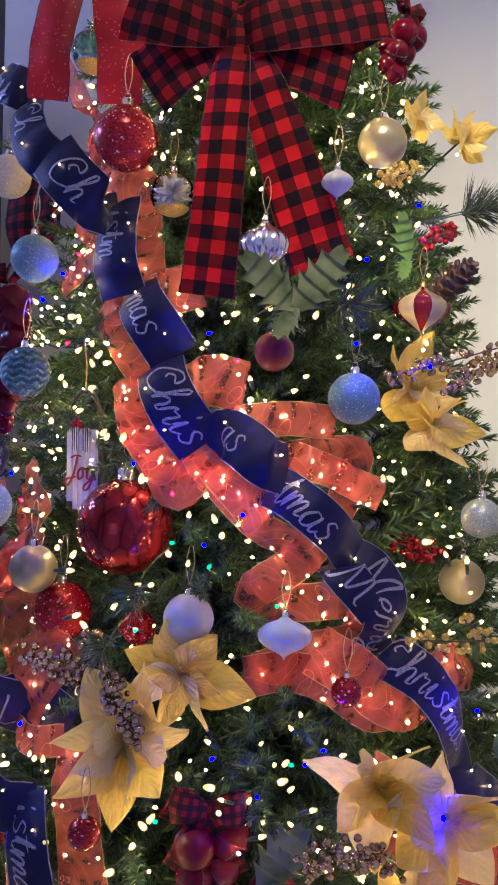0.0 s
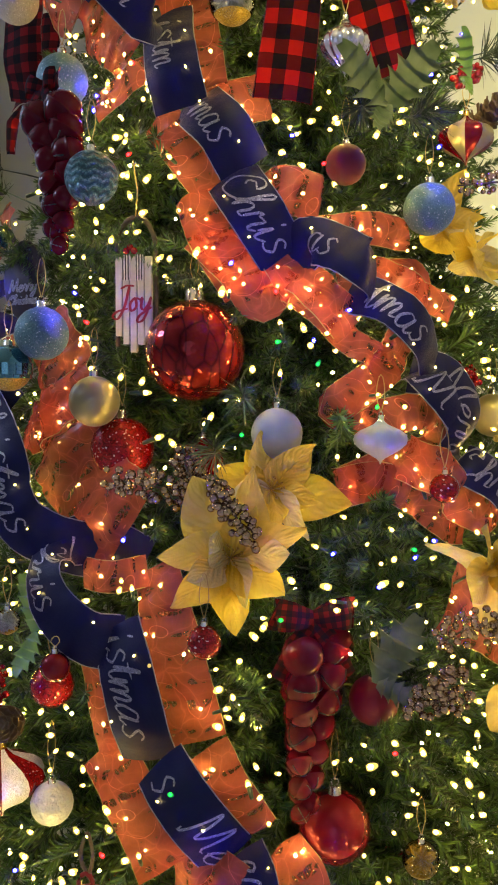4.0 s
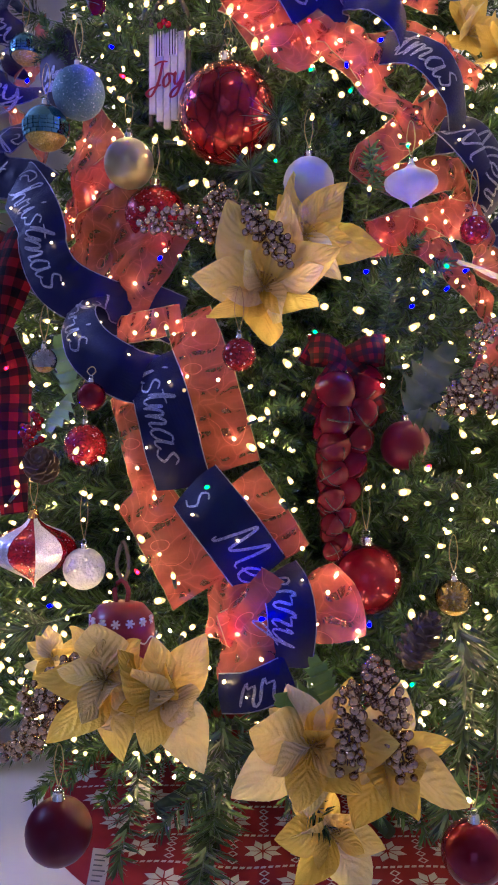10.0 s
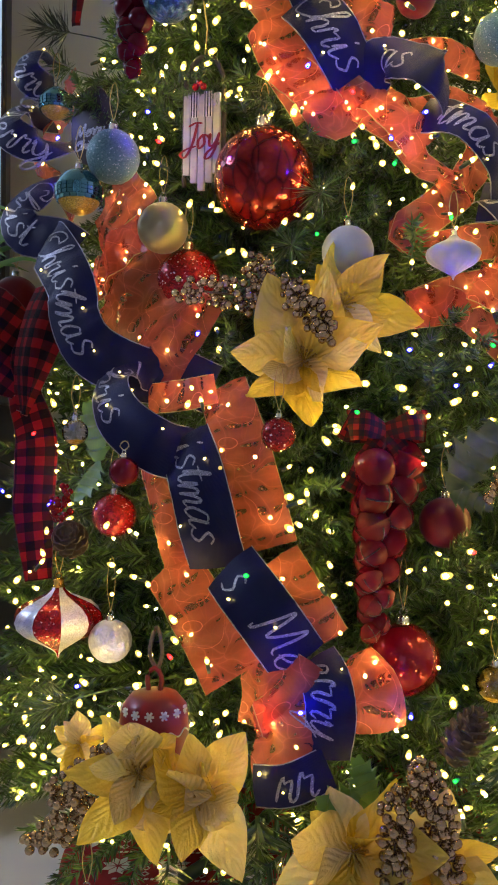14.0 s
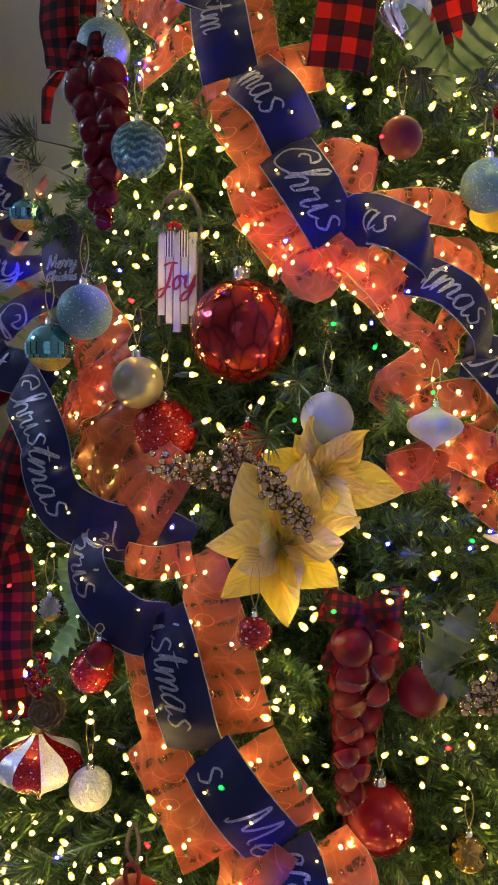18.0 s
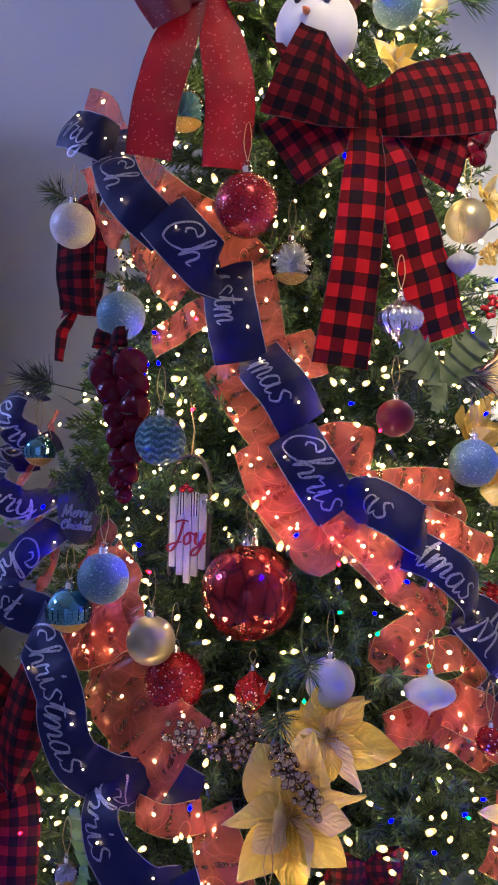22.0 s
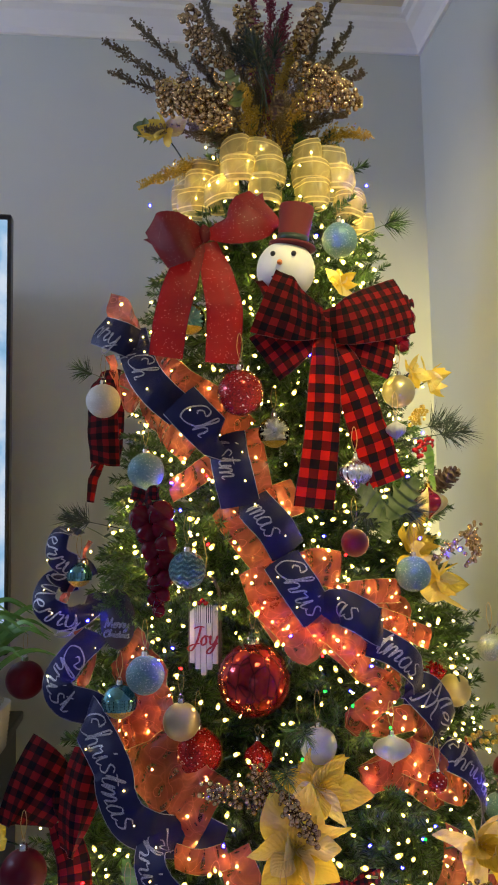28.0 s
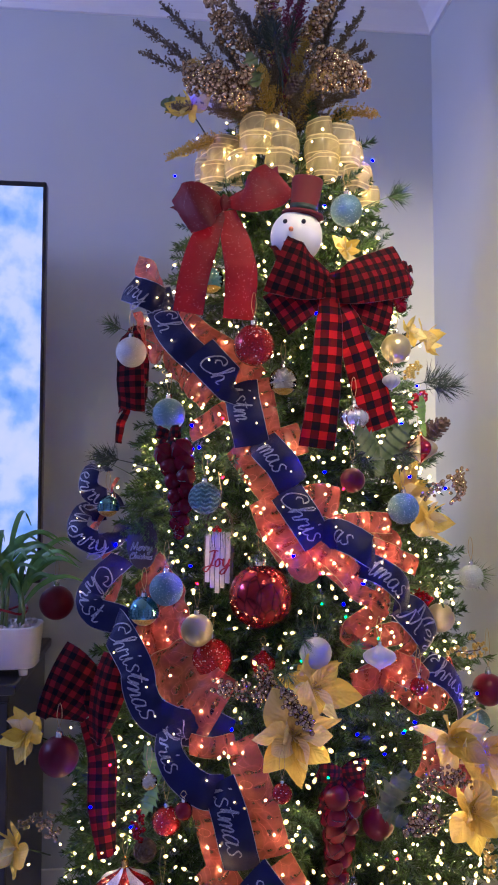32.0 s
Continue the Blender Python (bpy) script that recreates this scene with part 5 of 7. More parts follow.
# ---- holly, pine cones, tufts ----
holly((-0.088, 1.024, 1.542), [(0.10, 0.9), (0.10, -0.7), (0.06, 2.6)], "frosted grey green holly leaves under the bow", leaf_frost)
holly((-0.104, 0.985, 0.757), [(0.108, -0.55), (0.055, -2.0)], "pale green spiny holly leaves above the bauble", leaf_frost)
holly((-0.224, 0.835, 0.414), [(0.07, 1.5), (0.06, 0.4)], "plain green leaves above the gold flower", leaf_green)
holly((-0.602, 1.120, 0.790), [(0.09, 0.2), (0.07, 3.0)], "long green leaves below the ribbon", leaf_green)
holly((0.061, 1.167, 1.635), [(0.07, 0.3), (0.05, 2.5)], "pale green leaf above the striped ornament", leaf_green)
holly((-0.357, 1.239, 2.517), [(0.09, 0.2)], "pale green leaf in the tree's crown", leaf_frost)
holly((-0.521, 1.391, 2.524), [(0.11, 1.2)], "pale yellow green leaf in the tree's crown", leaf_frost)
pinecone((-0.110, 0.883, 0.472), 0.042, "brown pine cone low in the branches")
pinecone((-0.622, 1.032, 0.683), 0.045, "dark pine cone beside the plaid tail", (1.2, 0.3, 0))
pinecone((0.133, 1.309, 1.627), 0.05, "dark pine cone at the tree's edge", (0.6, 0.9, 0))
pinecone((-0.214, 1.132, 1.918), 0.03, "small pine cone under the snowman head")
pinecone((-0.266, 1.217, 2.509), 0.03, "reddish pine cone in the tree's crown")
def droop(place, size, turn):
    """A long low branch that hangs over the skirt."""
    ob = new("branch", SPRIG_MESH[1])
    ob.parent = tree
    ob.matrix_basis = inverse @ Matrix.Translation(place) @ facing(Vector(turn)).to_4x4() @ Matrix.Diagonal((size, size * 1.5, size * 1.5, 1))


droop((-0.374, 0.915, 0.358), 1.15, (-0.02, -0.25, -1))
droop((-0.488, 0.957, 0.334), 1.0, (0.02, -0.2, -1))
droop((-0.070, 0.916, 0.485), 1.3, (0.15, -0.25, -1))
droop((-0.015, 0.954, 0.414), 1.1, (0.1, -0.3, -1))
droop((-0.368, 0.943, 0.340), 1.2, (0.03, -0.2, -1))
droop((-0.384, 0.954, 0.328), 1.1, (-0.1, -0.15, -1))
droop((-0.046, 0.954, 0.459), 1.3, (0.05, -0.2, -1))
droop((-0.304, 0.912, 0.345), 0.9, (-0.7, -0.5, -0.3))
droop((-0.348, 0.920, 0.357), 0.9, (0.8, -0.4, -0.4))
tuft((0.184, 1.437, 1.792), 1.3, 0.3, 0.3)
tuft((-0.735, 1.330, 1.560), 1.1, 0.3, -0.2, 0)
tuft((0.057, 1.383, 2.310), 1.1, 0.5, 0.4, 2)
tuft((0.179, 1.328, 1.757), 1.2, 0.2, 0.3, 0)
tuft((-0.733, 1.445, 1.932), 0.9, 0.5, -0.3, 1)
tuft((-0.318, 0.943, 1.083), 0.9, -0.2, 0, 2)
tuft((-0.281, 0.952, 1.153), 0.9, -0.3, 0, 2)
tuft((-0.014, 1.107, 1.568), 1.2, 0.0, 0.2, 0)
tuft((-0.107, 1.064, 1.565), 1.2, -0.2, -0.2, 0)
tuft((-0.761, 1.456, 1.556), 1.0, 0.5, -0.4, 1)
tuft((0.245, 1.313, 1.251), 1.1, 0.1, 0.2, 1)
tuft((-0.648, 1.033, 0.452), 1.2, -0.1, -0.4, 1)

# ---- bows ----
def bow_loop(t, path, width, mat, face=(0.0, -1.0, 0.12), seed=0):
    s = Strip(path, width, face=face, step=0.008, flutter=0.006, seed=seed)
    s.open_view()
    part("loop", s.band(6), mat, t)
    for sg in (-1, 1):
        part("edge_wire", s.edge(sg, 0.0008), edge_dark, t)


def tail(t, path, width, mat, seed=0, face=None):
    s = Strip(path, width, face=face or (0.0, -1.0, 0.2), step=0.008, flutter=0.007, seed=seed)
    s.open_view()
    g = random.Random(seed)
    k = 0.06
    while k < s.length:
        bulb(s.at(k, g.uniform(-0.35, 0.35) * width, -0.02)[0], size=g.uniform(0.7, 1.0))
        k += g.uniform(0.04, 0.07)
    part("tail", s.band(6), mat, t)
    for sg in (-1, 1):
        part("edge_wire", s.edge(sg, 0.0008), edge_dark, t)


def knot(t, place, w, h, mat):
    bm = bmesh.new()
    bmesh.ops.create_uvsphere(bm, u_segments=16, v_segments=10, radius=1, calc_uvs=True)
    uv = bm.loops.layers.uv.verify()
    for f in bm.faces:
        for lp in f.loops:
            lp[uv].uv = (lp.vert.co.x * w * 1.3, lp.vert.co.z * h * 1.3)
    for v in bm.verts:
        v.co = Vector((v.co.x * w, v.co.y * w * 0.5, v.co.z * h)) * (1 + 0.05 * math.sin(6 * v.co.x + 3))
    ob = part("knot", bm, mat, t, smooth=True)
    ob.location = place


bow = thing("plaid_bow", (0, 0, 0), "big red and black plaid bow with two long tails", "bow")
bow_loop(bow, [(*(-0.191, 1.090, 1.963), 0, 0.45), (*(-0.238, 1.050, 1.968), 0, 0.74), (*(-0.284, 1.025, 1.977), 0, 0.92), (*(-0.334, 1.030, 1.998), 0, 1.0)], 0.146, plaid_shaded, (-0.15, -1, 0.1), 1)
bow_loop(bow, [(*(-0.190, 1.120, 1.975), 0, 0.5), (*(-0.250, 1.080, 1.934), 0, 0.8), (*(-0.295, 1.065, 1.903), 0, 0.95), (*(-0.330, 1.070, 1.879), 0, 1.0)], 0.112, plaid_shaded, (-0.1, -1, 0.1), 21)
bow_loop(bow, [(*(-0.326, 1.035, 1.992), 0, 1.0), (*(-0.275, 1.100, 1.995), 0, 0.9), (*(-0.188, 1.130, 1.964), 0, 0.5)], 0.128, plaid_shaded, (-0.2, -1, 0.1), 22)
bow_loop(bow, [(*(-0.199, 1.085, 1.953), 0, 0.52), (*(-0.150, 1.060, 1.958), 0, 0.74), (*(-0.088, 1.080, 1.980), 0, 0.9), (*(0.005, 1.130, 2.016), 0, 1.0)], 0.132, plaid_shaded, (0.1, -1, 0.05), 2)
bow_loop(bow, [(*(-0.187, 1.110, 1.953), 0, 0.5), (*(-0.142, 1.090, 1.930), 0, 0.75), (*(-0.085, 1.100, 1.912), 0, 0.92), (*(-0.032, 1.120, 1.899), 0, 1.0)], 0.110, plaid_shaded, (0.1, -1, 0.05), 23)
bow_loop(bow, [(*(-0.008, 1.135, 2.012), 0, 1.0), (*(-0.067, 1.170, 1.997), 0, 0.9), (*(-0.165, 1.150, 1.958), 0, 0.5)], 0.122, plaid_shaded, (0.15, -1, 0.05), 24)
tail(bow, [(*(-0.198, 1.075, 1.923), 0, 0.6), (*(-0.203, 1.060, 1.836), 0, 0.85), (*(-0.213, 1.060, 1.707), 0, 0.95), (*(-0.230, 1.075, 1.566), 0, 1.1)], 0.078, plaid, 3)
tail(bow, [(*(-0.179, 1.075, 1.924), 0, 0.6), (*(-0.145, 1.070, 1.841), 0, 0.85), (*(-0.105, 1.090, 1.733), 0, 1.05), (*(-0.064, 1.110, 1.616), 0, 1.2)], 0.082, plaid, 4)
knot(bow, (-0.195, 1.085, 1.938), 0.020, 0.036, plaid_shaded)

red_bow = thing("glitter_bow", (0, 0, 0), "sparkling red bow with two long tails", "bow")
bow_loop(red_bow, [(-0.446, 1.180, 2.181, 0, 0.28), (-0.485, 1.140, 2.181, 0, 0.80), (-0.518, 1.130, 2.164, 0, 1.0), (-0.556, 1.150, 2.137, 0, 0.72)], 0.142, red_sparkle, (-0.2, -1, 0.2), 5)
bow_loop(red_bow, [(-0.552, 1.155, 2.139, 0, 0.66), (-0.513, 1.190, 2.158, 0, 0.8), (-0.451, 1.210, 2.190, 0, 0.3)], 0.115, red_sparkle, (-0.2, -1, 0.2), 25)
bow_loop(red_bow, [(-0.433, 1.180, 2.187, 0, 0.26), (-0.388, 1.140, 2.187, 0, 0.66), (-0.342, 1.130, 2.212, 0, 0.95), (-0.304, 1.150, 2.245, 0, 0.85)], 0.122, red_sparkle, (0.15, -1, 0.2), 6)
bow_loop(red_bow, [(-0.304, 1.155, 2.243, 0, 0.80), (-0.362, 1.200, 2.215, 0, 0.8), (-0.430, 1.220, 2.198, 0, 0.3)], 0.10, red_sparkle, (0.1, -1, 0.3), 26)
tail(red_bow, [(-0.462, 1.170, 2.160, 0, 0.6), (-0.494, 1.150, 2.075, 0, 0.95), (-0.519, 1.150, 1.989, 0, 1.0), (-0.532, 1.170, 1.901, 0, 1.0)], 0.074, red_sparkle, 7)
tail(red_bow, [(-0.438, 1.170, 2.160, 0, 0.6), (-0.416, 1.150, 2.078, 0, 0.95), (-0.402, 1.150, 1.994, 0, 1.05), (-0.408, 1.170, 1.888, 0, 1.0)], 0.076, red_sparkle, 8)
knot(red_bow, (-0.443, 1.170, 2.180), 0.013, 0.022, red_sparkle)

side_bow = thing("plaid_side_bow", (0, 0, 0), "red and black plaid side bow with a long tail", "bow")
bow_loop(side_bow, [(*(-0.749, 1.270, 0.934), 0, 0.6), (*(-0.791, 1.250, 0.965), 0, 0.8), (*(-0.828, 1.240, 0.990), 0, 0.95), (*(-0.869, 1.260, 1.005), 0, 1.0)], 0.19, plaid_shaded, (-0.2, -1, 0.2), 9)
bow_loop(side_bow, [(*(-0.761, 1.220, 0.972), 0, 0.95), (*(-0.731, 1.180, 0.968), 0, 1.0), (*(-0.704, 1.170, 0.963), 0, 1.0), (*(-0.682, 1.180, 0.954), 0, 1.0)], 0.215, plaid_shaded, (0.1, -1, 0), 10)
tail(side_bow, [(*(-0.766, 1.280, 0.901), 0, 0.8), (*(-0.734, 1.240, 0.817), 0, 1.0), (*(-0.731, 1.220, 0.704), 0, 0.95), (*(-0.715, 1.200, 0.593), 0, 0.6)], 0.07, plaid_shaded, 11)
knot(side_bow, (-0.764, 1.250, 0.951), 0.016, 0.034, plaid_shaded)

upper_bow = thing("plaid_ribbon_loop", (0, 0, 0), "red and black plaid ribbon loop at the tree's side", "bow")
bow_loop(upper_bow, [(*(-0.666, 1.460, 1.927), 0, 0.7), (*(-0.682, 1.400, 1.867), 0, 0.95), (*(-0.683, 1.375, 1.794), 0, 1.0), (*(-0.681, 1.375, 1.726), 0, 1.0), (*(-0.680, 1.400, 1.681), 0, 1.0)], 0.078, plaid_shaded, (-0.35, -1, 0.05), 12)
bow_loop(upper_bow, [(*(-0.680, 1.405, 1.685), 0, 1.0), (*(-0.674, 1.450, 1.747), 0, 1.0), (*(-0.662, 1.480, 1.880), 0, 0.8)], 0.078, plaid_shaded, (-0.35, -1, 0.05), 27)
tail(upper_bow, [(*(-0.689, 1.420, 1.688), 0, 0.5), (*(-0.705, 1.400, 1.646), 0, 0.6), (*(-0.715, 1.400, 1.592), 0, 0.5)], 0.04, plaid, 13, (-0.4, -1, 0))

# ---- jingle bell clusters with small plaid bows ----
BELL = bpy.data.meshes.new("bell")
_b = lathe_bm([(0.0, -1), (0.38, -0.93), (0.71, -0.70), (0.93, -0.34), (0.985, -0.06), (1.04, -0.04), (1.04, 0.04), (0.985, 0.06), (0.93, 0.34), (0.71, 0.7), (0.38, 0.93), (0, 1)], 18)
_b.to_mesh(BELL)
_b.free()
BELL.materials.append(bell_red)
SLIT = bpy.data.meshes.new("slit")
_b = bmesh.new()
for _a in (0, 1.5708):
    _pts = [(math.cos(_a) * math.sin(q), math.sin(_a) * math.sin(q), -math.cos(q)) for q in np.linspace(-1.2, 1.2, 9)]
    tube_bm([Vector(q) * 0.985 for q in _pts], 0.045, 4, _b)
_b.to_mesh(SLIT)
_b.free()
SLIT.materials.append(black_plastic)


def bell_cluster(pts, big, small, count, label, seed, bow_size=0.05):
    g = random.Random(seed)
    line = spline(pts, 0.004)
    o = Vector(line[0])
    t = thing("jingle_bell_cluster", o, label, "bell ornament", "jingle bell clusters")
    n = outward(o)
    for i in range(count):
        u = (i + 0.3) / count
        p = Vector(line[min(len(line) - 1, int(u * len(line)))]) - o
        r = big + (small - big) * u
        a = i * 2.1
        d = Vector((math.cos(a) * n.y * -1, math.cos(a) * n.x, 0)) * r * 0.95 * (1 - 0.4 * u) + n * r * (0.8 + 0.6 * math.sin(a)) * (1 - 0.3 * u)
        clear(o + p, r * 1.3)
        ob = new("bell", BELL)
        ob.parent = t
        ob.matrix_basis = Matrix.Translation(p + d) @ Euler((g.uniform(0.2, 1.6), g.uniform(-0.6, 0.6), g.uniform(0, 6))).to_matrix().to_4x4() @ Matrix.Diagonal((r, r, r, 1))
        sl = new("slit", SLIT)
        sl.parent = ob
    part("chain", tube_bm([Vector(q) - o for q in line][::6] or [(0, 0, 0), (0, 0, -0.1)], 0.002, 5), silver_metal, t)
    # small bow on top
    k = bow_size
    side = Vector((-n.y, n.x, 0)).normalized() * -1
    up = Vector((0, 0, 1))
    c = n * (big * 1.3) + up * (big * 1.2)
    b = new("bow")
    b.parent = t
    for sg in (-1, 1):
        path = [c, c + side * sg * k * 0.6 + n * k * 0.35 + up * k * 0.1, c + side * sg * k * 1.05 + up * k * 0.15, c + side * sg * k * 0.6 - n * k * 0.2 + up * k * 0.1, c]
        s = Strip([(*q, 0, w) for q, w in zip(path, (0.5, 0.9, 1, 0.9, 0.5))], k * 0.85, face=n, step=0.006)
        part("loop", s.band(4), plaid_fine, b)
        s = Strip([tuple(c), tuple(c + side * sg * k * 0.5 - up * k * 0.7 + n * k * 0.2), tuple(c + side * sg * k * 0.95 - up * k * 1.6)], k * 0.5, face=n, step=0.006)
        part("tail", s.band(4), plaid_fine, b)
    return t


bell_cluster([(-0.193, 1.050, 0.793), (-0.196, 1.040, 0.715), (-0.201, 1.032, 0.634), (-0.202, 1.021, 0.554)], 0.032, 0.014, 20, "hanging cluster of dark red jingle bells with plaid bow", 3, 0.052)
bell_cluster([(-0.553, 1.140, 1.556), (-0.540, 1.117, 1.494), (-0.541, 1.096, 1.417), (-0.553, 1.104, 1.360)], 0.030, 0.013, 19, "cluster of red jingle bells hanging from a chain", 4, 0.035)
bell_cluster([(0.026, 1.284, 2.020), (0.019, 1.262, 1.973), (0.021, 1.253, 1.934)], 0.024, 0.014, 8, "small cluster of red jingle bells at the tree's edge", 5, 0.03)

# ---- sled ornament ----
sc = (-0.456, 1.178, 1.294)
clear(sc, 0.05), clear((sc[0], sc[1], sc[2] - 0.04), 0.04), clear((sc[0], sc[1], sc[2] + 0.06), 0.03)
sled = thing("sled_ornament", sc, "small white wooden sled sign reading joy", "ornament", turn=Euler((0.06, 0.03, -0.3)).to_matrix() * 1.14)
for i in range(5):
    x = -0.022 + 0.011 * i
    h = 0.060 - 0.010 * abs(i - 2) / 2
    part("slat", box_bm(x - 0.0050, x + 0.0050, -0.003, 0.003, -h - 0.008 + 0.006 * abs(i - 2), 0.062, 0.0012), white_wood, sled)
for z in (0.042, -0.03):
    part("cross_bar", box_bm(-0.027, 0.027, 0.003, 0.008, z - 0.005, z + 0.005, 0.001), dark_wood, sled)
for sx in (-1, 1):
    part("runner", tube_bm(spline([(sx * 0.029, 0.008, -0.06), (sx * 0.029, 0.008, 0.05), (sx * 0.026, 0.008, 0.09), (sx * 0.012, 0.008, 0.112), (0, 0.008, 0.115)], 0.01), 0.0035, 6), dark_wood, sled)
part("string", tube_bm([(0, 0.006, 0.115), (0.004, 0.004, 0.15), (-0.004, 0.008, 0.19)], 0.0011, 5), gold_thread, sled)
joy, joy_wide = script_strokes("Joy", 0.036)
ob = part("lettering", script_bm(joy, 0.0027, lambda x, y, layer: Vector((x - joy_wide / 2, y, 0.0002 * layer))), red_paint, sled, "dark red painted lettering")
ob.matrix_basis = Matrix.Translation((0, -0.0045, -0.012)) @ Matrix.Rotation(math.pi / 2, 4, "X") @ Matrix.Rotation(0.06, 4, "Z")
for i, a in enumerate((-0.5, 0.3, 2.6, 3.5, 1.4)):
    g = new("greenery", SPRIG_MESH[i % 7])
    g.parent = sled
    g.matrix_basis = Matrix.Translation((0, -0.006, 0.07)) @ Matrix.Rotation(-a, 4, "Y") @ Matrix.Diagonal((0.27, 0.5, 0.5, 1))
for k in (-1, 1):
    part("bow_tail", box_bm(k * 0.010 - 0.006, k * 0.010 + 0.006, -0.0055, -0.004, 0.030, 0.064, 0.0005), white_paint, sled, "black and white striped ribbon tail")
    for j in range(3):
        x = k * 0.010 - 0.004 + 0.004 * j
        part("stripe", box_bm(x - 0.0009, x + 0.0009, -0.0062, -0.005, 0.030, 0.064, 0.0002), black_plastic, sled)
for i in range(3):
    b = new("berry", berry_mesh(red_berry, 0.0048))
    b.parent = sled
    b.location = (-0.006 + 0.006 * i, -0.012, 0.068 + 0.005 * (i % 2))

# ---- wooden wall-plaque ornament ----
pc = (-0.640, 1.225, 1.335)
clear(pc, 0.06)
plaque = thing("plaque_ornament", pc, "dark oval plaque ornament with greenery and pale script", "ornament", turn=Euler((0, 0, -0.5)).to_matrix())
bm = lathe_bm([(0, 0.003), (0.05, 0.003), (0.052, 0), (0.05, -0.003), (0, -0.003)], 32)
bmesh.ops.transform(bm, matrix=Matrix.Diagonal((0.85, 1.25, 1, 1)), verts=bm.verts)
bmesh.ops.transform(bm, matrix=Matrix.Rotation(math.pi / 2, 4, "X"), verts=bm.verts)
part("board", bm, varied("dark_board", (0.035, 0.02, 0.03), (0.02, 0.02, 0.03), 0.6, 60), plaque)
for row, (word, z) in enumerate((("Merry", -0.018), ("Christmas", -0.038))):
    strokes, wide = script_strokes(word, 0.021 - 0.006 * row)
    ob = part("lettering", script_bm(strokes, 0.0026, lambda x, y, layer: Vector((x - wide / 2, y, 0.0002 * layer))), letter_silver, plaque, "pale script lettering")
    ob.matrix_basis = Matrix.Translation((0, -0.0045, z)) @ Matrix.Rotation(math.pi / 2, 4, "X")
for i, a in enumerate((-0.6, 0.2, 1.0, 2.2, 3.0, 3.7, -1.2)):
    g = new("greenery", SPRIG_MESH[i % 7])
    g.parent = plaque
    g.matrix_basis = Matrix.Translation((0, -0.006, 0.04)) @ Matrix.Rotation(-a, 4, "Y") @ Matrix.Diagonal((0.38, 0.6, 0.6, 1))

# ---- red bell ornament with white painting ----
bc = (-0.485, 0.906, 0.485)
clear(bc, 0.05)
mug = thing("bell_ornament", bc, "red painted bell ornament with white stars and swirls", "bell ornament", turn=Matrix.Diagonal((0.86, 0.86, 0.86)))
part("bell", lathe_bm([(0.0, 0.036), (0.014, 0.036), (0.034, 0.030), (0.047, 0.014), (0.05, -0.01), (0.05, -0.05), (0.046, -0.052), (0.044, -0.05), (0.044, 0.0), (0, 0.02)], 32), red_paint, mug)
bm = bmesh.new()
for i in range(7):
    a = -2.9 + 0.44 * i
    for k in range(3):
        d = Matrix.Translation((0.0465 * math.cos(a), 0.0465 * math.sin(a), 0.013)) @ Matrix.Rotation(a, 4, "Z") @ Matrix.Rotation(k * 1.047, 4, "X") @ Matrix.Diagonal((0.003, 0.013, 0.0028, 1))
        bmesh.ops.create_cube(bm, size=1, matrix=d)
part("stars", bm, white_paint, mug, "white painted stars")
part("swirl", tube_bm([(0.051 * math.cos(a), 0.051 * math.sin(a), -0.014 + 0.004 * math.sin(a * 11)) for a in np.linspace(0, 6.28, 90)], 0.0012, 4), white_paint, mug, "white painted swirl")
part("handle", tube_bm(spline([(0.008, 0, 0.034), (0.010, 0, 0.055), (0, 0, 0.068), (-0.010, 0, 0.055), (-0.008, 0, 0.034)], 0.006), 0.004, 6), red_paint, mug)
part("rope", tube_bm(spline([(0.004, 0, 0.062), (-0.008, 0.004, 0.09), (0.002, 0.006, 0.125), (0.010, 0.004, 0.09), (0.004, 0, 0.062)], 0.006), 0.003, 6), varied("jute", (0.25, 0.17, 0.09), (0.16, 0.1, 0.05), 0.8, 300), mug, "jute rope")

# ---- snowman head, one piece ----
sx, sy, sz = (-0.273, 1.086, 2.087)
clear((sx, sy, sz), 0.07), clear((sx, sy, sz + 0.09), 0.05)
bm = sphere_bm(0.063, 36)
def sub(mi, b2, m):
    k = len(bm.faces)
    tmp = bpy.data.meshes.new("tmp")
    bmesh.ops.transform(b2, matrix=m, verts=b2.verts)
    b2.to_mesh(tmp)
    b2.free()
    bm.from_mesh(tmp)
    bpy.data.meshes.remove(tmp)
    bm.faces.ensure_lookup_table()
    for f in bm.faces[k:]:
        f.material_index = mi
        f.smooth = True
hat = Matrix.Translation((0.012, 0, 0.05)) @ Matrix.Rotation(0.1, 4, "Y")
sub(1, lathe_bm([(0, 0.09), (0.036, 0.09), (0.038, 0.086), (0.032, 0.01), (0.05, 0.006), (0.052, 0.0), (0.04, -0.004), (0, -0.004)], 32), hat)
sub(2, lathe_bm([(0.033, 0.024), (0.0345, 0.024), (0.0335, 0.008), (0.033, 0.008)], 32), hat)
for dx in (-0.020, 0.024):
    sub(3, sphere_bm(0.0058, 10), Matrix.Translation((dx, -0.057, 0.022)))
sub(4, lathe_bm([(0, -0.03), (0.006, 0.0), (0, 0.004)], 10), Matrix.Translation((-0.004, -0.064, 0.002)) @ Matrix.Rotation(-1.35, 4, "X"))
for i in range(5):
    sub(3, sphere_bm(0.002, 8), Matrix.Translation((-0.02 + 0.01 * i, -0.056 - 0.001 * (2 - abs(i - 2)), -0.026 - 0.004 * (2 - abs(i - 2)))))
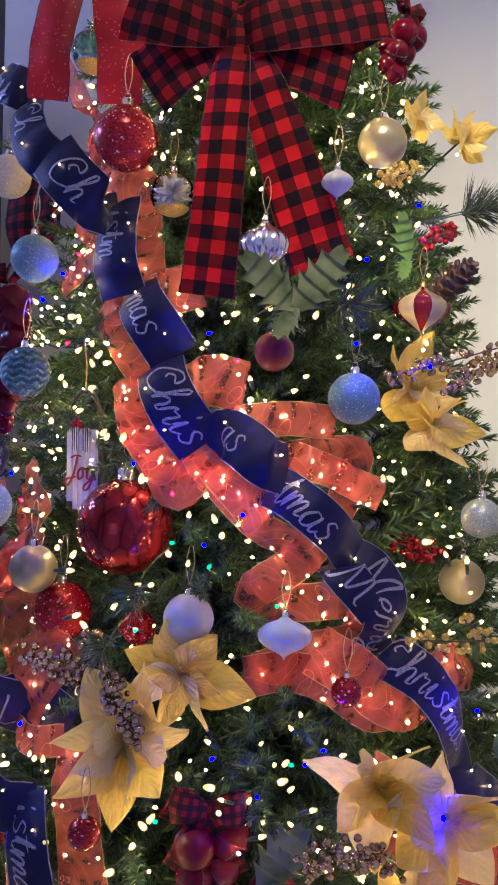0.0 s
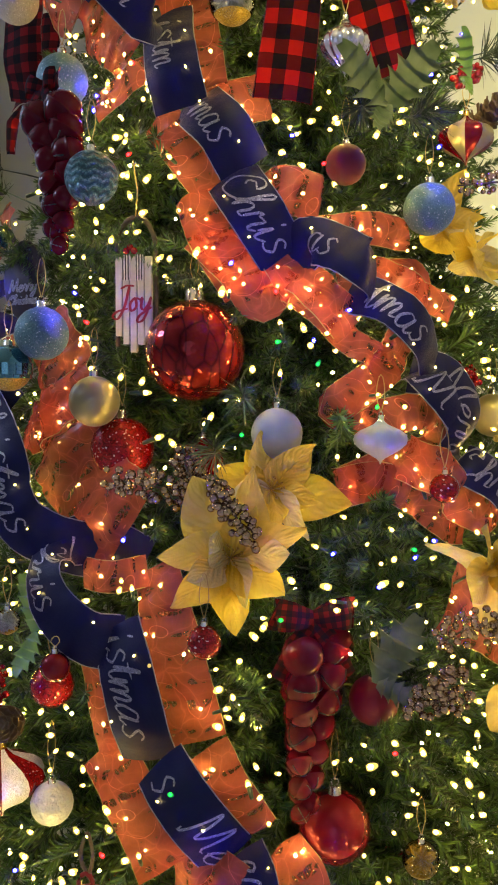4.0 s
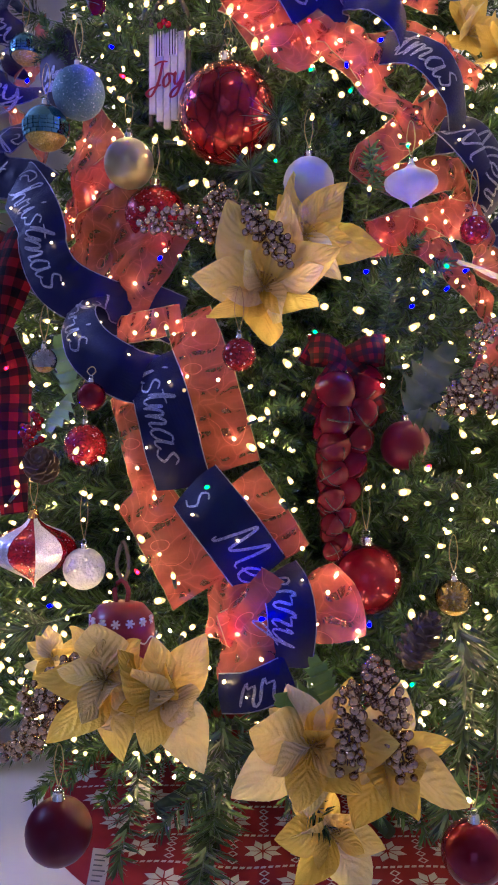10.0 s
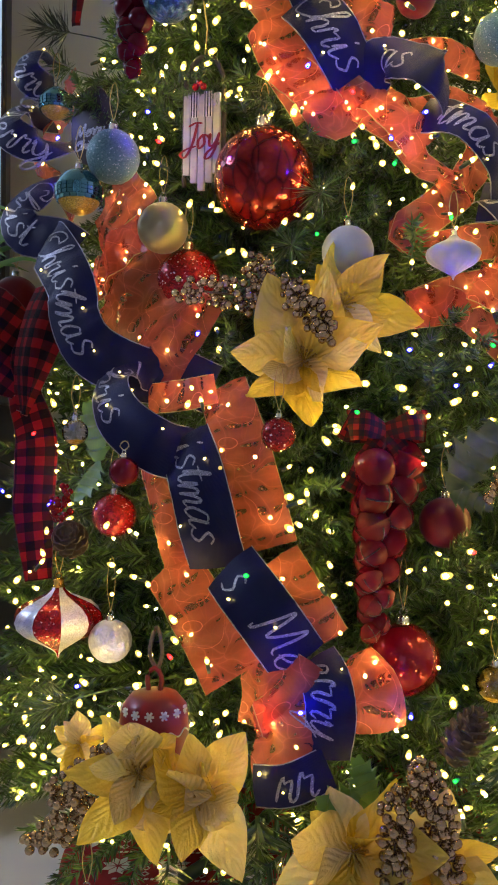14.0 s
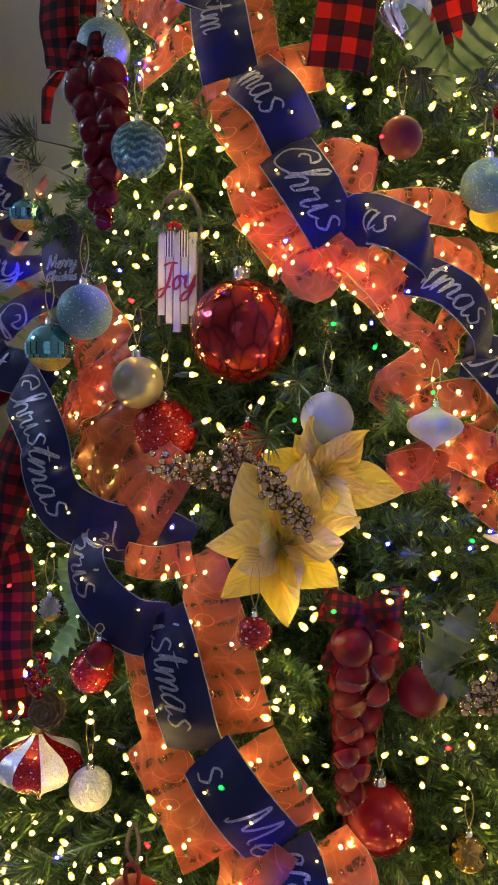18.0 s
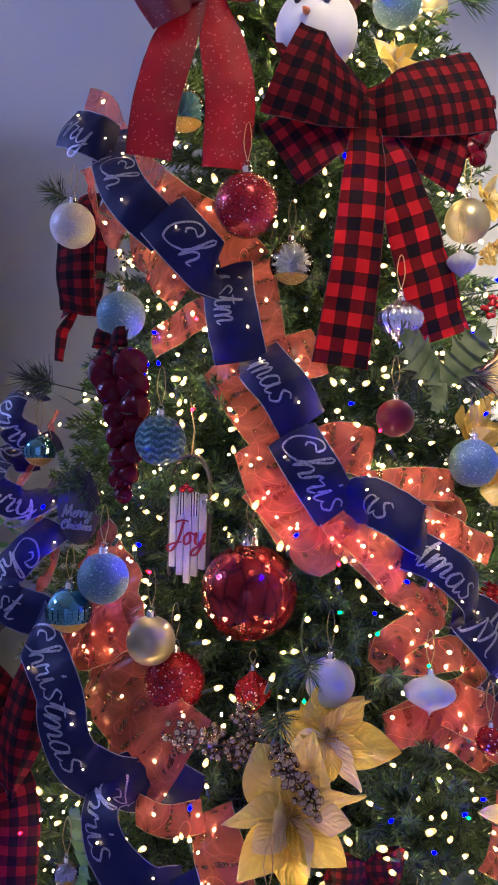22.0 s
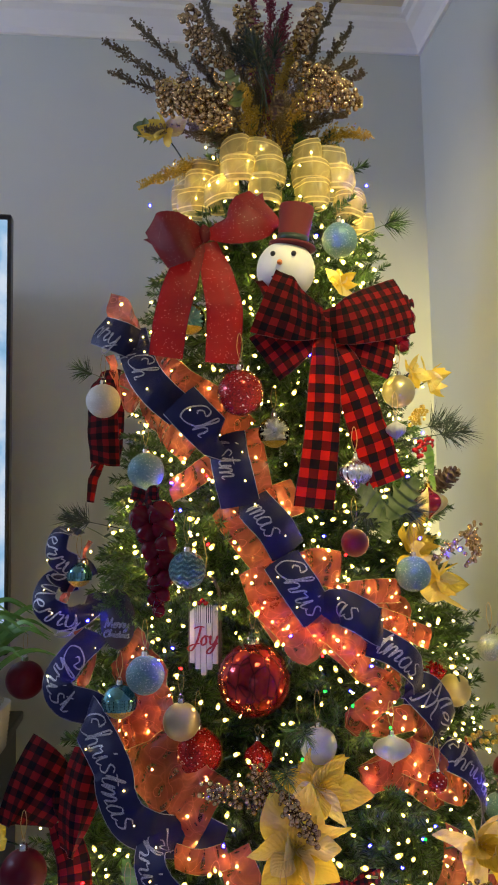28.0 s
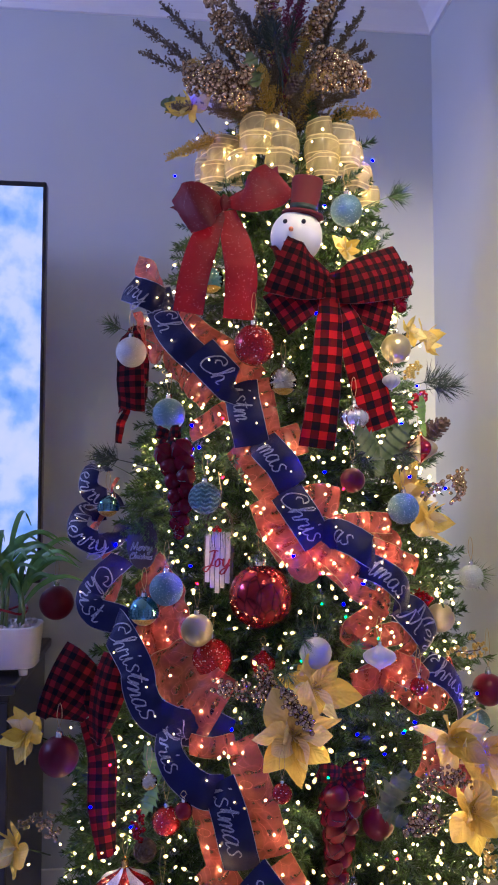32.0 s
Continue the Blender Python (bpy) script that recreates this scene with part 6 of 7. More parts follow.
snow = part("snowman_head", bm, [white_paint, cloth("red_felt", (0.115, 0.003, 0.006), (0.085, 0.003, 0.005), 0.8, through=0).m, needle_dark, black_plastic, varied("carrot", (0.75, 0.25, 0.08), (0.6, 0.18, 0.05), 0.6, 60)])
snow.location = (sx, sy + 0.02, sz - 0.008)
snow.rotation_euler = (0.05, 0.06, -0.3)
tagged(snow, "white snowman head ornament with a red felt top hat", "ornament")

# ---- cream organza loops round the top ----
collar = thing("organza_collar", (AXIS.x, AXIS.y, 0), "cream and gold striped sheer ribbon loops round the top", "ribbon")
g = random.Random(5)
for ring, (z, R, k) in enumerate(((2.432, 0.20, 7), (2.368, 0.228, 8), (2.318, 0.240, 7))):
    for i in range(k):
        a = FRONT + radians(-88 + 176 * (i + 0.5 * (ring % 2) + g.uniform(-0.15, 0.15)) / (k - 0.5))
        c = Vector((R * math.cos(a), R * math.sin(a), z + g.uniform(-0.012, 0.012)))
        rr = g.uniform(0.038, 0.05)
        tilt = g.uniform(-0.35, 0.35)
        pts = []
        for q in np.linspace(-2.6, 2.6, 10):
            d = Vector((math.cos(a + q), math.sin(a + q), 0))
            pts.append(tuple(c + d * rr * g.uniform(0.92, 1.08) + Vector((0, 0, tilt * 0.03 * math.sin(q)))))
        s = Strip([(*p, 0, 1) for p in pts], g.uniform(0.058, 0.07), step=0.008)
        # the face of a loop looks away from its own middle
        for j, (p, t_, n_, sd, w_) in enumerate(s.frames):
            n2 = p - c
            n2.z = 0
            n2 = (n2 - t_ * n2.dot(t_)).normalized()
            s.frames[j] = (p, t_, n2, n2.cross(t_).normalized(), w_)
        part("loop", s.band(5), cream_organza, collar)

# ---- picks in the crown ----
TOP = Vector((AXIS.x - 0.01, AXIS.y - 0.04, 2.42))
def fern(tip, label, mat, seed, back=0.0, leaf=0.02):
    """A stiff glittered spray: a stem with short side twigs of tiny buds."""
    g = random.Random(seed)
    tip = Vector(tip)
    o = TOP + Vector((g.uniform(-0.05, 0.05), g.uniform(-0.05, 0.03), 0))
    t = thing("glitter_spray", o, label, "spray pick", "crown picks")
    d = tip - o
    V, F = [], []
    line = [d * u + Vector((0, 0, 0.05 * math.sin(math.pi * u))) for u in np.linspace(0, 1, 8)]
    part("stem", tube_bm(line, 0.002, 5, taper=0.4), bark, t)
    n = d.normalized()
    for i in range(150):
        u = g.uniform(0.2, 1.0)
        p = d * u + Vector((0, 0, 0.05 * math.sin(math.pi * u)))
        s = Vector((g.gauss(0, 1), g.gauss(0, 1), g.gauss(0, 1))).normalized()
        s = (s + n * 1.4).normalized()
        L = 0.075 * (1.15 - u) * g.uniform(0.5, 1) + 0.012
        for k in range(int(3 + L * 160)):
            q = p + s * L * k / (3 + L * 160) + Vector((g.gauss(0, 1), g.gauss(0, 1), g.gauss(0, 1))) * 0.0016
            r = 0.0027 * g.uniform(0.7, 1.3)
            k0, e = len(V), Euler((g.random() * 3, g.random() * 3, 0)).to_matrix()
            V += [tuple(q + e @ Vector(w) * r) for w in ((1, 0, 0), (-1, 0, 0), (0, 1, 0), (0, -1, 0), (0, 0, 1.3), (0, 0, -1.3))]
            F += [(k0 + a, k0 + b, k0 + c) for a, b, c in ((0, 2, 4), (2, 1, 4), (1, 3, 4), (3, 0, 4), (2, 0, 5), (1, 2, 5), (3, 1, 5), (0, 3, 5))]
    tagged(part("buds", mesh_of("buds", V, F, mat), None, t), "tiny glittered buds", kind="stuff")
    return t


fern((-0.678, 1.500, 2.824), "bronze glittered fern spray in the crown", fern_glitter, 1)
fern((-0.661, 1.400, 2.680), "bronze glittered fern spray leaning out of the crown", fern_glitter, 2)
fern((-0.601, 1.450, 2.850), "bronze glittered fern spray in the tree's crown", fern_glitter, 3)
fern((-0.437, 1.500, 3.010), "bronze glittered upright spray in the crown", fern_glitter, 4)
fern((-0.037, 1.500, 2.995), "bronze glittered spray rising from the crown", fern_glitter, 5)
fern((-0.015, 1.450, 2.872), "bronze glittered spray bending from the crown", fern_glitter, 6)
fern((-0.118, 1.420, 2.894), "bronze glittered thick spray in the crown", fern_glitter, 7)
fern((0.002, 1.400, 2.714), "bronze glittered low spray in the crown", fern_glitter, 8)
fern((-0.295, 1.450, 3.000), "dark purple glittered spray in the crown", purple_glitter, 9)
fern((-0.239, 1.420, 2.966), "dark plum glittered spray in the crown", purple_glitter, 10)
fern((-0.198, 1.400, 2.891), "dark plum glittered thin spray in the crown", purple_glitter, 11)
fern((-0.578, 1.350, 2.364), "gold glittered spray at the foot of the crown", gold_glitter, 12)
for i, tip in enumerate(((-0.513, 1.360, 2.634), (-0.450, 1.340, 2.685), (-0.376, 1.360, 2.777), (-0.271, 1.340, 2.695), (-0.186, 1.360, 2.773), (-0.111, 1.340, 2.696), (-0.102, 1.500, 2.866), (-0.038, 1.360, 2.719), (-0.322, 1.500, 2.936), (-0.196, 1.500, 2.927))):
    fern(tip, "bronze glittered short spray among the crown's berries", fern_glitter if i % 4 else gold_glitter, 40 + i)
for i, tip in enumerate(((-0.565, 1.340, 2.500), (-0.490, 1.300, 2.555), (-0.425, 1.250, 2.520), (-0.345, 1.240, 2.560), (-0.250, 1.230, 2.540), (-0.165, 1.250, 2.560), (-0.085, 1.280, 2.530), (-0.015, 1.330, 2.500))):
    fern(tip, "gold glittered short spray above the ribbon loops", gold_glitter if i % 2 else fern_glitter, 70 + i)
CB = "thick bunch of bronze berries in the crown, "
berry_spray([(-0.389, 1.260, 2.491), (-0.458, 1.220, 2.516), (-0.477, 1.220, 2.556)], CB + "front", 148, thick=0.042, seed=31, r=0.0063)
berry_spray([(-0.374, 1.320, 2.648), (-0.422, 1.320, 2.704), (-0.468, 1.360, 2.832)], CB + "upright", 162, thick=0.036, seed=32, r=0.0063)
berry_spray([(-0.189, 1.260, 2.536), (-0.123, 1.240, 2.564), (-0.062, 1.260, 2.556)], CB + "side", 148, thick=0.04, seed=33, r=0.0063)
berry_spray([(-0.386, 1.220, 2.484), (-0.420, 1.200, 2.493), (-0.385, 1.220, 2.547)], CB + "lower front", 108, thick=0.036, seed=34, r=0.0063)
berry_spray([(-0.193, 1.300, 2.645), (-0.148, 1.280, 2.621), (-0.093, 1.300, 2.621)], CB + "back", 121, thick=0.036, seed=35, r=0.0063)
berry_spray([(-0.343, 1.340, 2.691), (-0.310, 1.360, 2.781), (-0.318, 1.400, 2.884)], CB + "middle", 135, thick=0.036, seed=36, r=0.0063)
berry_spray([(-0.476, 1.250, 2.517), (-0.515, 1.280, 2.546), (-0.528, 1.300, 2.599)], CB + "outer", 94, thick=0.034, seed=37, r=0.0063)
berry_spray([(-0.198, 1.340, 2.729), (-0.163, 1.360, 2.789), (-0.123, 1.400, 2.880)], CB + "rear", 121, thick=0.034, seed=38, r=0.0063)
for i in range(8):
    v = (g.uniform(-0.35, 0.35), g.uniform(-0.6, 0.2), 1)
    ob = new("pine_tuft", TUFT_MESH[0])
    ob.parent = tree
    ob.matrix_basis = inverse @ Matrix.Translation(Vector((-0.301, 1.270, 2.536)) + Vector((g.uniform(-0.03, 0.03), 0, g.uniform(-0.02, 0.05)))) @ facing(v).to_4x4() @ Matrix.Diagonal((0.9, 0.9, 0.9, 1))

# short upright branches that fill the foot of the crown
for i in range(34):
    a = FRONT + radians(g.uniform(-130, 130))
    d = Vector((math.cos(a), math.sin(a), 0))
    ob = new("branch", SPRIG_MESH[i % 7])
    ob.parent = tree
    ob.matrix_basis = inverse @ Matrix.Translation(AXIS + d * g.uniform(0.04, 0.15) + Vector((0, 0, g.uniform(2.36, 2.46)))) @ facing(d * g.uniform(0.3, 1.0) + Vector((0, 0, 1))).to_4x4() @ Matrix.Diagonal((0.8, 0.8, 0.8, 1))
# bulbs inside the loops of the collar
for i in range(26):
    a = FRONT + radians(-100 + 200 * (i + 0.5) / 26)
    bulb((AXIS.x + 0.235 * math.cos(a), AXIS.y + 0.235 * math.sin(a), 2.305 + 0.045 * (i % 4) + g.uniform(-0.01, 0.01)), size=0.85)
# ---- coloured bulbs ----
def coloured(kind, *places):
    for p in places:
        bulb(p, kind, size=0.82)


coloured("blue", (-0.145, 0.982, 1.260), (-0.301, 0.987, 1.322), (-0.028, 0.990, 0.952), (0.129, 0.982, 0.885), (-0.169, 0.947, 0.943), (0.096, 1.117, 1.471), (-0.001, 1.154, 1.633), (0.074, 1.257, 1.740), (-0.211, 1.131, 1.906), (-0.217, 1.053, 1.509), (-0.052, 0.995, 0.928), (0.184, 1.155, 0.967))
coloured("blue", (-0.306, 0.873, 0.502), (-0.440, 0.947, 0.961), (-0.604, 1.002, 0.487), (-0.167, 0.915, 0.484), (-0.654, 1.039, 0.730), (-0.525, 1.069, 1.294), (-0.505, 1.120, 1.567), (-0.108, 0.951, 0.898), (-0.193, 0.966, 1.219))
coloured("blue", (-0.200, 1.121, 2.164), (-0.489, 1.371, 2.529), (-0.019, 1.341, 2.379), (-0.564, 1.477, 2.366), (-0.707, 1.263, 1.329), (-0.749, 1.126, 0.742), (-0.520, 1.225, 1.628), (-0.221, 1.128, 1.899), (-0.008, 1.072, 1.499))
coloured("green", (-0.287, 0.972, 1.096), (-0.187, 0.974, 1.189), (-0.240, 0.975, 1.218), (-0.101, 1.020, 1.132), (-0.115, 0.900, 0.412), (-0.373, 0.865, 0.666), (-0.064, 0.943, 0.949), (-0.237, 0.926, 0.862))
coloured("red", (-0.509, 1.073, 1.253), (-0.451, 1.095, 1.496), (-0.090, 0.926, 0.688), (-0.469, 0.935, 0.548), (-0.707, 1.140, 0.830), (-0.448, 1.126, 1.638), (-0.242, 0.978, 1.284), (-0.173, 1.050, 1.470))

# ---- tree skirt with its knitted pattern ----
skirt = thing("tree_skirt", (AXIS.x, AXIS.y, 0.0), "red tree skirt with white snowflake pattern on the floor", "tree skirt")
bm = bmesh.new()
rings = []
N_A, SR = 96, 0.485
for i in range(14):
    r = 0.05 + (SR - 0.05) * i / 13
    rings.append([bm.verts.new((r * math.cos(a), r * math.sin(a), 0.016 + 0.010 * noise.noise(Vector((5 * r * math.cos(a), 5 * r * math.sin(a), 2))) + (0.006 * math.sin(11 * a) * (r / SR) ** 3))) for a in np.linspace(0, 2 * math.pi, N_A, endpoint=False)])
edge = [bm.verts.new((v.co.x * 1.01, v.co.y * 1.01, 0.001)) for v in rings[-1]]
for a, b in zip(rings + [rings[-1]], rings[1:] + [edge]):
    if a is b:
        continue
    for j in range(N_A):
        f = bm.faces.new((a[j], a[(j + 1) % N_A], b[(j + 1) % N_A], b[j]))
        f.smooth = True
red_knit = cloth("red_knit", (0.30, 0.012, 0.018), (0.24, 0.008, 0.012), 0.85, through=0).m
white_knit = cloth("white_knit", (0.66, 0.62, 0.55), (0.56, 0.52, 0.46), 0.85, through=0).m
part("cloth", bm, red_knit, skirt)


def skirt_z(x, y):
    a, r = math.atan2(y, x), math.hypot(x, y)
    return 0.0185 + 0.010 * noise.noise(Vector((5 * x, 5 * y, 2))) + 0.006 * math.sin(11 * a) * (r / SR) ** 3


bm = bmesh.new()
def patch(pts):
    bm.faces.new([bm.verts.new((x, y, skirt_z(x, y) + 0.0015)) for x, y in pts])
S = 0.105
for iy in range(-7, 1):
    for ix in range(-7, 8):
        cx, cy = (ix + 0.5 * (iy % 2)) * S, iy * S * 0.9
        if math.hypot(cx, cy) > SR - 0.05 or math.hypot(cx, cy) < 0.1:
            continue
        for k in range(8):
            a = k * math.pi / 4 + math.pi / 8
            u, w = (math.cos(a), math.sin(a)), (-math.sin(a), math.cos(a))
            patch([(cx + u[0] * q + w[0] * h, cy + u[1] * q + w[1] * h) for q, h in ((0.004, 0), (0.02, 0.0075), (0.034, 0), (0.02, -0.0075))])
        for q in range(4):
            px, py = cx + S * 0.5 + 0.002, cy - 0.03 + 0.02 * q
            if math.hypot(px, py) < SR - 0.03:
                for s0, s1 in ((0.009, 0.0055),):
                    o = [(px + s0, py), (px, py + s0), (px - s0, py), (px, py - s0)]
                    n_ = [(px + s1, py), (px, py + s1), (px - s1, py), (px, py - s1)]
                    for e in range(4):
                        patch([o[e], o[(e + 1) % 4], n_[(e + 1) % 4], n_[e]])
        for q in range(9):
            px, py = cx - S * 0.5 + q * S / 9, cy + S * 0.45
            if math.hypot(px, py) < SR - 0.02:
                patch([(px - 0.004, py - 0.003), (px + 0.004, py - 0.003), (px + 0.006, py + 0.003), (px - 0.002, py + 0.003)])
tagged(part("snowflake_pattern", bm, white_knit, skirt), "white knitted snowflakes and diamonds", kind="stuff")
stand = thing("tree_stand", (AXIS.x, AXIS.y, 0.02), "dark green metal tree stand", "tree stand")
for i in range(4):
    a = 0.6 + i * math.pi / 2
    part("leg", tube_bm([(0, 0, 0.14), (0.16 * math.cos(a), 0.16 * math.sin(a), 0.05), (0.3 * math.cos(a), 0.3 * math.sin(a), 0.012)], 0.012, 8), wire_green, stand)
part("collar", lathe_bm([(0.034, 0.0), (0.04, 0.0), (0.04, 0.2), (0.034, 0.2)], 20), wire_green, stand)
paper = varied("paper", (0.62, 0.6, 0.55), (0.54, 0.52, 0.47), 0.7, 50)
ink = varied("ink", (0.12, 0.12, 0.12), (0.16, 0.16, 0.16), 0.8, 60)


def tag(place, w, h, turn, label):
    t = thing("care_tag", place, label, "label", "white sewn tags", turn=Euler(turn).to_matrix())
    s = Strip([(0, 0, h / 2), (0, -0.004, 0), (0, 0.003, -h / 2)], w, face=(0, -1, 0), step=0.006)
    part("paper", s.band(4), paper, t)
    bm = bmesh.new()
    for i in range(6):
        z = h * (0.36 - 0.13 * i)
        bmesh.ops.create_cube(bm, size=1, matrix=Matrix.Translation((-0.05 * w * (i % 3), -0.0065, z)) @ Matrix.Diagonal((w * (0.7 - 0.1 * (i % 3)), 0.0006, h * 0.035, 1)))
    part("print", bm, ink, t, "rows of small grey print")


tag((-0.479, 1.023, 0.209), 0.026, 0.045, (-0.2, 0, 0.1), "white sewn care tag hanging below the branches")
tag((-0.358, 1.004, 0.239), 0.026, 0.04, (-0.3, 0.3, -0.2), "white sewn care tag beside the trunk")
tag((-0.533, 0.986, 0.122), 0.025, 0.05, (-0.3, 0.2, 0.2), "small white tag low on the tree")

# ---- television, console and plant ----
TVX, TVY = -0.975, 1.80
tv = thing("television", (TVX, TVY, 0), "large switched-on television showing a pale icy picture", "television")
part("frame", box_bm(-2.02, 0, 0.0, 0.045, 1.17, 2.46, 0.006), black_plastic, tv)
scr = Mat("screen", (0.02, 0.02, 0.02), 0.25)
n1 = scr.noise(7, 8)
n2 = scr.noise(2.2, 2)
colr = scr.ramp(scr.math("ADD", scr.math("MULTIPLY", n1, 0.75), scr.math("MULTIPLY", n2, 0.4)), (0.40, (0.08, 0.34, 0.62)), (0.53, (0.36, 0.62, 0.88)), (0.63, (0.76, 0.88, 1.0)), (0.80, (0.92, 0.96, 1.0)))
scr.link(colr, scr.b.inputs["Emission Color"])
scr.set("Emission Strength", 0.8)
part("screen", box_bm(-2.0, -0.011, -0.003, 0.002, 1.20, 2.44), scr.m, tv, "lit screen with a white and blue picture")
part("foot", box_bm(-1.3, -0.7, -0.1, 0.14, 0.93, 0.945, 0.004), black_plastic, tv)
part("neck", box_bm(-1.05, -0.95, 0.02, 0.05, 0.945, 1.2, 0.004), black_plastic, tv)
CTOP = 0.93
console = thing("console_table", (-1.75, 1.78, 0), "black console cabinet against the wall beside the tree", "cabinet")
part("body", box_bm(-1.0, 0.74, -0.26, 0.38, 0.06, CTOP - 0.03, 0.004), black_plastic, console)
part("top", box_bm(-1.02, 0.76, -0.28, 0.4, CTOP - 0.03, CTOP, 0.006), black_plastic, console)
for i in range(3):
    d = part("door", box_bm(-0.99 + 0.58 * i, -0.42 + 0.58 * i, -0.275, -0.262, 0.08, CTOP - 0.05, 0.003), black_plastic, console)
    h = part("handle", box_bm(-0.47 + 0.58 * i, -0.46 + 0.58 * i, -0.292, -0.276, 0.5, 0.65, 0.002), silver_metal, d)
ceramic = varied("ceramic", (0.72, 0.71, 0.70), (0.66, 0.65, 0.64), 0.35, 12)
PX, PY, PZ = -1.08, 1.66, CTOP
planter = thing("planter", (PX, PY, PZ), "white ribbed ceramic planter with pebbles on the console", "planter")
bm = bmesh.new()
rings = []
for i in range(25):
    z = 0.02 + 0.12 * i / 24
    k = 0.004 * (i % 2) + 0.012 * i / 24
    pts = []
    for q in range(40):
        a = 2 * math.pi * q / 40
        e = 4.5
        cx = abs(math.cos(a)) ** (2 / e) * (1 if math.cos(a) > 0 else -1)
        cy = abs(math.sin(a)) ** (2 / e) * (1 if math.sin(a) > 0 else -1)
        pts.append(bm.verts.new(((0.12 + k) * cx, (0.07 + k) * cy, z)))
    rings.append(pts)
inner = [bm.verts.new((v.co.x * 0.92, v.co.y * 0.9, 0.13)) for v in rings[-1]]
for a, b in zip(rings + [rings[-1]], rings[1:] + [inner]):
    if a is not b:
        for q in range(40):
            f = bm.faces.new((a[q], a[(q + 1) % 40], b[(q + 1) % 40], b[q]))
            f.smooth = True
bm.faces.new(rings[0][::-1])
bm.faces.new(inner)
part("pot", bm, ceramic, planter)
for fx in (-0.09, 0.09):
    for fy in (-0.045, 0.045):
        f = part("foot", lathe_bm([(0, 0), (0.012, 0), (0.015, 0.022), (0, 0.022)], 12), ceramic, planter)
        f.location = (fx, fy, 0)
g = random.Random(9)
pebble = varied("pebble", (0.55, 0.5, 0.42), (0.4, 0.36, 0.3), 0.5, 40)
bm = bmesh.new()
for i in range(110):
    bmesh.ops.create_icosphere(bm, subdivisions=1, radius=g.uniform(0.006, 0.010), matrix=Matrix.Translation((g.uniform(-0.105, 0.105), g.uniform(-0.06, 0.06), 0.135 + g.uniform(-0.002, 0.006))))
tagged(part("pebbles", bm, pebble, planter), "pale pebbles", kind="stuff")
bamboo = thing("lucky_bamboo", (PX, PY, PZ + 0.13), "green lucky bamboo stalks with long leaves in the planter", "plant")
stalk_green = varied("stalk_green", (0.12, 0.20, 0.05), (0.20, 0.26, 0.08), 0.4, 60)
blade = varied("blade", (0.05, 0.16, 0.03), (0.10, 0.26, 0.05), 0.4, 25)
for i in range(9):
    x, y, h = g.uniform(-0.085, 0.085), g.uniform(-0.04, 0.04), g.uniform(0.1, 0.2)
    part("stalk", tube_bm([(x, y, 0), (x + 0.004, y, h * 0.5), (x + g.uniform(-0.01, 0.01), y, h)], 0.0055, 8), stalk_green, bamboo)
    for k in range(6):
        a = g.uniform(0, 6.28)
        d = Vector((math.cos(a), math.sin(a) * 0.7, 0))
        b0 = Vector((x, y, h * g.uniform(0.6, 1.0)))
        L = g.uniform(0.12, 0.26)
        up = g.uniform(0.5, 1.2)
        pts = [b0, b0 + d * L * 0.25 + Vector((0, 0, L * 0.45 * up)), b0 + d * L * 0.6 + Vector((0, 0, L * 0.65 * up)), b0 + d * L * 0.98 + Vector((0, 0, L * 0.45 * up))]
        s = Strip([(*p, 0, w) for p, w in zip(pts, (0.5, 1.0, 0.8, 0.06))], 0.016, face=(d.x * 0.5, -1, 0.8), step=0.012)
        part("leaf", s.band(2), blade, bamboo)
part("tie", tube_bm([(0.09 * math.cos(a), 0.045 * math.sin(a), 0.05 + 0.01 * math.sin(3 * a)) for a in np.linspace(0, 6.28, 40)], 0.004, 6), red_paint, bamboo, "red ribbon tie")

# ---- the branches, cleared from the camera's sight lines to the ornaments ----
# the viewer's point; whatever stands between it and an ornament is left out
VIEWPOINT = np.array((-0.35, -0.2, 1.3))
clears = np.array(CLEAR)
_d = VIEWPOINT - clears[:, :3]
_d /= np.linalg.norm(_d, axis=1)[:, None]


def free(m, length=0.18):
    """Whether a branch tip at the pose m leaves the camera's view of the ornaments open."""
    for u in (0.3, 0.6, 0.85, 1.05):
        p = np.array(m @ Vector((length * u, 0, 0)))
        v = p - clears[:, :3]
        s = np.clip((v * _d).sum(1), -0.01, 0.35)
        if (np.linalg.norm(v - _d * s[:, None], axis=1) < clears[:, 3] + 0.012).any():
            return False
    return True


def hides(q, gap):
    """Whether a bulb at q would hang before an ornament, seen from the viewer's point."""
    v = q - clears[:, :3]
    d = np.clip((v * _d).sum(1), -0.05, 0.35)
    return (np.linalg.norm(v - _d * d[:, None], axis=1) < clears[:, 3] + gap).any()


# the strand, winding to and fro up the tree
strand = []
for i in range(300):
    u = (i + 0.5) / 300
    z = 0.22 + 2.3 * (1 - (1 - 0.985 * u) ** 0.62)
    az = FRONT + math.radians(104) * (2 * abs(2 * ((u * 10.0) % 1) - 1) - 1)
    for attempt in range(8):
        a = az + rng.uniform(-0.14, 0.14)
        r = radius(z) - rng.uniform(-0.01, 0.06)
        q = np.array((AXIS.x + r * math.cos(a), AXIS.y + r * math.sin(a), z + rng.uniform(-0.04, 0.04)))
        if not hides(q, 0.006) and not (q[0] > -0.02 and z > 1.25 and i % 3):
            break
    else:
        continue
    b = bulb(tuple(q), size=rng.uniform(0.7, 1.25))
    strand.append(Vector(((q[0] - AXIS.x) * 0.42, (q[1] - AXIS.y) * 0.42, q[2] - 0.012)))
    new("socket", SOCKET).parent = b
bm = bmesh.new()
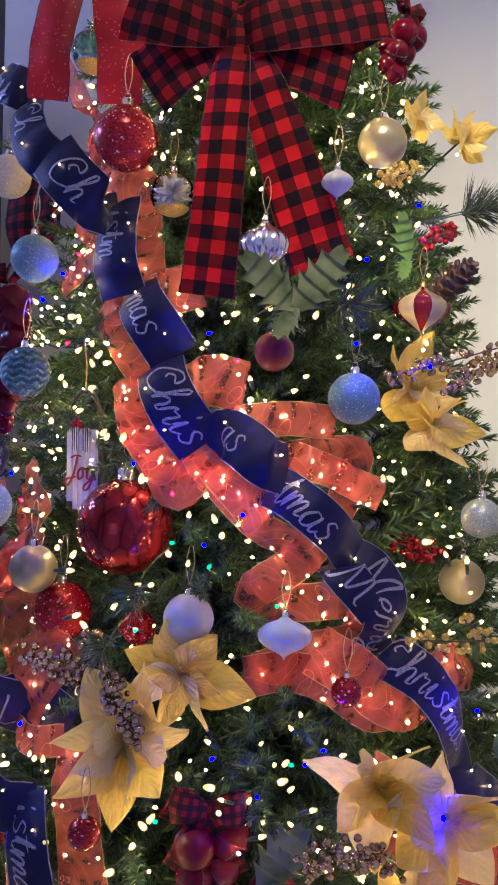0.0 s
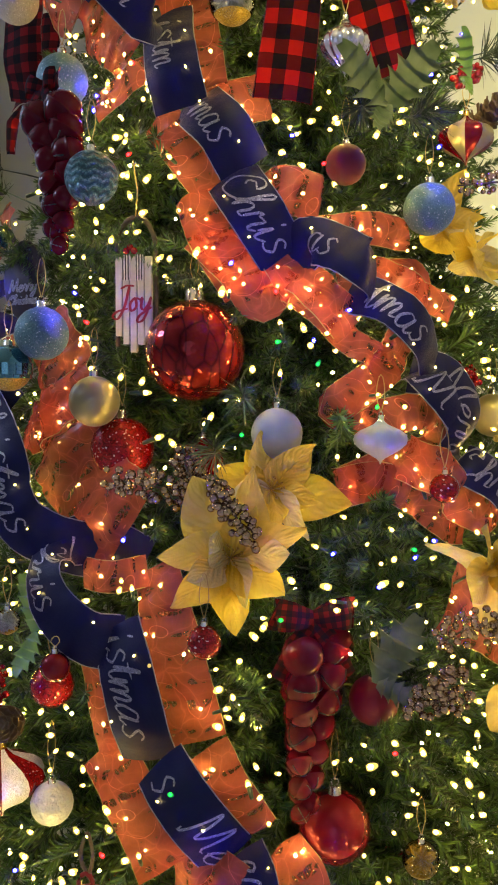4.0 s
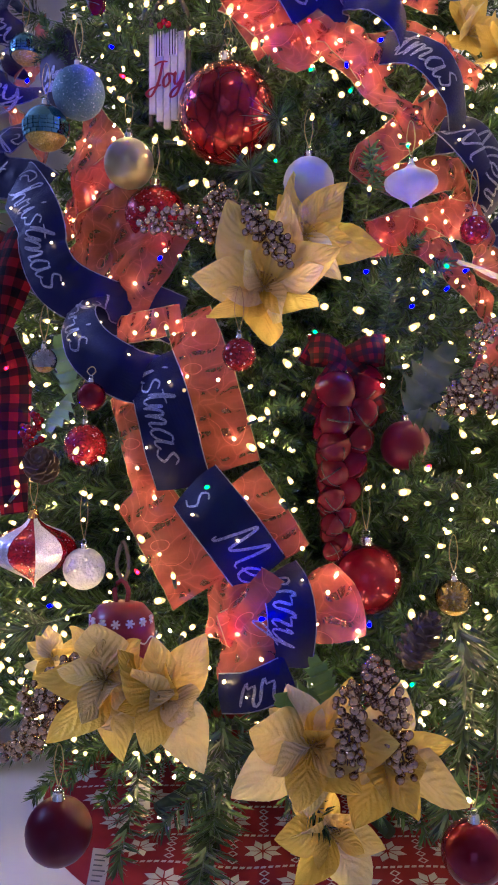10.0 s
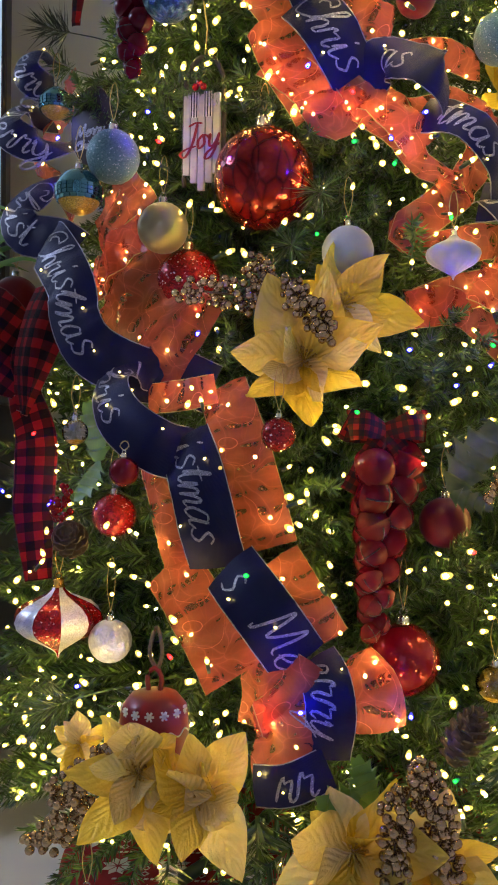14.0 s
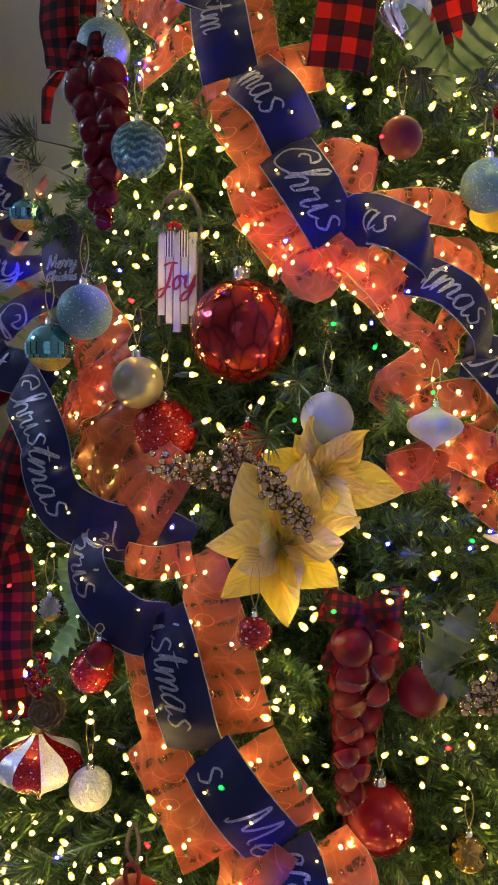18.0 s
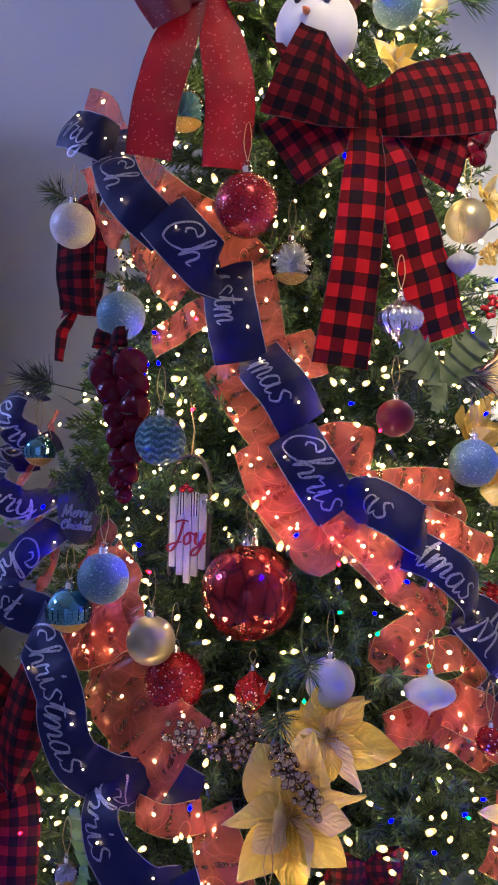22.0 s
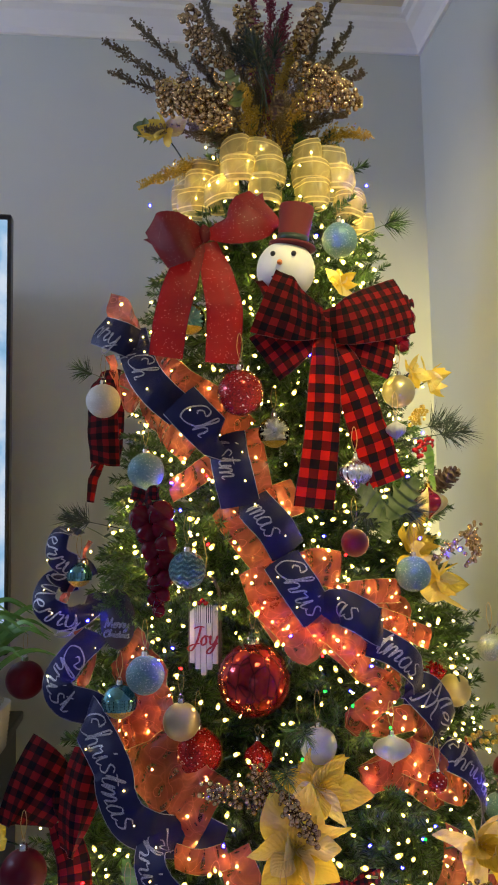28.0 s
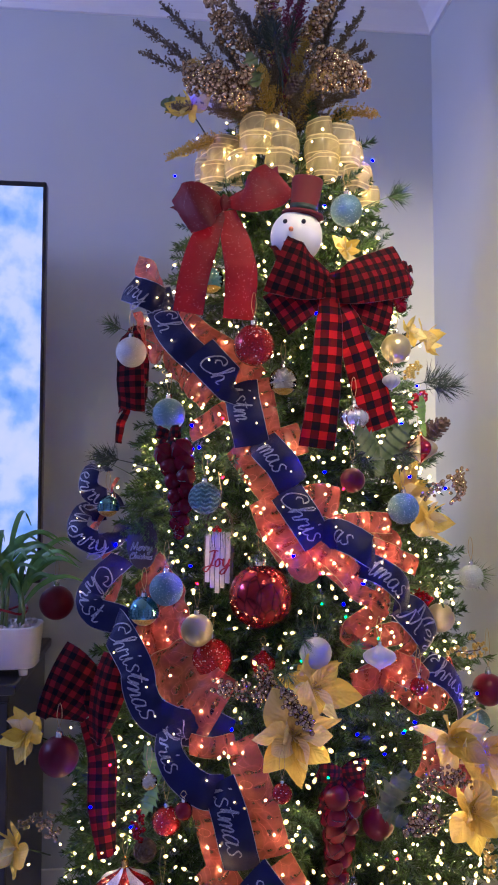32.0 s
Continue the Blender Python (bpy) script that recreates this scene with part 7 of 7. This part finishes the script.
for i in range(0, len(strand) - 2, 14):
    tube_bm(spline(strand[i:i + 15], 0.03), 0.0014, 4, bm)
part("light_cable", bm, wire_green, lights, "thin dark green cable")
deep = bmesh.new()
for i in range(300):
    z = 0.2 + 2.32 * (1 - (1 - 0.985 * rng.random()) ** 0.66)
    az = FRONT + math.radians(rng.uniform(-115, 115))
    r = radius(z) * rng.uniform(0.72, 0.98)
    q = Vector((r * math.cos(az), r * math.sin(az), z))
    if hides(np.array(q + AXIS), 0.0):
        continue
    g = Euler((rng.uniform(-1.5, 1.5), rng.uniform(-1.5, 1.5), 0)).to_matrix().to_4x4()
    lathe_bm([(0, 0.0031), (0.0014, 0.0025), (0.0022, 0.0006), (0.0017, -0.0020), (0, -0.0020)], 6, deep, Matrix.Translation(q) @ g)
tagged(part("glow", deep, warm_bulb, lights), "small glowing warm white bulbs", kind="stuff")
# more bulbs low on the side that faces the room, kept out of the camera's view of the ornaments
made, i = 0, 0
while made < 260 and i < 6000:
    i += 1
    z = 0.30 + 1.95 * ((i * 0.7548) % 1) ** 1.5
    az = FRONT + math.radians(-64 + 134 * ((i * 0.5698) % 1))
    r = radius(z) - rng.uniform(0.0, 0.07)
    q = np.array((AXIS.x + r * math.cos(az), AXIS.y + r * math.sin(az), z))
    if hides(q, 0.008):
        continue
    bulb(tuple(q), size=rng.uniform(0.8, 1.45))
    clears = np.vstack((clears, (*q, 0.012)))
    _d = np.vstack((_d, (VIEWPOINT - q) / np.linalg.norm(VIEWPOINT - q)))
    made += 1
# the many bulbs nestled between the branches, past the ones that can be counted
cores, lenses = bmesh.new(), bmesh.new()
made, i = 0, 0
while made < 350 and i < 12000:
    i += 1
    z = 0.27 + 2.0 * ((i * 0.6180) % 1) ** 1.9
    az = FRONT + math.radians(-58 + 124 * ((i * 0.4142) % 1))
    r = radius(z) - rng.uniform(0.0, 0.06 if z < 0.95 else 0.10)
    q = np.array((AXIS.x + r * math.cos(az), AXIS.y + r * math.sin(az), z))
    if noise.noise(Vector(q) * 7.0) < -0.12 or (z < 0.62 and i % 2) or hides(q, 0.004):
        continue
    m = Matrix.Translation(q - np.array(AXIS)) @ Euler((rng.uniform(-1.5, 1.5), rng.uniform(-1.5, 1.5), 0)).to_matrix().to_4x4()
    k = rng.uniform(0.6, 1.35)
    m = m @ Matrix.Diagonal((k, k, k, 1))
    lathe_bm([(0, 0.0028), (0.0019, 0.0012), (0.0021, -0.0006), (0, -0.0022)], 6, cores, m)
    lathe_bm([(0, 0.0078), (0.0026, 0.0050), (0.0036, 0.0), (0.0026, -0.0036), (0, -0.0044)], 8, lenses, m)
    made += 1
tagged(part("glow", cores, warm_bulb, lights), "small glowing warm white bulbs between the branches", kind="stuff")
tagged(part("lens", lenses, LENS_MAT["warm"], lights), "half-clear glowing lenses round the small bulbs", kind="stuff")
# outer tips, single parts on the side that faces the room
made, i = 0, 0
while made < 300 and i < 2500:
    i += 1
    z = 0.25 + 2.3 * (1 - (1 - 0.98 * ((i * 0.7548) % 1)) ** 0.62)
    az = FRONT + math.radians(-125 + 250 * ((i * 0.5698) % 1))
    sc = rng.uniform(0.85, 1.2) * (0.65 + 0.35 * radius(z) / 0.6)
    m = sprig_pose(az, z, radius(z) - 0.17 * sc, rng.uniform(-0.35, 0.45) - (0.25 if z < 0.5 else 0), rng.uniform(-0.7, 0.7), sc, rng.uniform(0, 6))
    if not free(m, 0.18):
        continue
    made += 1
    ob = new("branch", SPRIG_MESH[i % 7])
    ob.parent = tree
    ob.matrix_basis = inverse @ m
# the outer tips past those, joined, all round the sides that show
allV, allF, base, i = [], [], 0, 0
while len(allV) < 900 and i < 6000:
    i += 1
    z = 0.24 + 2.25 * (1 - (1 - 0.98 * ((i * 0.6180 + 0.3) % 1)) ** 0.62)
    az = FRONT + math.radians(-140 + 280 * ((i * 0.4142) % 1))
    sc = rng.uniform(0.75, 1.15) * (0.65 + 0.35 * radius(z) / 0.6)
    m = sprig_pose(az, z, radius(z) - rng.uniform(0.13, 0.19) * sc, rng.uniform(-0.4, 0.4), rng.uniform(-0.6, 0.6), sc, rng.uniform(0, 6))
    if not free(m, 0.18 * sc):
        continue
    m = np.array(m)
    V, F = SPRIGS[i % 7]
    allV.append(V @ m[:3, :3].T + m[:3, 3] - np.array((AXIS.x, AXIS.y, 0)))
    allF += [tuple(q + base for q in f) for f in F]
    base += len(V)
tagged(part("foliage", mesh_of("foliage", np.concatenate(allV), allF, needle), None, tree), "green needles of the outer branches", kind="stuff")
# the inner mass of the branches, joined
allV, allF, base = [], [], 0
for i in range(4200):
    if len(allV) > 2300:
        break
    z = 0.22 + 2.35 * (1 - (1 - rng.random() * 0.985) ** 0.62)
    az = FRONT + math.radians(rng.uniform(-180, 180) if i % 5 == 0 else rng.uniform(-110, 110))
    k = rng.uniform(0.25, 0.90)
    sc = rng.uniform(0.8, 1.25)
    m = (sprig_pose(az, z, max(0.02, radius(z) * k - 0.14), rng.uniform(-0.6, 0.6), rng.uniform(-0.9, 0.9), sc, rng.uniform(0, 6)))
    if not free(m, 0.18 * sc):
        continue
    m = np.array(m)
    V, F = SPRIGS[i % 7]
    W = V @ m[:3, :3].T + m[:3, 3] - np.array((AXIS.x, AXIS.y, 0))
    allV.append(W)
    allF += [tuple(q + base for q in f) for f in F]
    base += len(V)
tagged(part("foliage", mesh_of("foliage", np.concatenate(allV), allF, needle), None, tree), "dense dark green needles", kind="stuff")
